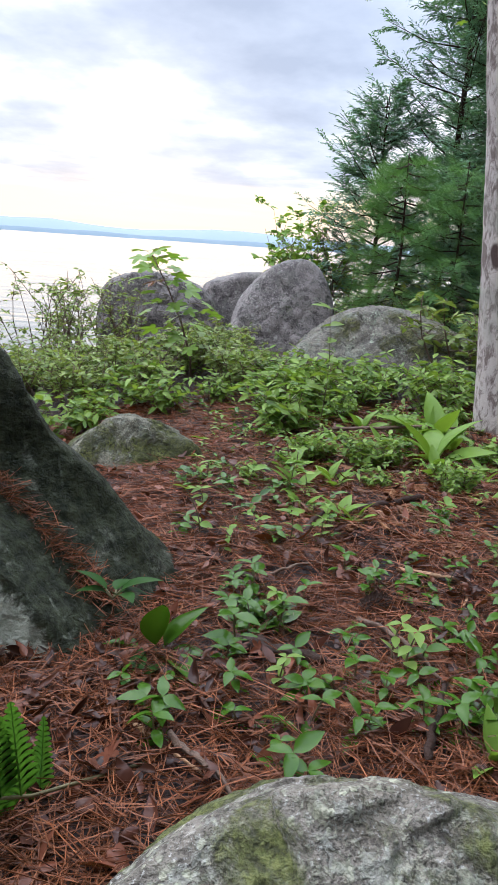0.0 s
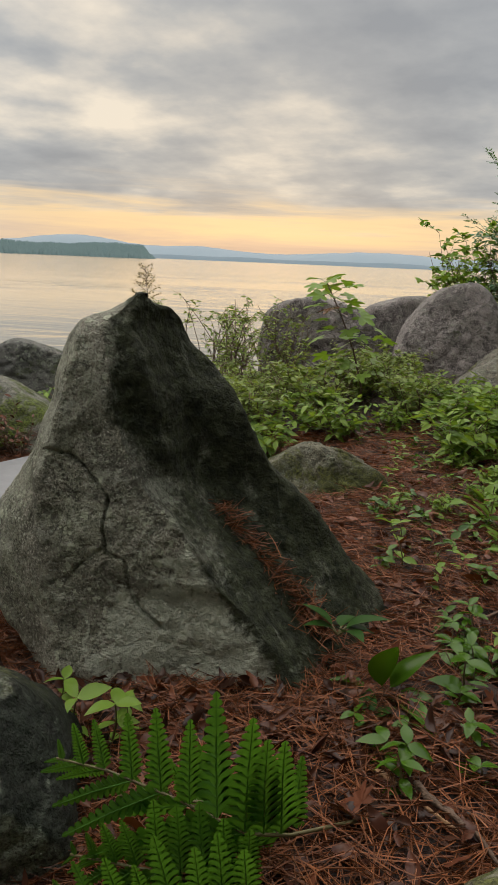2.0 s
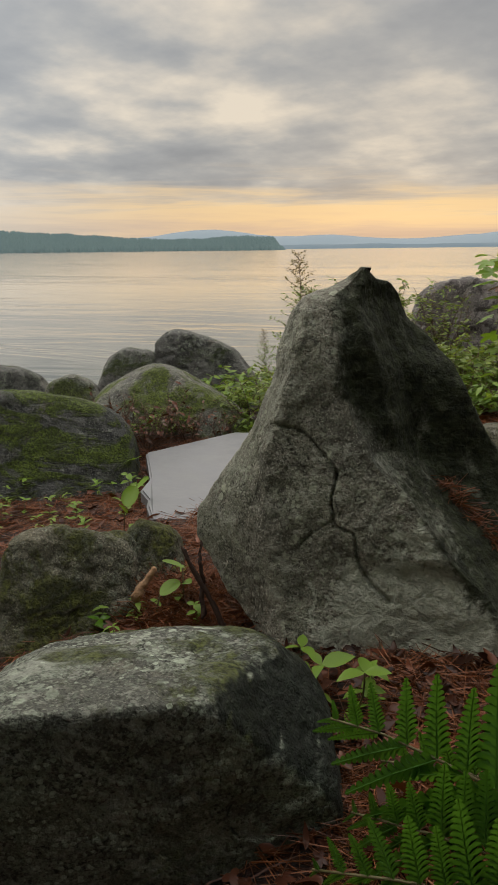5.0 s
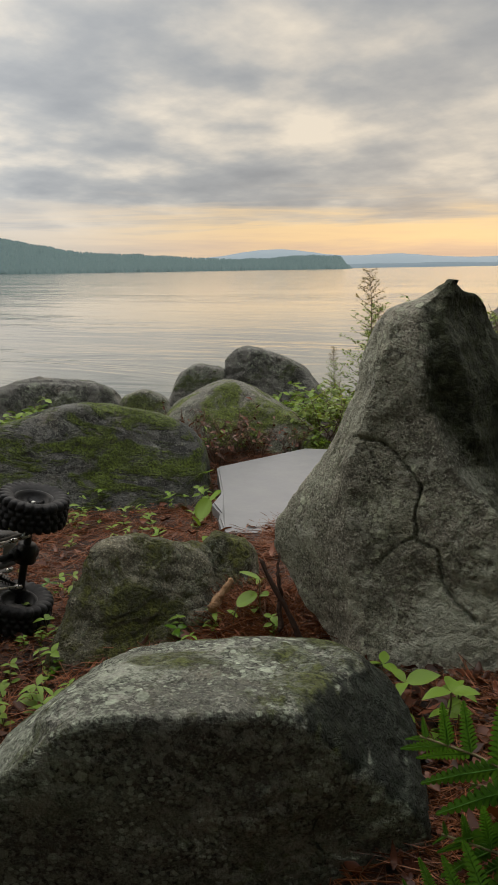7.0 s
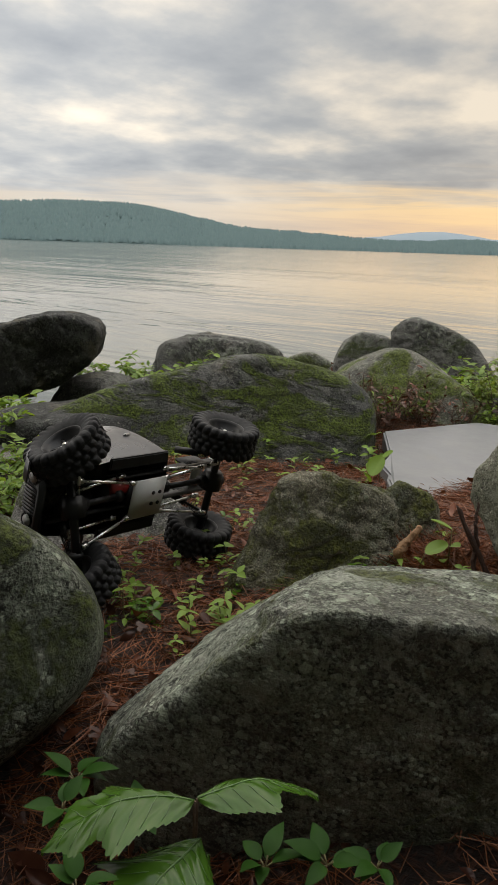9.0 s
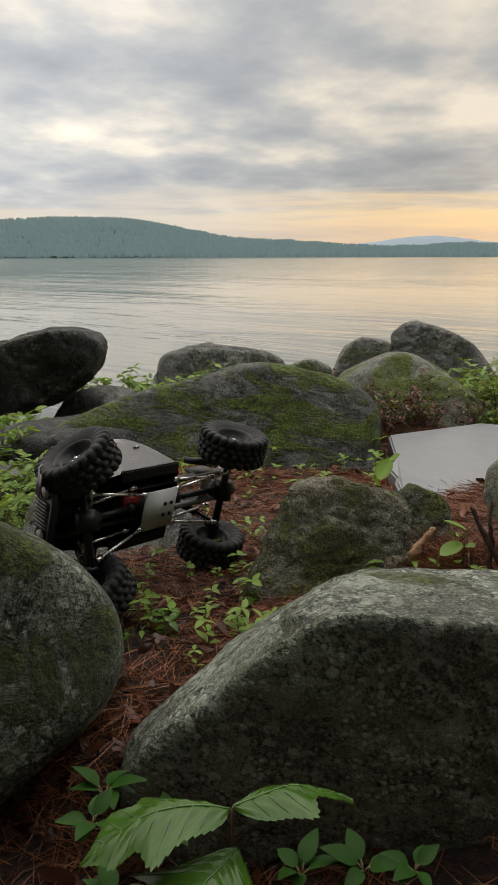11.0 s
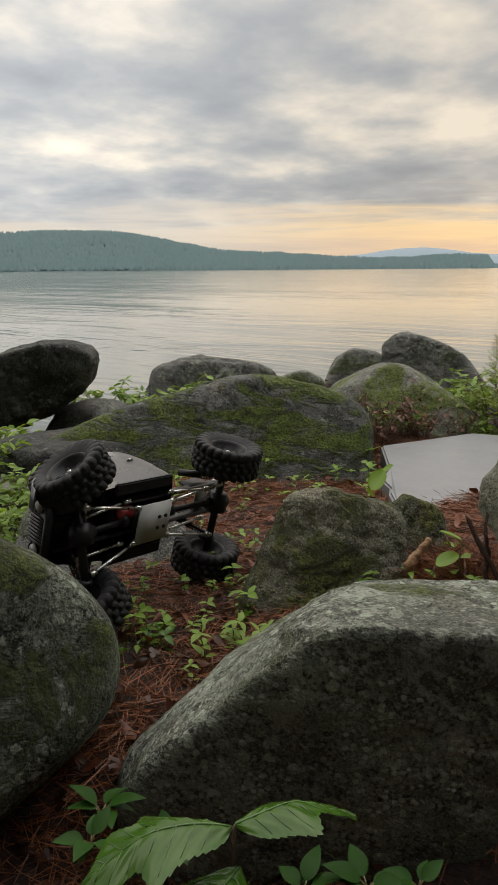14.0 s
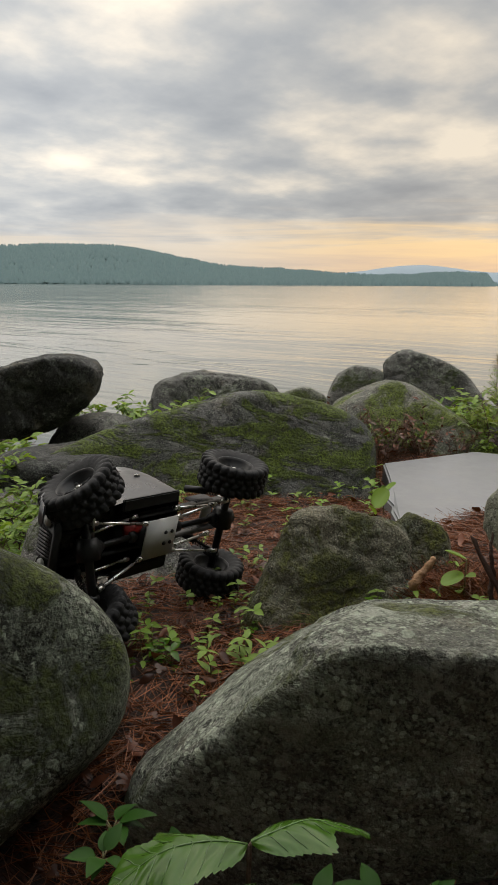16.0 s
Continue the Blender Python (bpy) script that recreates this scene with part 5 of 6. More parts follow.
# ---- plants by the rocks ----
MAT_WET = foliage("wet_green_leaf", (0.013, 0.042, 0.005), (0.050, 0.112, 0.012), 0.22, 0.15)
MAT_WET.node_tree.nodes["Principled BSDF"].inputs["Specular IOR Level"].default_value = 0.3
MAT_OVAL = foliage("dull_oval_leaf", (0.010, 0.036, 0.005), (0.032, 0.085, 0.011), 0.5, 0.15)
MAT_OVAL.node_tree.nodes["Principled BSDF"].inputs["Specular IOR Level"].default_value = 0.12
rng = random.Random(11)
WAXY = [seedling(100 + i, 0.022 + 0.007 * i, 2 + i % 2, 0.034, 0.017, MAT_WAX, "low evergreen seedling with glossy oval leaves among pine needles") for i in range(5)]
FRESH = [seedling(120 + i, 0.05 + 0.012 * i, 3 + i % 2, 0.030, 0.013, MAT_LEAF, "small green seedling growing out of pine needles") for i in range(4)]
BRIGHT = [seedling(140 + i, 0.055 + 0.012 * i, 2 + i % 3, 0.032, 0.018, MAT_YELLOW, "yellow-green seedling with thin oval leaves") for i in range(4)]
for i, ob in enumerate(WAXY):
    put(ob, 0.02 + 0.07 * i, 0.66 + 0.05 * (i % 3), 1.0, i)
for i, ob in enumerate(FRESH):
    put(ob, -0.94 + 0.05 * i, 0.55 + 0.04 * (i % 2), 0.9, i)
for i, (ob, (x, y)) in enumerate(zip(BRIGHT, ((-0.43, 0.665), (-0.385, 0.635), (-1.25, 1.63), (-1.31, 1.79)))):
    put(ob, x, y, (1.1, 1.0, 1.0, 1.1)[i], i * 1.3)
for x, y, s in ((-1.03, 0.52, 0.9), (-0.985, 0.575, 0.8), (-0.90, 0.585, 1.0), (-0.945, 0.74, 0.9), (-0.87, 0.62, 0.7), (-1.00, 0.63, 0.8), (-0.92, 0.50, 0.7), (-0.97, 0.68, 0.7), (-0.84, 0.52, 0.6), (-1.06, 0.60, 0.8), (-0.815, 0.80, 0.8)):
    again(rng.choice(FRESH), x, y, 0.75 * s, rng.uniform(0, 6))
for x, y, s in ((-0.70, 0.87, 0.7), (-0.66, 0.83, 0.6), (-0.46, 0.69, 0.8), (-0.36, 0.66, 0.7), (-1.20, 1.48, 0.8), (-1.34, 1.60, 0.7), (-1.42, 1.75, 0.9), (-1.28, 1.40, 0.7), (-1.52, 1.50, 0.8), (-1.45, 1.40, 0.7), (-1.18, 1.30, 0.7)):
    again(rng.choice(BRIGHT), x, y, s, rng.uniform(0, 6))


def cover_field(name, places, label):
    """Many small plants far enough off to blend together, gathered in one mesh; places gives (source, x, y, scale, spin)."""
    mats, verts, faces, index = [], [], [], []
    for src, x, y, scale, spin in places:
        m = on_ground(x, y, 0.004, spin, scale)
        for child in src.children:
            me = child.data
            if me.materials[0] not in mats:
                mats.append(me.materials[0])
            off = len(verts)
            verts += [tuple(m @ v.co) for v in me.vertices]
            faces += [tuple(k + off for k in f.vertices) for f in me.polygons]
            index += [mats.index(me.materials[0])] * len(me.polygons)
    ob = link_mesh(name, verts, faces, mats[0])
    for extra in mats[1:]:
        ob.data.materials.append(extra)
    ob.data.polygons.foreach_set("material_index", index)
    return tagged(ob, label, "seedlings", kind="stuff")


# waxy seedlings over the litter to the right of the standing stone
far_cover = []
for i in range(190):
    if i % 5 == 0:
        hub_y = 0.55 + 1.75 * rng.random() ** 1.25
        hub_x = rng.uniform(-0.14, 0.30 + 0.28 * hub_y)
    y, x = hub_y + rng.gauss(0, 0.05), hub_x + rng.gauss(0, 0.06)
    if (x - 0.10) ** 2 + (y - 0.38) ** 2 < 0.03 or (x < 0.0 and 0.74 < y < 1.15):
        continue
    if y > 1.15:
        far_cover.append((rng.choice(WAXY), x, y, rng.uniform(0.4, 1.0), rng.uniform(0, 6)))
    else:
        again(rng.choice(WAXY), x, y, rng.uniform(0.35, 1.0), rng.uniform(0, 6), 0.004)
for i in range(150):
    y = rng.uniform(1.10, 2.6)
    x = rng.uniform(-0.1, 0.22 + 0.27 * y)
    far_cover.append((rng.choice(FRESH + BRIGHT + WAXY), x, y, rng.uniform(0.45, 1.0), rng.uniform(0, 6)))
for i in range(64):
    if i % 4 == 0:
        hub_x, hub_y = rng.uniform(-0.12, 0.46), rng.uniform(0.52, 1.12)
    x, y = hub_x + rng.gauss(0, 0.035), hub_y + rng.gauss(0, 0.035)
    if (x - 0.10) ** 2 + (y - 0.38) ** 2 > 0.026 and not (x < 0.0 and 0.74 < y < 1.15):
        again(rng.choice(WAXY + FRESH[:1]), x, y, rng.uniform(0.55, 1.15), rng.uniform(0, 6), -0.006)
cover_field("ground_cover", far_cover, "thin cover of small green seedlings among the needles")
for i in range(80):
    x, y = rng.uniform(-1.22, -0.72), rng.uniform(0.48, 0.98)
    again(rng.choice(FRESH + BRIGHT + WAXY), x, y, rng.uniform(0.35, 0.75), rng.uniform(0, 6), 0.004)
for i in range(30):
    a, r = rng.uniform(0, 6.28), rng.random() ** 0.6
    again(rng.choice(FRESH + BRIGHT), -1.45 + 0.35 * r * math.cos(a), 1.40 + 0.40 * r * math.sin(a), rng.uniform(0.45, 0.9), rng.uniform(0, 6), 0.004)

# broad glossy plant at the foot of the standing stone
glossy = thing("glossy_plant", (-0.085, 0.80, 0.04), "dark glossy plant with broad folded leaves beside the standing stone", "plant")
for d, L, W, roll in (((0.0, -0.15, 1.0), 0.10, 0.045, 0.4), ((0.35, -0.45, 0.25), 0.105, 0.042, -0.2), ((0.45, 0.05, 0.75), 0.085, 0.03, 0.5), ((-0.7, 0.0, 0.35), 0.06, 0.03, 0.2), ((0.75, -0.1, 0.3), 0.06, 0.026, 0.1), ((-0.25, -0.7, 0.15), 0.06, 0.03, -0.3)):
    f = Bucket()
    dv = Vector(d).normalized()
    f.leaf(aim(dv * 0.02 + Vector((0, 0, 0.01)), dv, roll), 0.82 * L, 0.85 * W, 0.5, 0.35, 0.75, 9)
    lf = f.done("leaf", MAT_WAX, glossy)
    s = Bucket()
    s.tube([(0, 0, -0.02), dv * 0.02 + Vector((0, 0, 0.01))], 0.002, 0.0015, 5)
    s.done("stalk", MAT_STEM, lf)
ros = rosette(201, 6, 0.055, 0.030, MAT_OVAL, "cluster of dark oval leaves against the mossy stone")
put(ros, -0.145, 0.825, 1.0, 0.5, z=0.12)
again(ros, -0.10, 0.735, 0.75, 2.0)
again(ros, -0.763, 0.215, 0.62, 1.0, z=0.02)
again(ros, -0.70, 0.235, 0.55, 3.0, z=0.0)
again(ros, -0.53, 0.252, 0.5, 4.0, z=0.055)
again(ros, -0.565, 0.226, 0.5, 2.2, z=0.05)
again(ros, -0.50, 0.268, 0.42, 5.0, z=0.06)
again(ros, -0.735, 0.180, 0.5, 5.6, z=0.03)
again(ros, -0.665, 0.14, 0.6, 0.3, z=0.03)
clint = rosette(203, 7, 0.15, 0.062, MAT_YELLOW, "clump of long broad yellow-green leaves near the tree", (0.5, 1.25))
put(clint, 0.50, 1.72, 0.95, 0.6)
again(clint, 0.56, 1.93, 1.0, 2.1)
again(clint, 0.14, 2.03, 0.55, 4.0)
again(clint, 0.37, 2.05, 0.5, 1.0)
again(clint, 0.62, 1.42, 0.7, 3.0)
again(clint, 0.47, 1.60, 0.5, 5.1)
for i in range(26):
    y = rng.uniform(1.25, 2.4)
    again(clint, rng.uniform(0.12, 0.18 + 0.27 * y), y, rng.uniform(0.22, 0.48), rng.uniform(0, 6), 0.004, tilt=rng.uniform(-0.3, 0.3))
again(clint, 0.285, 0.62, 0.36, 5.1)
again(clint, 0.32, 0.68, 0.34, 2.1)


def round_leaf(x, y, z, height, size, lean, face, tilt):
    """One or two rounded yellow-green leaves on a thin stalk."""
    root = thing("round_leaved_plant", (x, y, z), "small plant with a rounded yellow-green leaf on a thin stalk", "plant")
    b = Bucket()
    b.tube([(0, 0, -0.02), (lean * 0.4, 0, height * 0.6), (lean, 0, height)], 0.0014, 0.0010, 5)
    b.done("stem", MAT_STEM, root)
    for k, (a, scale) in enumerate(((face, 1.0), (face + 2.6, 0.55))):
        f = Bucket()
        rim = 22
        verts = [(0, 0, 0)] + [(size * scale * (0.5 + 0.5 * math.cos(2 * math.pi * i / rim)), size * scale * 0.42 * math.sin(2 * math.pi * i / rim), 0.10 * size * abs(math.sin(2 * math.pi * i / rim))) for i in range(rim)]
        f.add(verts, [(0, 1 + i, 1 + (i + 1) % rim) for i in range(rim)], aim((lean, 0, height * (1.0 - 0.35 * k)), (math.cos(a), math.sin(a), tilt), 0.25))
        f.done("leaf", MAT_YELLOW, root)
    return root


for spot in ((-0.735, 0.83, -0.02, 0.060, 0.036, 0.01, 0.6, 0.5), (-1.115, 1.36, -0.10, 0.050, 0.055, 0.01, 1.2, 1.4), (-1.16, 1.52, -0.10, 0.035, 0.050, -0.01, 0.2, 0.9), (-1.02, 1.27, -0.11, 0.030, 0.040, 0.0, 2.6, 0.6),
             (-0.70, 0.86, 0.0, 0.075, 0.034, 0.0, 3.4, 0.3), (-0.86, 0.69, -0.10, 0.030, 0.052, -0.01, 4.4, 0.9), (-0.88, 0.655, -0.10, 0.045, 0.050, 0.0, 5.3, 0.5)):
    round_leaf(*spot)

# toothed broad-leaved seedling close to the path
MAT_VEIN = plain("pale_leaf_vein", (0.07, 0.13, 0.035), 0.4, 0, 0.2, 90.0, 0.1)


def maple_leaf(root, m, length, width, arch, droop, stalk):
    """A three-lobed toothed leaf, puckered between its side veins; the veins are a part of their own."""
    teeth, half = 21, 9
    n = teeth * 4

    def w_at(s):
        body = math.sin(math.pi * min(1.0, s ** 0.66)) ** 0.75 if 0 < s < 1 else 0.0
        side = 0.34 * math.exp(-((s - 0.40) / 0.10) ** 2) + 0.10 * math.exp(-((s - 0.72) / 0.06) ** 2)
        notch = 0.14 * math.exp(-((s - 0.56) / 0.07) ** 2)
        return width / 2 * max(0.015, 0.72 * body + side - notch)

    def point(s, u, w):
        pucker = abs(math.sin(math.pi * (7.5 * s - 1.6 * abs(u)))) * min(1.0, 5 * abs(u)) * (1 - abs(u))
        z = arch * length * math.sin(math.pi * min(1.0, s * 0.85)) - droop * length * s ** 2.2 - 0.30 * abs(u) ** 1.3 * w + 0.030 * width * pucker
        z += 0.03 * width * noise.noise((s * 3, u * 1.5, length * 50)) + 0.05 * width * math.sin(7 * s) * u * abs(u)
        return (s * length + 0.34 * abs(u) * w, u * w, z)

    verts, faces, cols = [], [], 2 * half + 1
    for i in range(n + 1):
        s = i / n
        saw = (s * teeth) % 1.0
        for k in range(-half, half + 1):
            u = k / half
            verts.append(point(s, u, w_at(s) * (1.0 + (0.11 * saw - 0.04) * abs(u) ** 6)))
    for i in range(n):
        for k in range(cols - 1):
            a = cols * i + k
            faces.append((a, a + cols, a + cols + 1, a + 1))
    f = Bucket()
    f.add(verts, faces, m)
    lf = f.done("leaf", MAT_WET, root)
    v = Bucket()
    v.tube([m @ Vector(point(i / 12, 0, w_at(i / 12))) + Vector((0, 0, 0.0003)) for i in range(13)], 0.0008, 0.0003, 5)
    for j in range(1, 8):
        for side in (-1, 1):
            s0 = j / 8.5
            line = [point(min(0.99, s0 + 0.05 * q), side * q * 0.92, w_at(min(0.99, s0 + 0.05 * q))) for q in (0.02, 0.3, 0.6, 0.9)]
            v.tube([m @ Vector(p) + Vector((0, 0, 0.0002)) for p in line], 0.0005, 0.0002, 4)
    v.done("vein", MAT_VEIN, lf)
    st = Bucket()
    st.tube([stalk, Vector(stalk).lerp(m.translation, 0.5) + Vector((0, 0, 0.004)), m.translation], 0.0014, 0.0011, 5)
    st.done("stalk", MAT_TWIG, lf)


maple = thing("maple_seedling", (-0.60, 0.165, 0.0), "maple seedling with large wet toothed leaves", "seedling")
b = Bucket()
b.tube([(0, 0, -0.13), (0.006, 0.008, -0.04), (0.012, 0.012, 0.06)], 0.003, 0.002, 6)
b.done("stem", MAT_STEM, maple)
for o, d, L, W, arch, roll, droop in (((0.014, 0.009, 0.128), (-0.64, -0.76, -0.06), 0.096, 0.072, 0.14, 0.16, 0.24),
                                     ((0.015, 0.011, 0.129), (0.56, 0.81, -0.02), 0.082, 0.062, 0.10, -0.42, 0.20),
                                     ((0.022, 0.006, 0.105), (0.10, -0.98, 0.05), 0.078, 0.085, 0.05, -0.10, 0.15),
                                     ((0.022, 0.016, 0.085), (-0.35, -0.85, -0.10), 0.085, 0.070, 0.08, 0.20, 0.25)):
    maple_leaf(maple, aim(o, d, roll), L, W, arch, droop, (0.012, 0.012, 0.06))

# ---- shrubs ----
HUCK = [shrub(300 + i, 0.27, 0.19, 420, 0.034, MAT_SHRUB, "low leafy shrub with small green leaves") for i in range(3)]
LUSH = [shrub(320 + i, 0.20, 0.17, 230, 0.055, MAT_LEAF, "bright green leafy shrub on the forest floor", width=0.42) for i in range(3)]
AIRY = [shrub(340 + i, 0.50, 0.24, 380, 0.030, MAT_SHRUB, "airy thin-stemmed shrub at the water's edge", sprigs=11) for i in range(2)]
spots = []
while len(spots) < 62:
    x, y = rng.uniform(-1.25, 0.05), rng.uniform(2.45, 3.6)
    if y > 2.9 or abs(x + 0.069 * y) > 0.09:
        spots.append((x, y))
for k, (x, y) in enumerate(spots):
    src = HUCK[k % 3]
    (put if k < 3 else again)(src, x, y, rng.uniform(0.5, 0.9), rng.uniform(0, 6), 0.01)
lush = [(-0.08, 2.35), (0.10, 2.30), (0.02, 2.62), (0.22, 2.50), (0.30, 2.80), (-0.62, 2.05), (-0.75, 2.2), (0.42, 2.42), (0.12, 2.95), (-0.25, 2.25), (0.55, 2.75), (0.68, 2.55), (-0.45, 2.10), (0.30, 2.25), (-0.36, 2.42), (-0.52, 2.38), (0.16, 2.62), (0.40, 2.60), (0.48, 2.95), (0.75, 2.35), (0.62, 2.30), (0.52, 2.55), (0.80, 2.70)]
for i in range(34):
    y = rng.uniform(1.45, 2.35)
    x = rng.uniform(0.02, 0.20 + 0.26 * y)
    if math.hypot(x - 0.5, y - 1.72) > 0.12:
        lush.append((x, y))
for k, (x, y) in enumerate(lush):
    (put if k < 3 else again)(LUSH[k % 3], x, y, rng.uniform(0.5, 0.85) if y > 2.0 and k < 26 else rng.uniform(0.22, 0.42), rng.uniform(0, 6), 0.01)
airy = [(-1.05, 4.15), (-0.92, 3.95), (-0.95, 3.8), (-0.80, 4.2), (-0.62, 3.9), (-1.00, 3.5), (0.30, 4.75), (0.55, 4.9)]
for k, (x, y) in enumerate(airy):
    (put if k < 2 else again)(AIRY[k % 2], x, y, rng.uniform(0.85, 1.15) * (1.35 if k > 5 else 1.0), rng.uniform(0, 6), 0.01)
for x, y, s in [(a, c, rng.uniform(0.9, 1.5)) for a, c in ((0.85, 3.7), (1.10, 3.3), (0.62, 3.95), (1.35, 3.8), (0.98, 4.2), (1.6, 3.4), (1.25, 4.6), (0.75, 4.5), (1.15, 2.6), (0.98, 2.25), (0.90, 2.75), (0.80, 3.1))]:
    again(rng.choice(HUCK), x, y, s, rng.uniform(0, 6), 0.01)
# shrubs on the shore side, by the boulders
for x, y, s, src, z in ((-2.35, 1.15, 0.75, 1, None), (-2.12, 1.02, 0.7, 2, None), (-1.86, 0.90, 0.6, 0, None), (-1.75, 0.78, 0.55, 1, None), (-1.66, 0.70, 0.5, 2, None), (-1.80, 1.02, 0.5, 0, None), (-2.55, 1.95, 0.75, 0, -0.16), (-2.38, 2.12, 0.8, 1, -0.16), (-2.72, 1.85, 0.6, 2, -0.16), (-1.50, 3.05, 0.9, 0, None), (-1.40, 2.85, 0.6, 1, None), (-1.35, 2.50, 0.45, 2, None), (-1.52, 2.20, 0.45, 0, None), (-1.62, 2.05, 0.4, 1, None), (-1.45, 2.32, 0.4, 2, None), (-1.22, 2.42, 0.4, 0, None)):
    again(LUSH[src], x, y, s, rng.uniform(0, 6), 0.01, z)


def slender(seed, height, label):
    """A young tree with one leading stem, short side twigs and small leaves; bare and brownish at the tip."""
    rng = random.Random(seed)
    root = thing("young_tree", (0, 0, -5), label, "sapling")
    line = stem_line(rng, (0, 0, -0.03), (0.05 * height, 0.02, height), 0.05, 8)
    wood, leaf, tip = Bucket(), Bucket(), Bucket()
    wood.tube(line, 0.006, 0.001, 6)
    for i in range(64):
        s = 0.06 + 0.92 * i / 63
        k = min(7, int(s * 8))
        p = line[k].lerp(line[k + 1], s * 8 - k)
        a, r = i * 2.4 + rng.uniform(-0.4, 0.4), (0.19 * (1 - s) ** 0.8 + 0.035) * rng.uniform(0.6, 1.2)
        d = Vector((math.cos(a), math.sin(a), rng.uniform(0.3, 0.9))).normalized()
        q = p + d * r
        wood.tube([p, p.lerp(q, 0.5) - Vector((0, 0, 0.01 * r)), q], 0.0018, 0.0006, 4)
        for j in range(int(9 + 130 * r)):
            o = p.lerp(q, rng.uniform(0.15, 1.0)) + Vector((rng.gauss(0, 0.006), rng.gauss(0, 0.006), rng.gauss(0, 0.006)))
            L = rng.uniform(0.012, 0.024)
            (tip if s > 0.72 else leaf).leaf(aim(o, (rng.uniform(-1, 1), rng.uniform(-1, 1), rng.uniform(-0.4, 0.9)), rng.uniform(-0.8, 0.8)), L * (0.7 if s > 0.72 else 1.0), L * 0.5, 0.2, 0.2, 0.85, 2)
    wood.done("stem", MAT_TWIG, root)
    leaf.done("foliage", MAT_SHRUB, root)
    tip.done("tip_leaves", MAT_TIP, root, "small russet leaves at the tip")
    return root


MAT_TIP = foliage("russet_tip_leaf", (0.13, 0.09, 0.04), (0.26, 0.20, 0.08), 0.5, 0.3)
thin = slender(360, 0.70, "slender young tree with tiny leaves standing behind the standing stone")
put(thin, -1.475, 3.80, 1.0, 0.4, z=-0.17)
again(thin, -1.60, 3.72, 0.42, 2.4, z=-0.18)
again(thin, -1.38, 3.86, 0.72, 4.0, z=-0.17)

HEATH = shrub(380, 0.16, 0.13, 90, 0.028, MAT_DRY, "low brown twiggy heath between the rocks", sprigs=12)
for k, (x, y, sc) in enumerate(((-1.47, 2.12, 0.9), (-1.56, 2.02, 0.8), (-1.66, 1.92, 0.8), (-1.38, 2.26, 0.8), (-1.50, 2.28, 1.0), (-1.30, 2.36, 0.7), (-1.62, 2.14, 1.0))):
    (put if k == 0 else again)(HEATH, x, y, sc, k * 1.1, 0.01)

# maple sapling
sap = thing("maple_sapling", (-0.195, 2.83, 0.0), "slender maple sapling with light green lobed leaves", "sapling")
b = Bucket()
trunk_line = [(0, 0, -0.04), (-0.01, -0.01, 0.12), (-0.05, -0.03, 0.26), (-0.105, -0.05, 0.39), (-0.165, -0.08, 0.51)]
b.tube(trunk_line, 0.005, 0.002, 6)
b.done("stem", MAT_TWIG, sap)
r2 = random.Random(77)
for i in range(46):
    s = 0.25 + 0.75 * i / 45
    k = min(3, int(s * 4))
    p = Vector(trunk_line[k]).lerp(Vector(trunk_line[k + 1]), s * 4 - k)
    a = i * 2.4
    d = Vector((math.cos(a), math.sin(a), r2.uniform(0.1, 0.5))).normalized()
    q = p + d * r2.uniform(0.05, 0.14) * (1.2 - 0.5 * s)
    st = Bucket()
    st.tube([p, p.lerp(q, 0.5) + Vector((0, 0, 0.008)), q], 0.0011, 0.0007, 4)
    f = Bucket()
    f.lobed(aim(q, (d.x, d.y, r2.uniform(-0.5, 0.2)), r2.uniform(-0.5, 0.5)), r2.uniform(0.036, 0.056), 5, 0.15, 0.12)
    lf = f.done("leaf", MAT_DRY if i in (27, 28) else (MAT_YELLOW if i % 4 else MAT_LEAF), sap, "reddish turning leaf" if i in (27, 28) else "")
    st.done("stalk", MAT_STEM, lf)
over = shrub(346, 0.78, 0.34, 520, 0.055, MAT_YELLOW, "tall broad-leaved shrub leaning over the boulders", sprigs=8, width=0.55)
put(over, 0.26, 4.75, 1.0, 0.4)
again(over, 0.52, 4.95, 0.95, 2.4)
slim = seedling(401, 0.36, 6, 0.055, 0.026, MAT_LEAF, "slim upright sapling with paired oval leaves", "sapling", 0.12)
put(slim, 0.235, 2.02, 1.0, 0.3)

# ---- trees ----


def tree_trunk(name, pts, r0, r1, mat, parent, sides=20, rough=0.05):
    pts = [Vector(p) for p in pts]
    line = []
    for i in range(40):
        s = i / 39 * (len(pts) - 1)
        k = min(len(pts) - 2, int(s))
        line.append(pts[k].lerp(pts[k + 1], s - k))
    verts, faces = [], []
    for i, p in enumerate(line):
        f = i / 39
        r = r0 + (r1 - r0) * f + 0.035 * r0 / 0.085 * math.exp(-f * 40 * 0.35)
        for k in range(sides):
            a = 2 * math.pi * k / sides
            rr = r * (1 + rough * noise.noise((math.cos(a) * 2, math.sin(a) * 2, p.z * 4)) + rough * 0.6 * noise.noise((math.cos(a) * 6, math.sin(a) * 6, p.z * 9)))
            verts.append(p + Vector((rr * math.cos(a), rr * math.sin(a), 0)))
    for i in range(39):
        for k in range(sides):
            a, b3 = i * sides + k, i * sides + (k + 1) % sides
            faces.append((a, b3, b3 + sides, a + sides))
    return link_mesh(name, verts, faces, mat, parent)


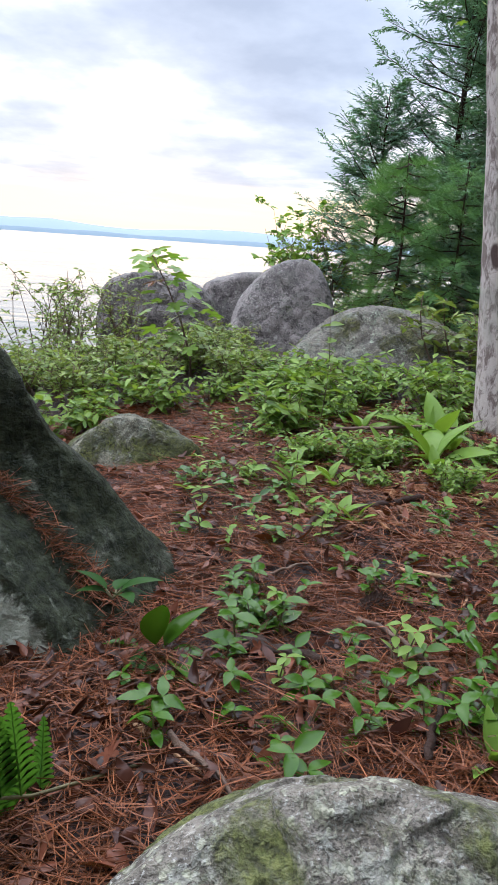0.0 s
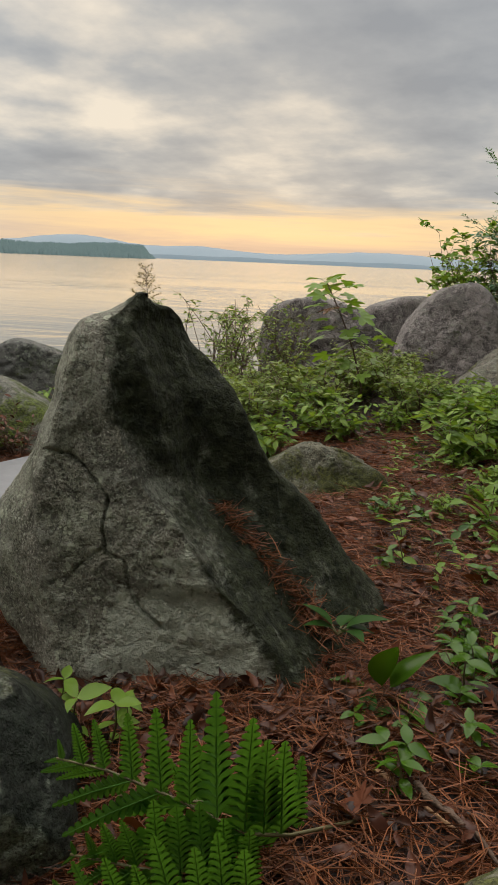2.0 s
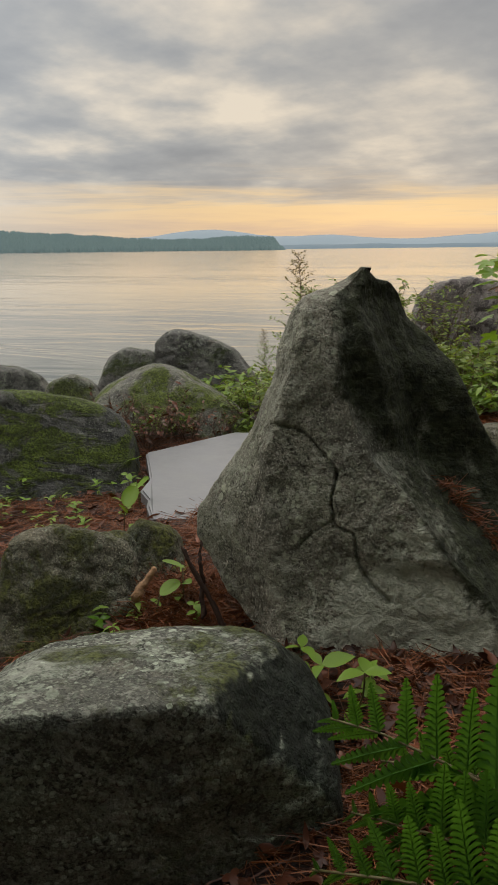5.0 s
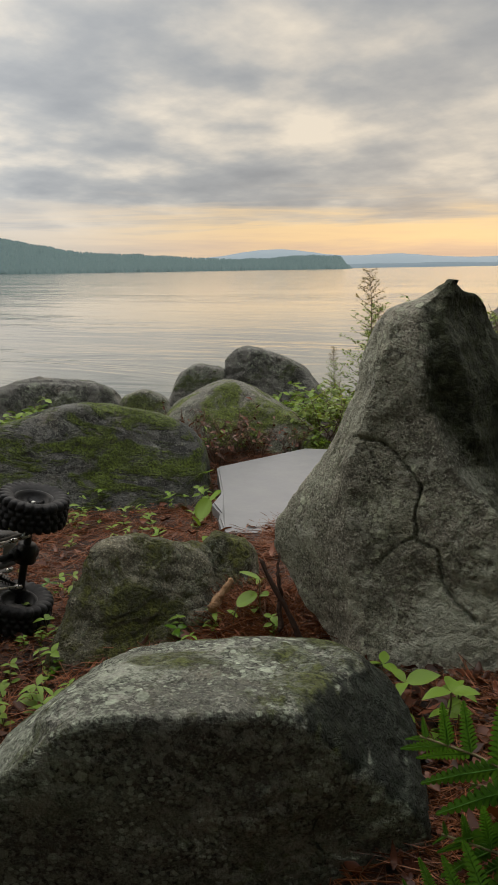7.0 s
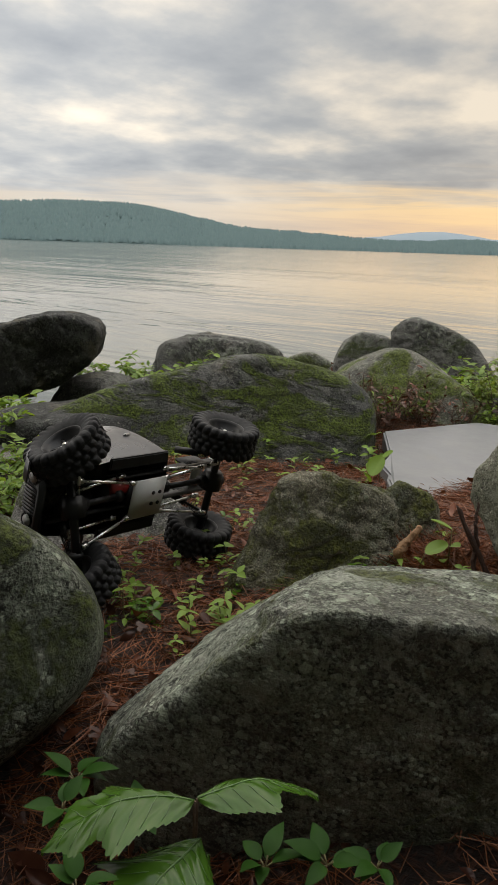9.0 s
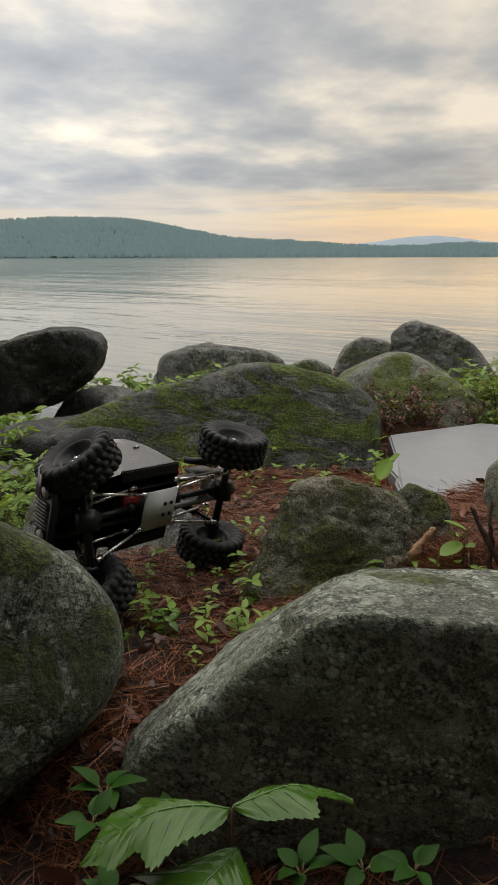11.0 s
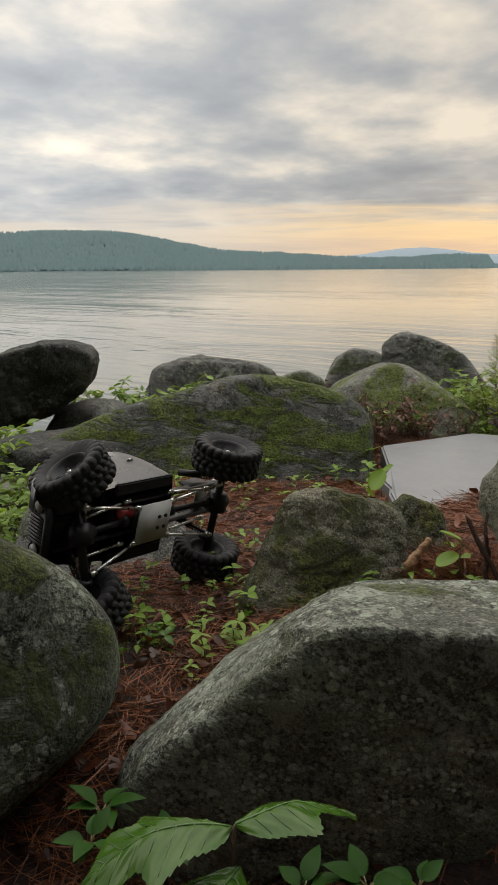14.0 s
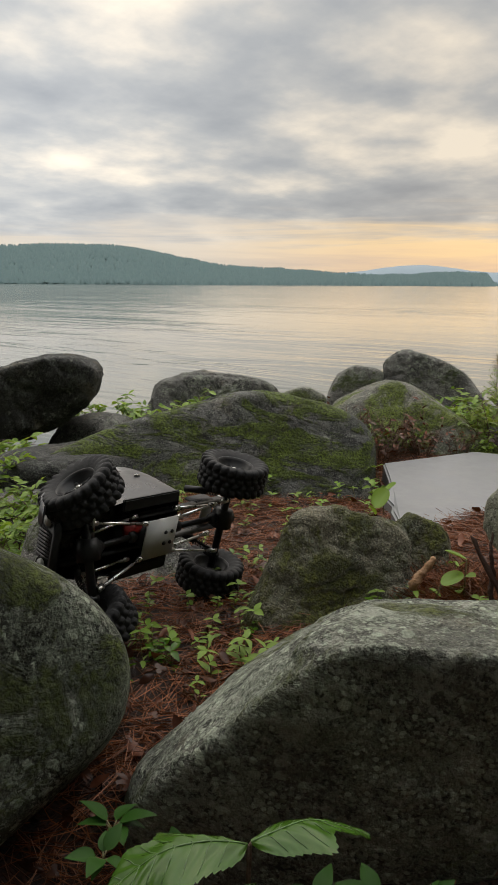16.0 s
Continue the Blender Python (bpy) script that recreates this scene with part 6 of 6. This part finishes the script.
hard = thing("hardwood_tree", (0.835, 2.12, 0.05), "hardwood tree trunk with pale grey scaly bark", "tree")
tree_trunk("trunk", [(0, 0, -0.1), (-0.12, 0, 0.8), (-0.30, 0, 2.0), (-0.62, 0.05, 4.2)], 0.082, 0.055, MAT_BARK, hard)
limb = Bucket()
leafy = Bucket()
r3 = random.Random(9)
for o, q in (((-0.10, 0, 1.62), (-0.52, 0.24, 1.235)), ((-0.10, 0, 1.70), (-0.40, 0.30, 1.26)), ((-0.10, 0, 1.60), (-0.28, 0.20, 1.25)), ((-0.08, 0, 1.65), (-0.02, 0.25, 1.20)), ((-0.10, 0, 1.60), (-0.14, 0.30, 1.22))):
    o, q = Vector(o), Vector(q)
    limb.tube([o, o.lerp(q, 0.5) + Vector((0, 0, 0.05)), q], 0.006, 0.0015, 6)
    for k in range(26):
        p = o.lerp(q, r3.uniform(0.45, 1.0)) + Vector((r3.uniform(-0.09, 0.09), r3.uniform(-0.09, 0.09), r3.uniform(-0.03, 0.05)))
        leafy.lobed(aim(p, (r3.uniform(-1, 1), r3.uniform(-1, 1), r3.uniform(-0.6, 0.1)), r3.uniform(-0.5, 0.5)), r3.uniform(0.022, 0.038), 5, 0.15)
for kx, kz, kr in ((-0.125, 0.73, 0.018), (-0.125, 0.66, 0.012), (-0.075, 0.47, 0.020)):
    knot = Bucket()
    v, f = ICO[3]
    knot.add([(kx + kr * p[0] * 0.8, -0.072 + 0.008 * p[1], kz + kr * p[2] * (1.2 + 0.2 * math.sin(5 * p[0]))) for p in v], f)
    knot.done("knot", MAT_DARKWOOD, hard, "dark sunken bark knot")
limb.done("limb", MAT_TWIG, hard)
leafy.done("foliage", MAT_YELLOW, hard)


def conifer(seed, height, reach, kind, label, limbs=46, low=0.04):
    """Trunk, drooping limbs and many small sprays; cedar sprays are flat fans, pine sprays are needle tufts."""
    rng = random.Random(seed)
    root = thing("conifer", (0, 0, -5), label, "tree")
    tree_trunk("trunk", [(0, 0, -0.1), (0.02, 0, height * 0.5), (0, 0.02, height)], 0.011 * height / 2 + 0.008, 0.004, MAT_DARKWOOD, root, 10)
    wood, leaf = Bucket(), Bucket()
    for i in range(limbs):
        f = low + (0.98 - low) * (i + rng.random()) / limbs
        z, r = height * f, reach * (1 - f) ** 0.65 * rng.uniform(0.45, 1.1) + 0.08
        a = i * 2.4 + rng.uniform(-0.5, 0.5)
        tip = Vector((r * math.cos(a), r * math.sin(a), z + r * (rng.uniform(0.1, 0.75) if kind == "cedar" else rng.uniform(-0.25, 0.35))))
        base = Vector((0, 0, z))
        mid = base.lerp(tip, 0.5) + Vector((0, 0, -0.08 * r))
        wood.tube([base, mid, tip], 0.007, 0.0015, 5)
        for k in range(int(32 * (0.5 + r))):
            s = rng.uniform(0.2, 1.0)
            p = (base.lerp(mid, s * 2) if s < 0.5 else mid.lerp(tip, s * 2 - 1))
            side = Vector((-math.sin(a), math.cos(a), 0)) * rng.choice((-1, 1))
            d = ((tip - base).normalized() * rng.uniform(0.2, 1.0) + side * rng.uniform(0.2, 0.9) + Vector((0, 0, rng.uniform(-0.35, 0.35)))).normalized()
            if kind == "cedar":
                p, d = p + d * rng.uniform(0.0, 0.05), (d + Vector((0, 0, rng.uniform(-0.2, 0.5)))).normalized()
            L = rng.uniform(0.08, 0.19) * (0.7 + 0.5 * (1 - s))
            q = p + d * L
            wood.tube([p, q], 0.0012, 0.0005, 3, False)
            if kind == "cedar":
                for j in range(13):
                    u = 0.12 + 0.88 * j / 12
                    sd = 1 if j % 2 else -1
                    dd = (d + d.cross(Vector((0, 0, 1))).normalized() * sd * (0.9 if j < 12 else 0) + Vector((0, 0, rng.uniform(-0.3, 0.3)))).normalized()
                    leaf.leaf(aim(p.lerp(q, u), dd, rng.uniform(-0.6, 0.6)), L * rng.uniform(0.25, 0.5) * (1.15 - 0.5 * u), 0.012, 0.1, 0.3, 0.8, 2)
            else:
                for j in range(22):
                    u = rng.uniform(0.3, 1.0)
                    dd = (d * 0.9 + Vector((rng.uniform(-1, 1), rng.uniform(-1, 1), rng.uniform(-1, 1)))).normalized()
                    o = p.lerp(q, u)
                    n = dd.cross(Vector((0.3, 0.5, 0.8))).normalized() * 0.0011
                    e = o + dd * rng.uniform(0.06, 0.10)
                    leaf.add([o - n, o + n, e], [(0, 1, 2)])
    wood.done("limb", MAT_DARKWOOD, root)
    leaf.done("foliage", MAT_CEDAR if kind == "cedar" else MAT_PINE, root)
    return root


cedar = conifer(501, 3.4, 0.92, "cedar", "green cedar with feathery flat sprays and open limbs", 85)
put(cedar, 1.34, 5.15, 1.0, 0.3)
again(cedar, 1.90, 5.0, 1.1, 2.0)
again(cedar, 1.75, 4.6, 0.8, 5.0)
again(cedar, 2.2, 4.4, 0.9, 3.0)
again(cedar, 2.5, 5.6, 1.2, 4.0)
again(cedar, 1.95, 6.3, 1.2, 1.0)
small_cedar = conifer(502, 1.55, 0.55, "cedar", "young cedar with open drooping sprays", 55)
put(small_cedar, 0.84, 5.0, 0.95, 0.5)
again(small_cedar, 1.30, 4.6, 0.7, 2.5)
again(small_cedar, 1.6, 4.2, 0.8, 4.5)
pine = conifer(503, 1.35, 0.5, "pine", "young white pine with long soft green needles", 46)
put(pine, 0.86, 4.25, 0.78, 0.0)
again(pine, 1.14, 4.0, 0.72, 2.0)
high_pine = conifer(504, 4.0, 1.35, "pine", "tall white pine with long overhanging limbs", 34, 0.47)
put(high_pine, 1.75, 5.2, 1.0, 0.0)

# ---- fallen wood ----


def stick(name, p, q, r, mat, label, seed, bend=0.08, flat=1.0):
    rg = random.Random(seed)
    p, q = Vector(p), Vector(q)
    n = 18
    verts, faces, sides = [], [], 9
    for i in range(n + 1):
        s = i / n
        c = p.lerp(q, s) + Vector((0, 0, bend * 0.4 * math.sin(math.pi * s))) * (q - p).length
        kink = bend * (q - p).length
        c += Vector((noise.noise((s * 2.2, seed * 1.37, 0)) + 0.35 * noise.noise((s * 9, seed * 2.1, 1)), noise.noise((s * 2.2, seed * 1.37, 5)) + 0.35 * noise.noise((s * 9, seed * 2.1, 6)), 0.3 * noise.noise((s * 7, seed, 3)))) * kink
        qd = (q - p).to_track_quat("Z", "Y")
        for k in range(sides):
            a = 2 * math.pi * k / sides
            rr = r * (1 - 0.5 * s) * (1 + 0.75 * noise.noise((k * 1.3, s * 8, seed)) + 0.35 * noise.noise((k * 2.9, s * 25, seed))) * (0.45 if i in (0, n) else 1.0)
            verts.append(c + qd @ Vector((rr * math.cos(a), rr * flat * math.sin(a), 0)))
    for i in range(n):
        for k in range(sides):
            a, b3 = i * sides + k, i * sides + (k + 1) % sides
            faces.append((a, b3, b3 + sides, a + sides))
    faces += [tuple(reversed(range(sides))), tuple(n * sides + k for k in range(sides))]
    return tagged(link_mesh(name, verts, faces, mat), label, "wood", "fallen wood on the needles")


def gp(x, y, up=0.006):
    return (x, y, ground_z(x, y) + up)


stick("root", gp(0.10, 1.14, 0.0), gp(0.20, 1.34, 0.015), 0.006, MAT_DARKWOOD, "dark arched root rising from the litter", 1, 0.06)
stick("root", gp(-0.06, 1.12, 0.0), gp(0.05, 1.02, 0.01), 0.008, MAT_DARKWOOD, "dark damp root beside the standing stone", 2, 0.05)
stick("rotten_log", gp(0.0, 0.83, 0.01), gp(0.13, 0.79, 0.014), 0.017, MAT_DARKWOOD, "short rotten dark piece of wood", 3, 0.03, 0.6)
stick("wood_piece", gp(0.24, 1.32, 0.01), gp(0.40, 1.42, 0.016), 0.011, MAT_DARKWOOD, "dark rotten branch lying in the litter", 4, 0.04)
stick("wood_chip", gp(0.28, 1.09, 0.006), gp(0.41, 1.03, 0.008), 0.007, MAT_PALEWOOD, "pale split piece of wood on the needles", 5, 0.06, 0.5)
stick("twig", gp(0.19, 0.93, 0.008), gp(0.30, 0.71, 0.012), 0.0035, MAT_TWIG, "thin grey forked twig on the needles", 6, 0.12)
stick("twig", gp(0.21, 0.60, 0.01), gp(0.26, 0.72, 0.03), 0.005, MAT_DARKWOOD, "dark bent twig beside the pale rock", 7, 0.1)
stick("twig", gp(-0.05, 0.63, 0.01), gp(0.02, 0.545, 0.012), 0.004, MAT_TWIG, "brown twig lying in the needles", 8, 0.08)
stick("twig", gp(-0.09, 0.645, 0.01), gp(-0.01, 0.575, 0.01), 0.003, MAT_PALEWOOD, "orange-brown twig lying in the needles", 9, 0.05)
stick("stick", (-0.774, 0.83, 0.018), (-0.753, 0.87, 0.064), 0.008, MAT_PALEWOOD, "pale broken stick poking out of red needles", 10, 0.06)
stick("stick", gp(-0.78, 0.78, 0.0), gp(-0.90, 0.77, 0.005), 0.006, MAT_PALEWOOD, "pale stick lying beside the knobbly rock", 11, 0.05)
stick("stick", (-0.595, 0.80, 0.0), (-0.685, 0.83, 0.125), 0.005, MAT_DARKWOOD, "dark stick leaning against the standing stone", 12, 0.02)
stick("stick", gp(0.18, 2.0, 0.01), gp(0.62, 1.92, 0.06), 0.006, MAT_TWIG, "long thin fallen branch on the forest floor", 13, 0.04)
stick("stick", (-0.64, 0.80, 0.03), (-0.665, 0.85, 0.13), 0.004, MAT_DARKWOOD, "thin dark stick stuck in the needles", 14, 0.08)
stick("stick", gp(-1.30, 0.66, 0.01), gp(-1.44, 0.72, 0.02), 0.006, MAT_DARKWOOD, "dark dead stick by the low flat rock", 15, 0.06)
for i in range(40):
    x, y = rng.uniform(-0.1, 0.7), 0.9 + 1.2 * rng.random()
    a, L = rng.uniform(0, 6.28), rng.uniform(0.04, 0.12)
    stick("wood_chip" if i % 3 == 0 else "twig", gp(x, y, 0.006), gp(x + L * math.cos(a), y + L * math.sin(a), 0.01), rng.uniform(0.0015, 0.005), (MAT_PALEWOOD, MAT_TWIG, MAT_DARKWOOD)[i % 3],
          ("pale splinter of wood on the needles", "thin brown twig on the needles", "dark dead twig on the needles")[i % 3], 30 + i, 0.08, 0.5 if i % 3 == 0 else 1.0)
cone = Bucket()
for i in range(70):
    s = i / 69
    a = i * 2.4
    rr = 0.014 * math.sin(math.pi * (0.12 + 0.85 * s)) ** 0.7
    o = Vector((0.055 * (s - 0.5), rr * 0.4 * math.cos(a), rr * 0.4 * math.sin(a)))
    cone.leaf(aim(o, (0.5, math.cos(a), math.sin(a))), rr, 0.010, 0.3, -0.3, 0.6, 2)
pc = cone.done("pine_cone", MAT_DARKWOOD)
pc.matrix_world = Matrix.Translation((0.222, 0.955, ground_z(0.222, 0.955) + 0.014)) @ Matrix.Rotation(0.5, 4, "Z")
tagged(pc, "dark brown pine cone lying in the needles", "pine cone")

# ---- litter: fallen needles and leaves ----


def needle_field(name, places, label, length=(0.045, 0.11), radius=0.00062):
    """Three-sided bent needles lying about; places gives (x, y, z, tilt)."""
    rg = np.random.default_rng(21)
    n = len(places)
    P = np.array(places)
    a = rg.uniform(0, 2 * np.pi, n)
    L = rg.uniform(length[0], length[1], n)
    d = np.stack((np.cos(a), np.sin(a), rg.normal(0, 1, n) * P[:, 3]), 1)
    d /= np.linalg.norm(d, axis=1)[:, None]
    side = np.stack((-np.sin(a), np.cos(a), np.zeros(n)), 1)
    upv = np.cross(d, side)
    bow = rg.normal(0, 0.10, n)[:, None] * side * L[:, None]
    verts = np.zeros((n, 9, 3))
    for k in range(3):
        c = P[:, :3] + d * (L * (k / 2 - 0.5))[:, None] + bow * (1 if k == 1 else 0)
        r = radius * (1.0, 1.0, 0.5)[k]
        for j in range(3):
            th = 2 * np.pi * j / 3
            verts[:, 3 * k + j] = c + r * (math.cos(th) * side + math.sin(th) * upv)
    one = np.array([(3 * k + j, 3 * k + (j + 1) % 3, 3 * k + 3 + (j + 1) % 3, 3 * k + 3 + j) for k in range(2) for j in range(3)])
    faces = (one[None] + 9 * np.arange(n)[:, None, None]).reshape(-1, 4)
    me = bpy.data.meshes.new(name)
    me.from_pydata(verts.reshape(-1, 3).tolist(), [], faces.tolist())
    me.materials.append(MAT_NEEDLE)
    return tagged(new(name, me), label, "pine needles", kind="stuff")


rg = random.Random(31)
spots = []
for i in range(46000):
    y = 0.15 + 2.3 * rg.random() ** 1.5
    x = rg.uniform(-0.30 - 0.1 * y, 0.35 + 0.30 * y)
    if noise.noise((x * 9, y * 9, 4.0)) + 0.5 * noise.noise((x * 25, y * 25, 1.0)) < rg.uniform(-0.75, 0.25):
        continue
    spots.append((x, y, ground_z(x, y) + rg.uniform(0.0, 0.016), 0.16))
for i in range(40000):
    y = rg.uniform(0.0, 2.3)
    x = rg.uniform(-1.75, -0.3)
    if noise.noise((x * 9, y * 9, 4.0)) + 0.5 * noise.noise((x * 25, y * 25, 1.0)) < rg.uniform(-0.75, 0.25):
        continue
    spots.append((x, y, ground_z(x, y) + rg.uniform(0.0, 0.010), 0.12))
needle_field("needle_litter", spots, "carpet of fallen reddish-brown pine needles")
pile = []
for i in range(2600):
    a, r = rg.uniform(0, 6.28), rg.random() ** 0.6
    x, y = -0.715 + 0.14 * r * math.cos(a), 0.90 + 0.11 * r * math.sin(a)
    pile.append((x, y, ground_z(x, y) + 0.055 * (1 - r * r) * rg.uniform(0.3, 1.0), 0.5))
needle_field("needle_heap", pile, "heaps of red pine needles caught between the rocks", (0.04, 0.09))
caught = []
for i in range(700):
    f = rg.random()
    x, y, z = -0.335 + 0.175 * f, 0.930 - 0.045 * f, 0.240 - 0.158 * f
    caught.append((x + rg.gauss(0, 0.012), y + rg.gauss(0, 0.010), z + rg.uniform(-0.016, 0.004), 0.5))
needle_field("needle_wad", caught, "wad of red pine needles lodged in the stone's gully", (0.025, 0.06))
litter = Bucket()


def dead_leaf(x, y, up, size):
    a = rg.uniform(0, 6.28)
    m = aim((x, y, ground_z(x, y) + up), (math.cos(a), math.sin(a), rg.uniform(-0.25, 0.35)), rg.uniform(-0.8, 0.8))
    if rg.random() < 0.22:
        litter.lobed(m, size * 0.55, rg.choice((3, 5, 5, 7)), rg.uniform(-0.5, 0.6), rg.uniform(0.0, 0.3))
    else:
        litter.leaf(m, size, size * rg.uniform(0.3, 0.6), rg.uniform(-0.9, 1.1), rg.uniform(-0.7, 0.7), rg.uniform(0.6, 1.0), 6, rg.uniform(-0.08, 0.08))


for i in range(2600):
    y = 0.2 + 2.4 * rg.random() ** 1.3
    x = rg.uniform(-0.45, 0.35 + 0.30 * y) if i % 3 else rg.uniform(-1.6, -0.2)
    dead_leaf(x, y, rg.uniform(0.006, 0.020), rg.uniform(0.012, 0.036))
tagged(litter.done("leaf_litter", MAT_DRY), "scattered dead brown leaves", "dead leaves", kind="stuff")
litter = Bucket()
for i in range(520):
    dead_leaf(rg.uniform(-0.56, 0.0), rg.uniform(0.56, 0.79), rg.uniform(0.004, 0.018), rg.uniform(0.010, 0.028))
for i in range(520):
    y = 0.55 + 1.1 * rg.random()
    dead_leaf(rg.uniform(0.0, 0.25 + 0.3 * y), y, rg.uniform(0.006, 0.016), rg.uniform(0.008, 0.024))
for i in range(260):
    dead_leaf(rg.uniform(-1.15, -0.58), rg.uniform(0.18, 0.80), rg.uniform(0.006, 0.020), rg.uniform(0.010, 0.030))
MAT_WETLEAF = foliage("wet_dark_leaf", (0.008, 0.004, 0.003), (0.085, 0.030, 0.015), 0.3, 0.0)
tagged(litter.done("wet_leaf_litter", MAT_WETLEAF), "matted wet dark brown leaves", "dead leaves", kind="stuff")

# splinters of bark and wood round the foot of the tree
chips = Bucket()
for i in range(300):
    y = rg.uniform(1.15, 1.95)
    x = rg.uniform(0.22, 0.30 + 0.27 * y)
    a, L = rg.gauss(2.6, 0.7), rg.uniform(0.012, 0.05)
    m = Matrix.Translation((x, y, ground_z(x, y) + rg.uniform(0.003, 0.012))) @ Matrix.Rotation(a, 4, "Z") @ Matrix.Rotation(rg.gauss(0, 0.15), 4, "Y") @ Matrix.Rotation(rg.gauss(0, 0.5), 4, "X")
    w, h = L * rg.uniform(0.08, 0.22), L * 0.06
    chips.add([(-L / 2, -w * 0.5, 0), (L * 0.42, -w, 0), (L / 2, w * 0.3, 0), (-L * 0.4, w, 0), (-L / 2, -w * 0.4, h), (L * 0.4, -w * 0.8, h), (L / 2, w * 0.2, h * 0.6), (-L * 0.42, w * 0.8, h)],
              [(4, 5, 6, 7), (0, 1, 5, 4), (1, 2, 6, 5), (2, 3, 7, 6), (3, 0, 4, 7)], m)
tagged(chips.done("wood_chips", foliage("orange_wood_chip", (0.06, 0.026, 0.012), (0.27, 0.13, 0.058), 0.6, 0.0), smooth=False), "orange-brown splinters of bark and wood round the tree", "wood chips", kind="stuff")
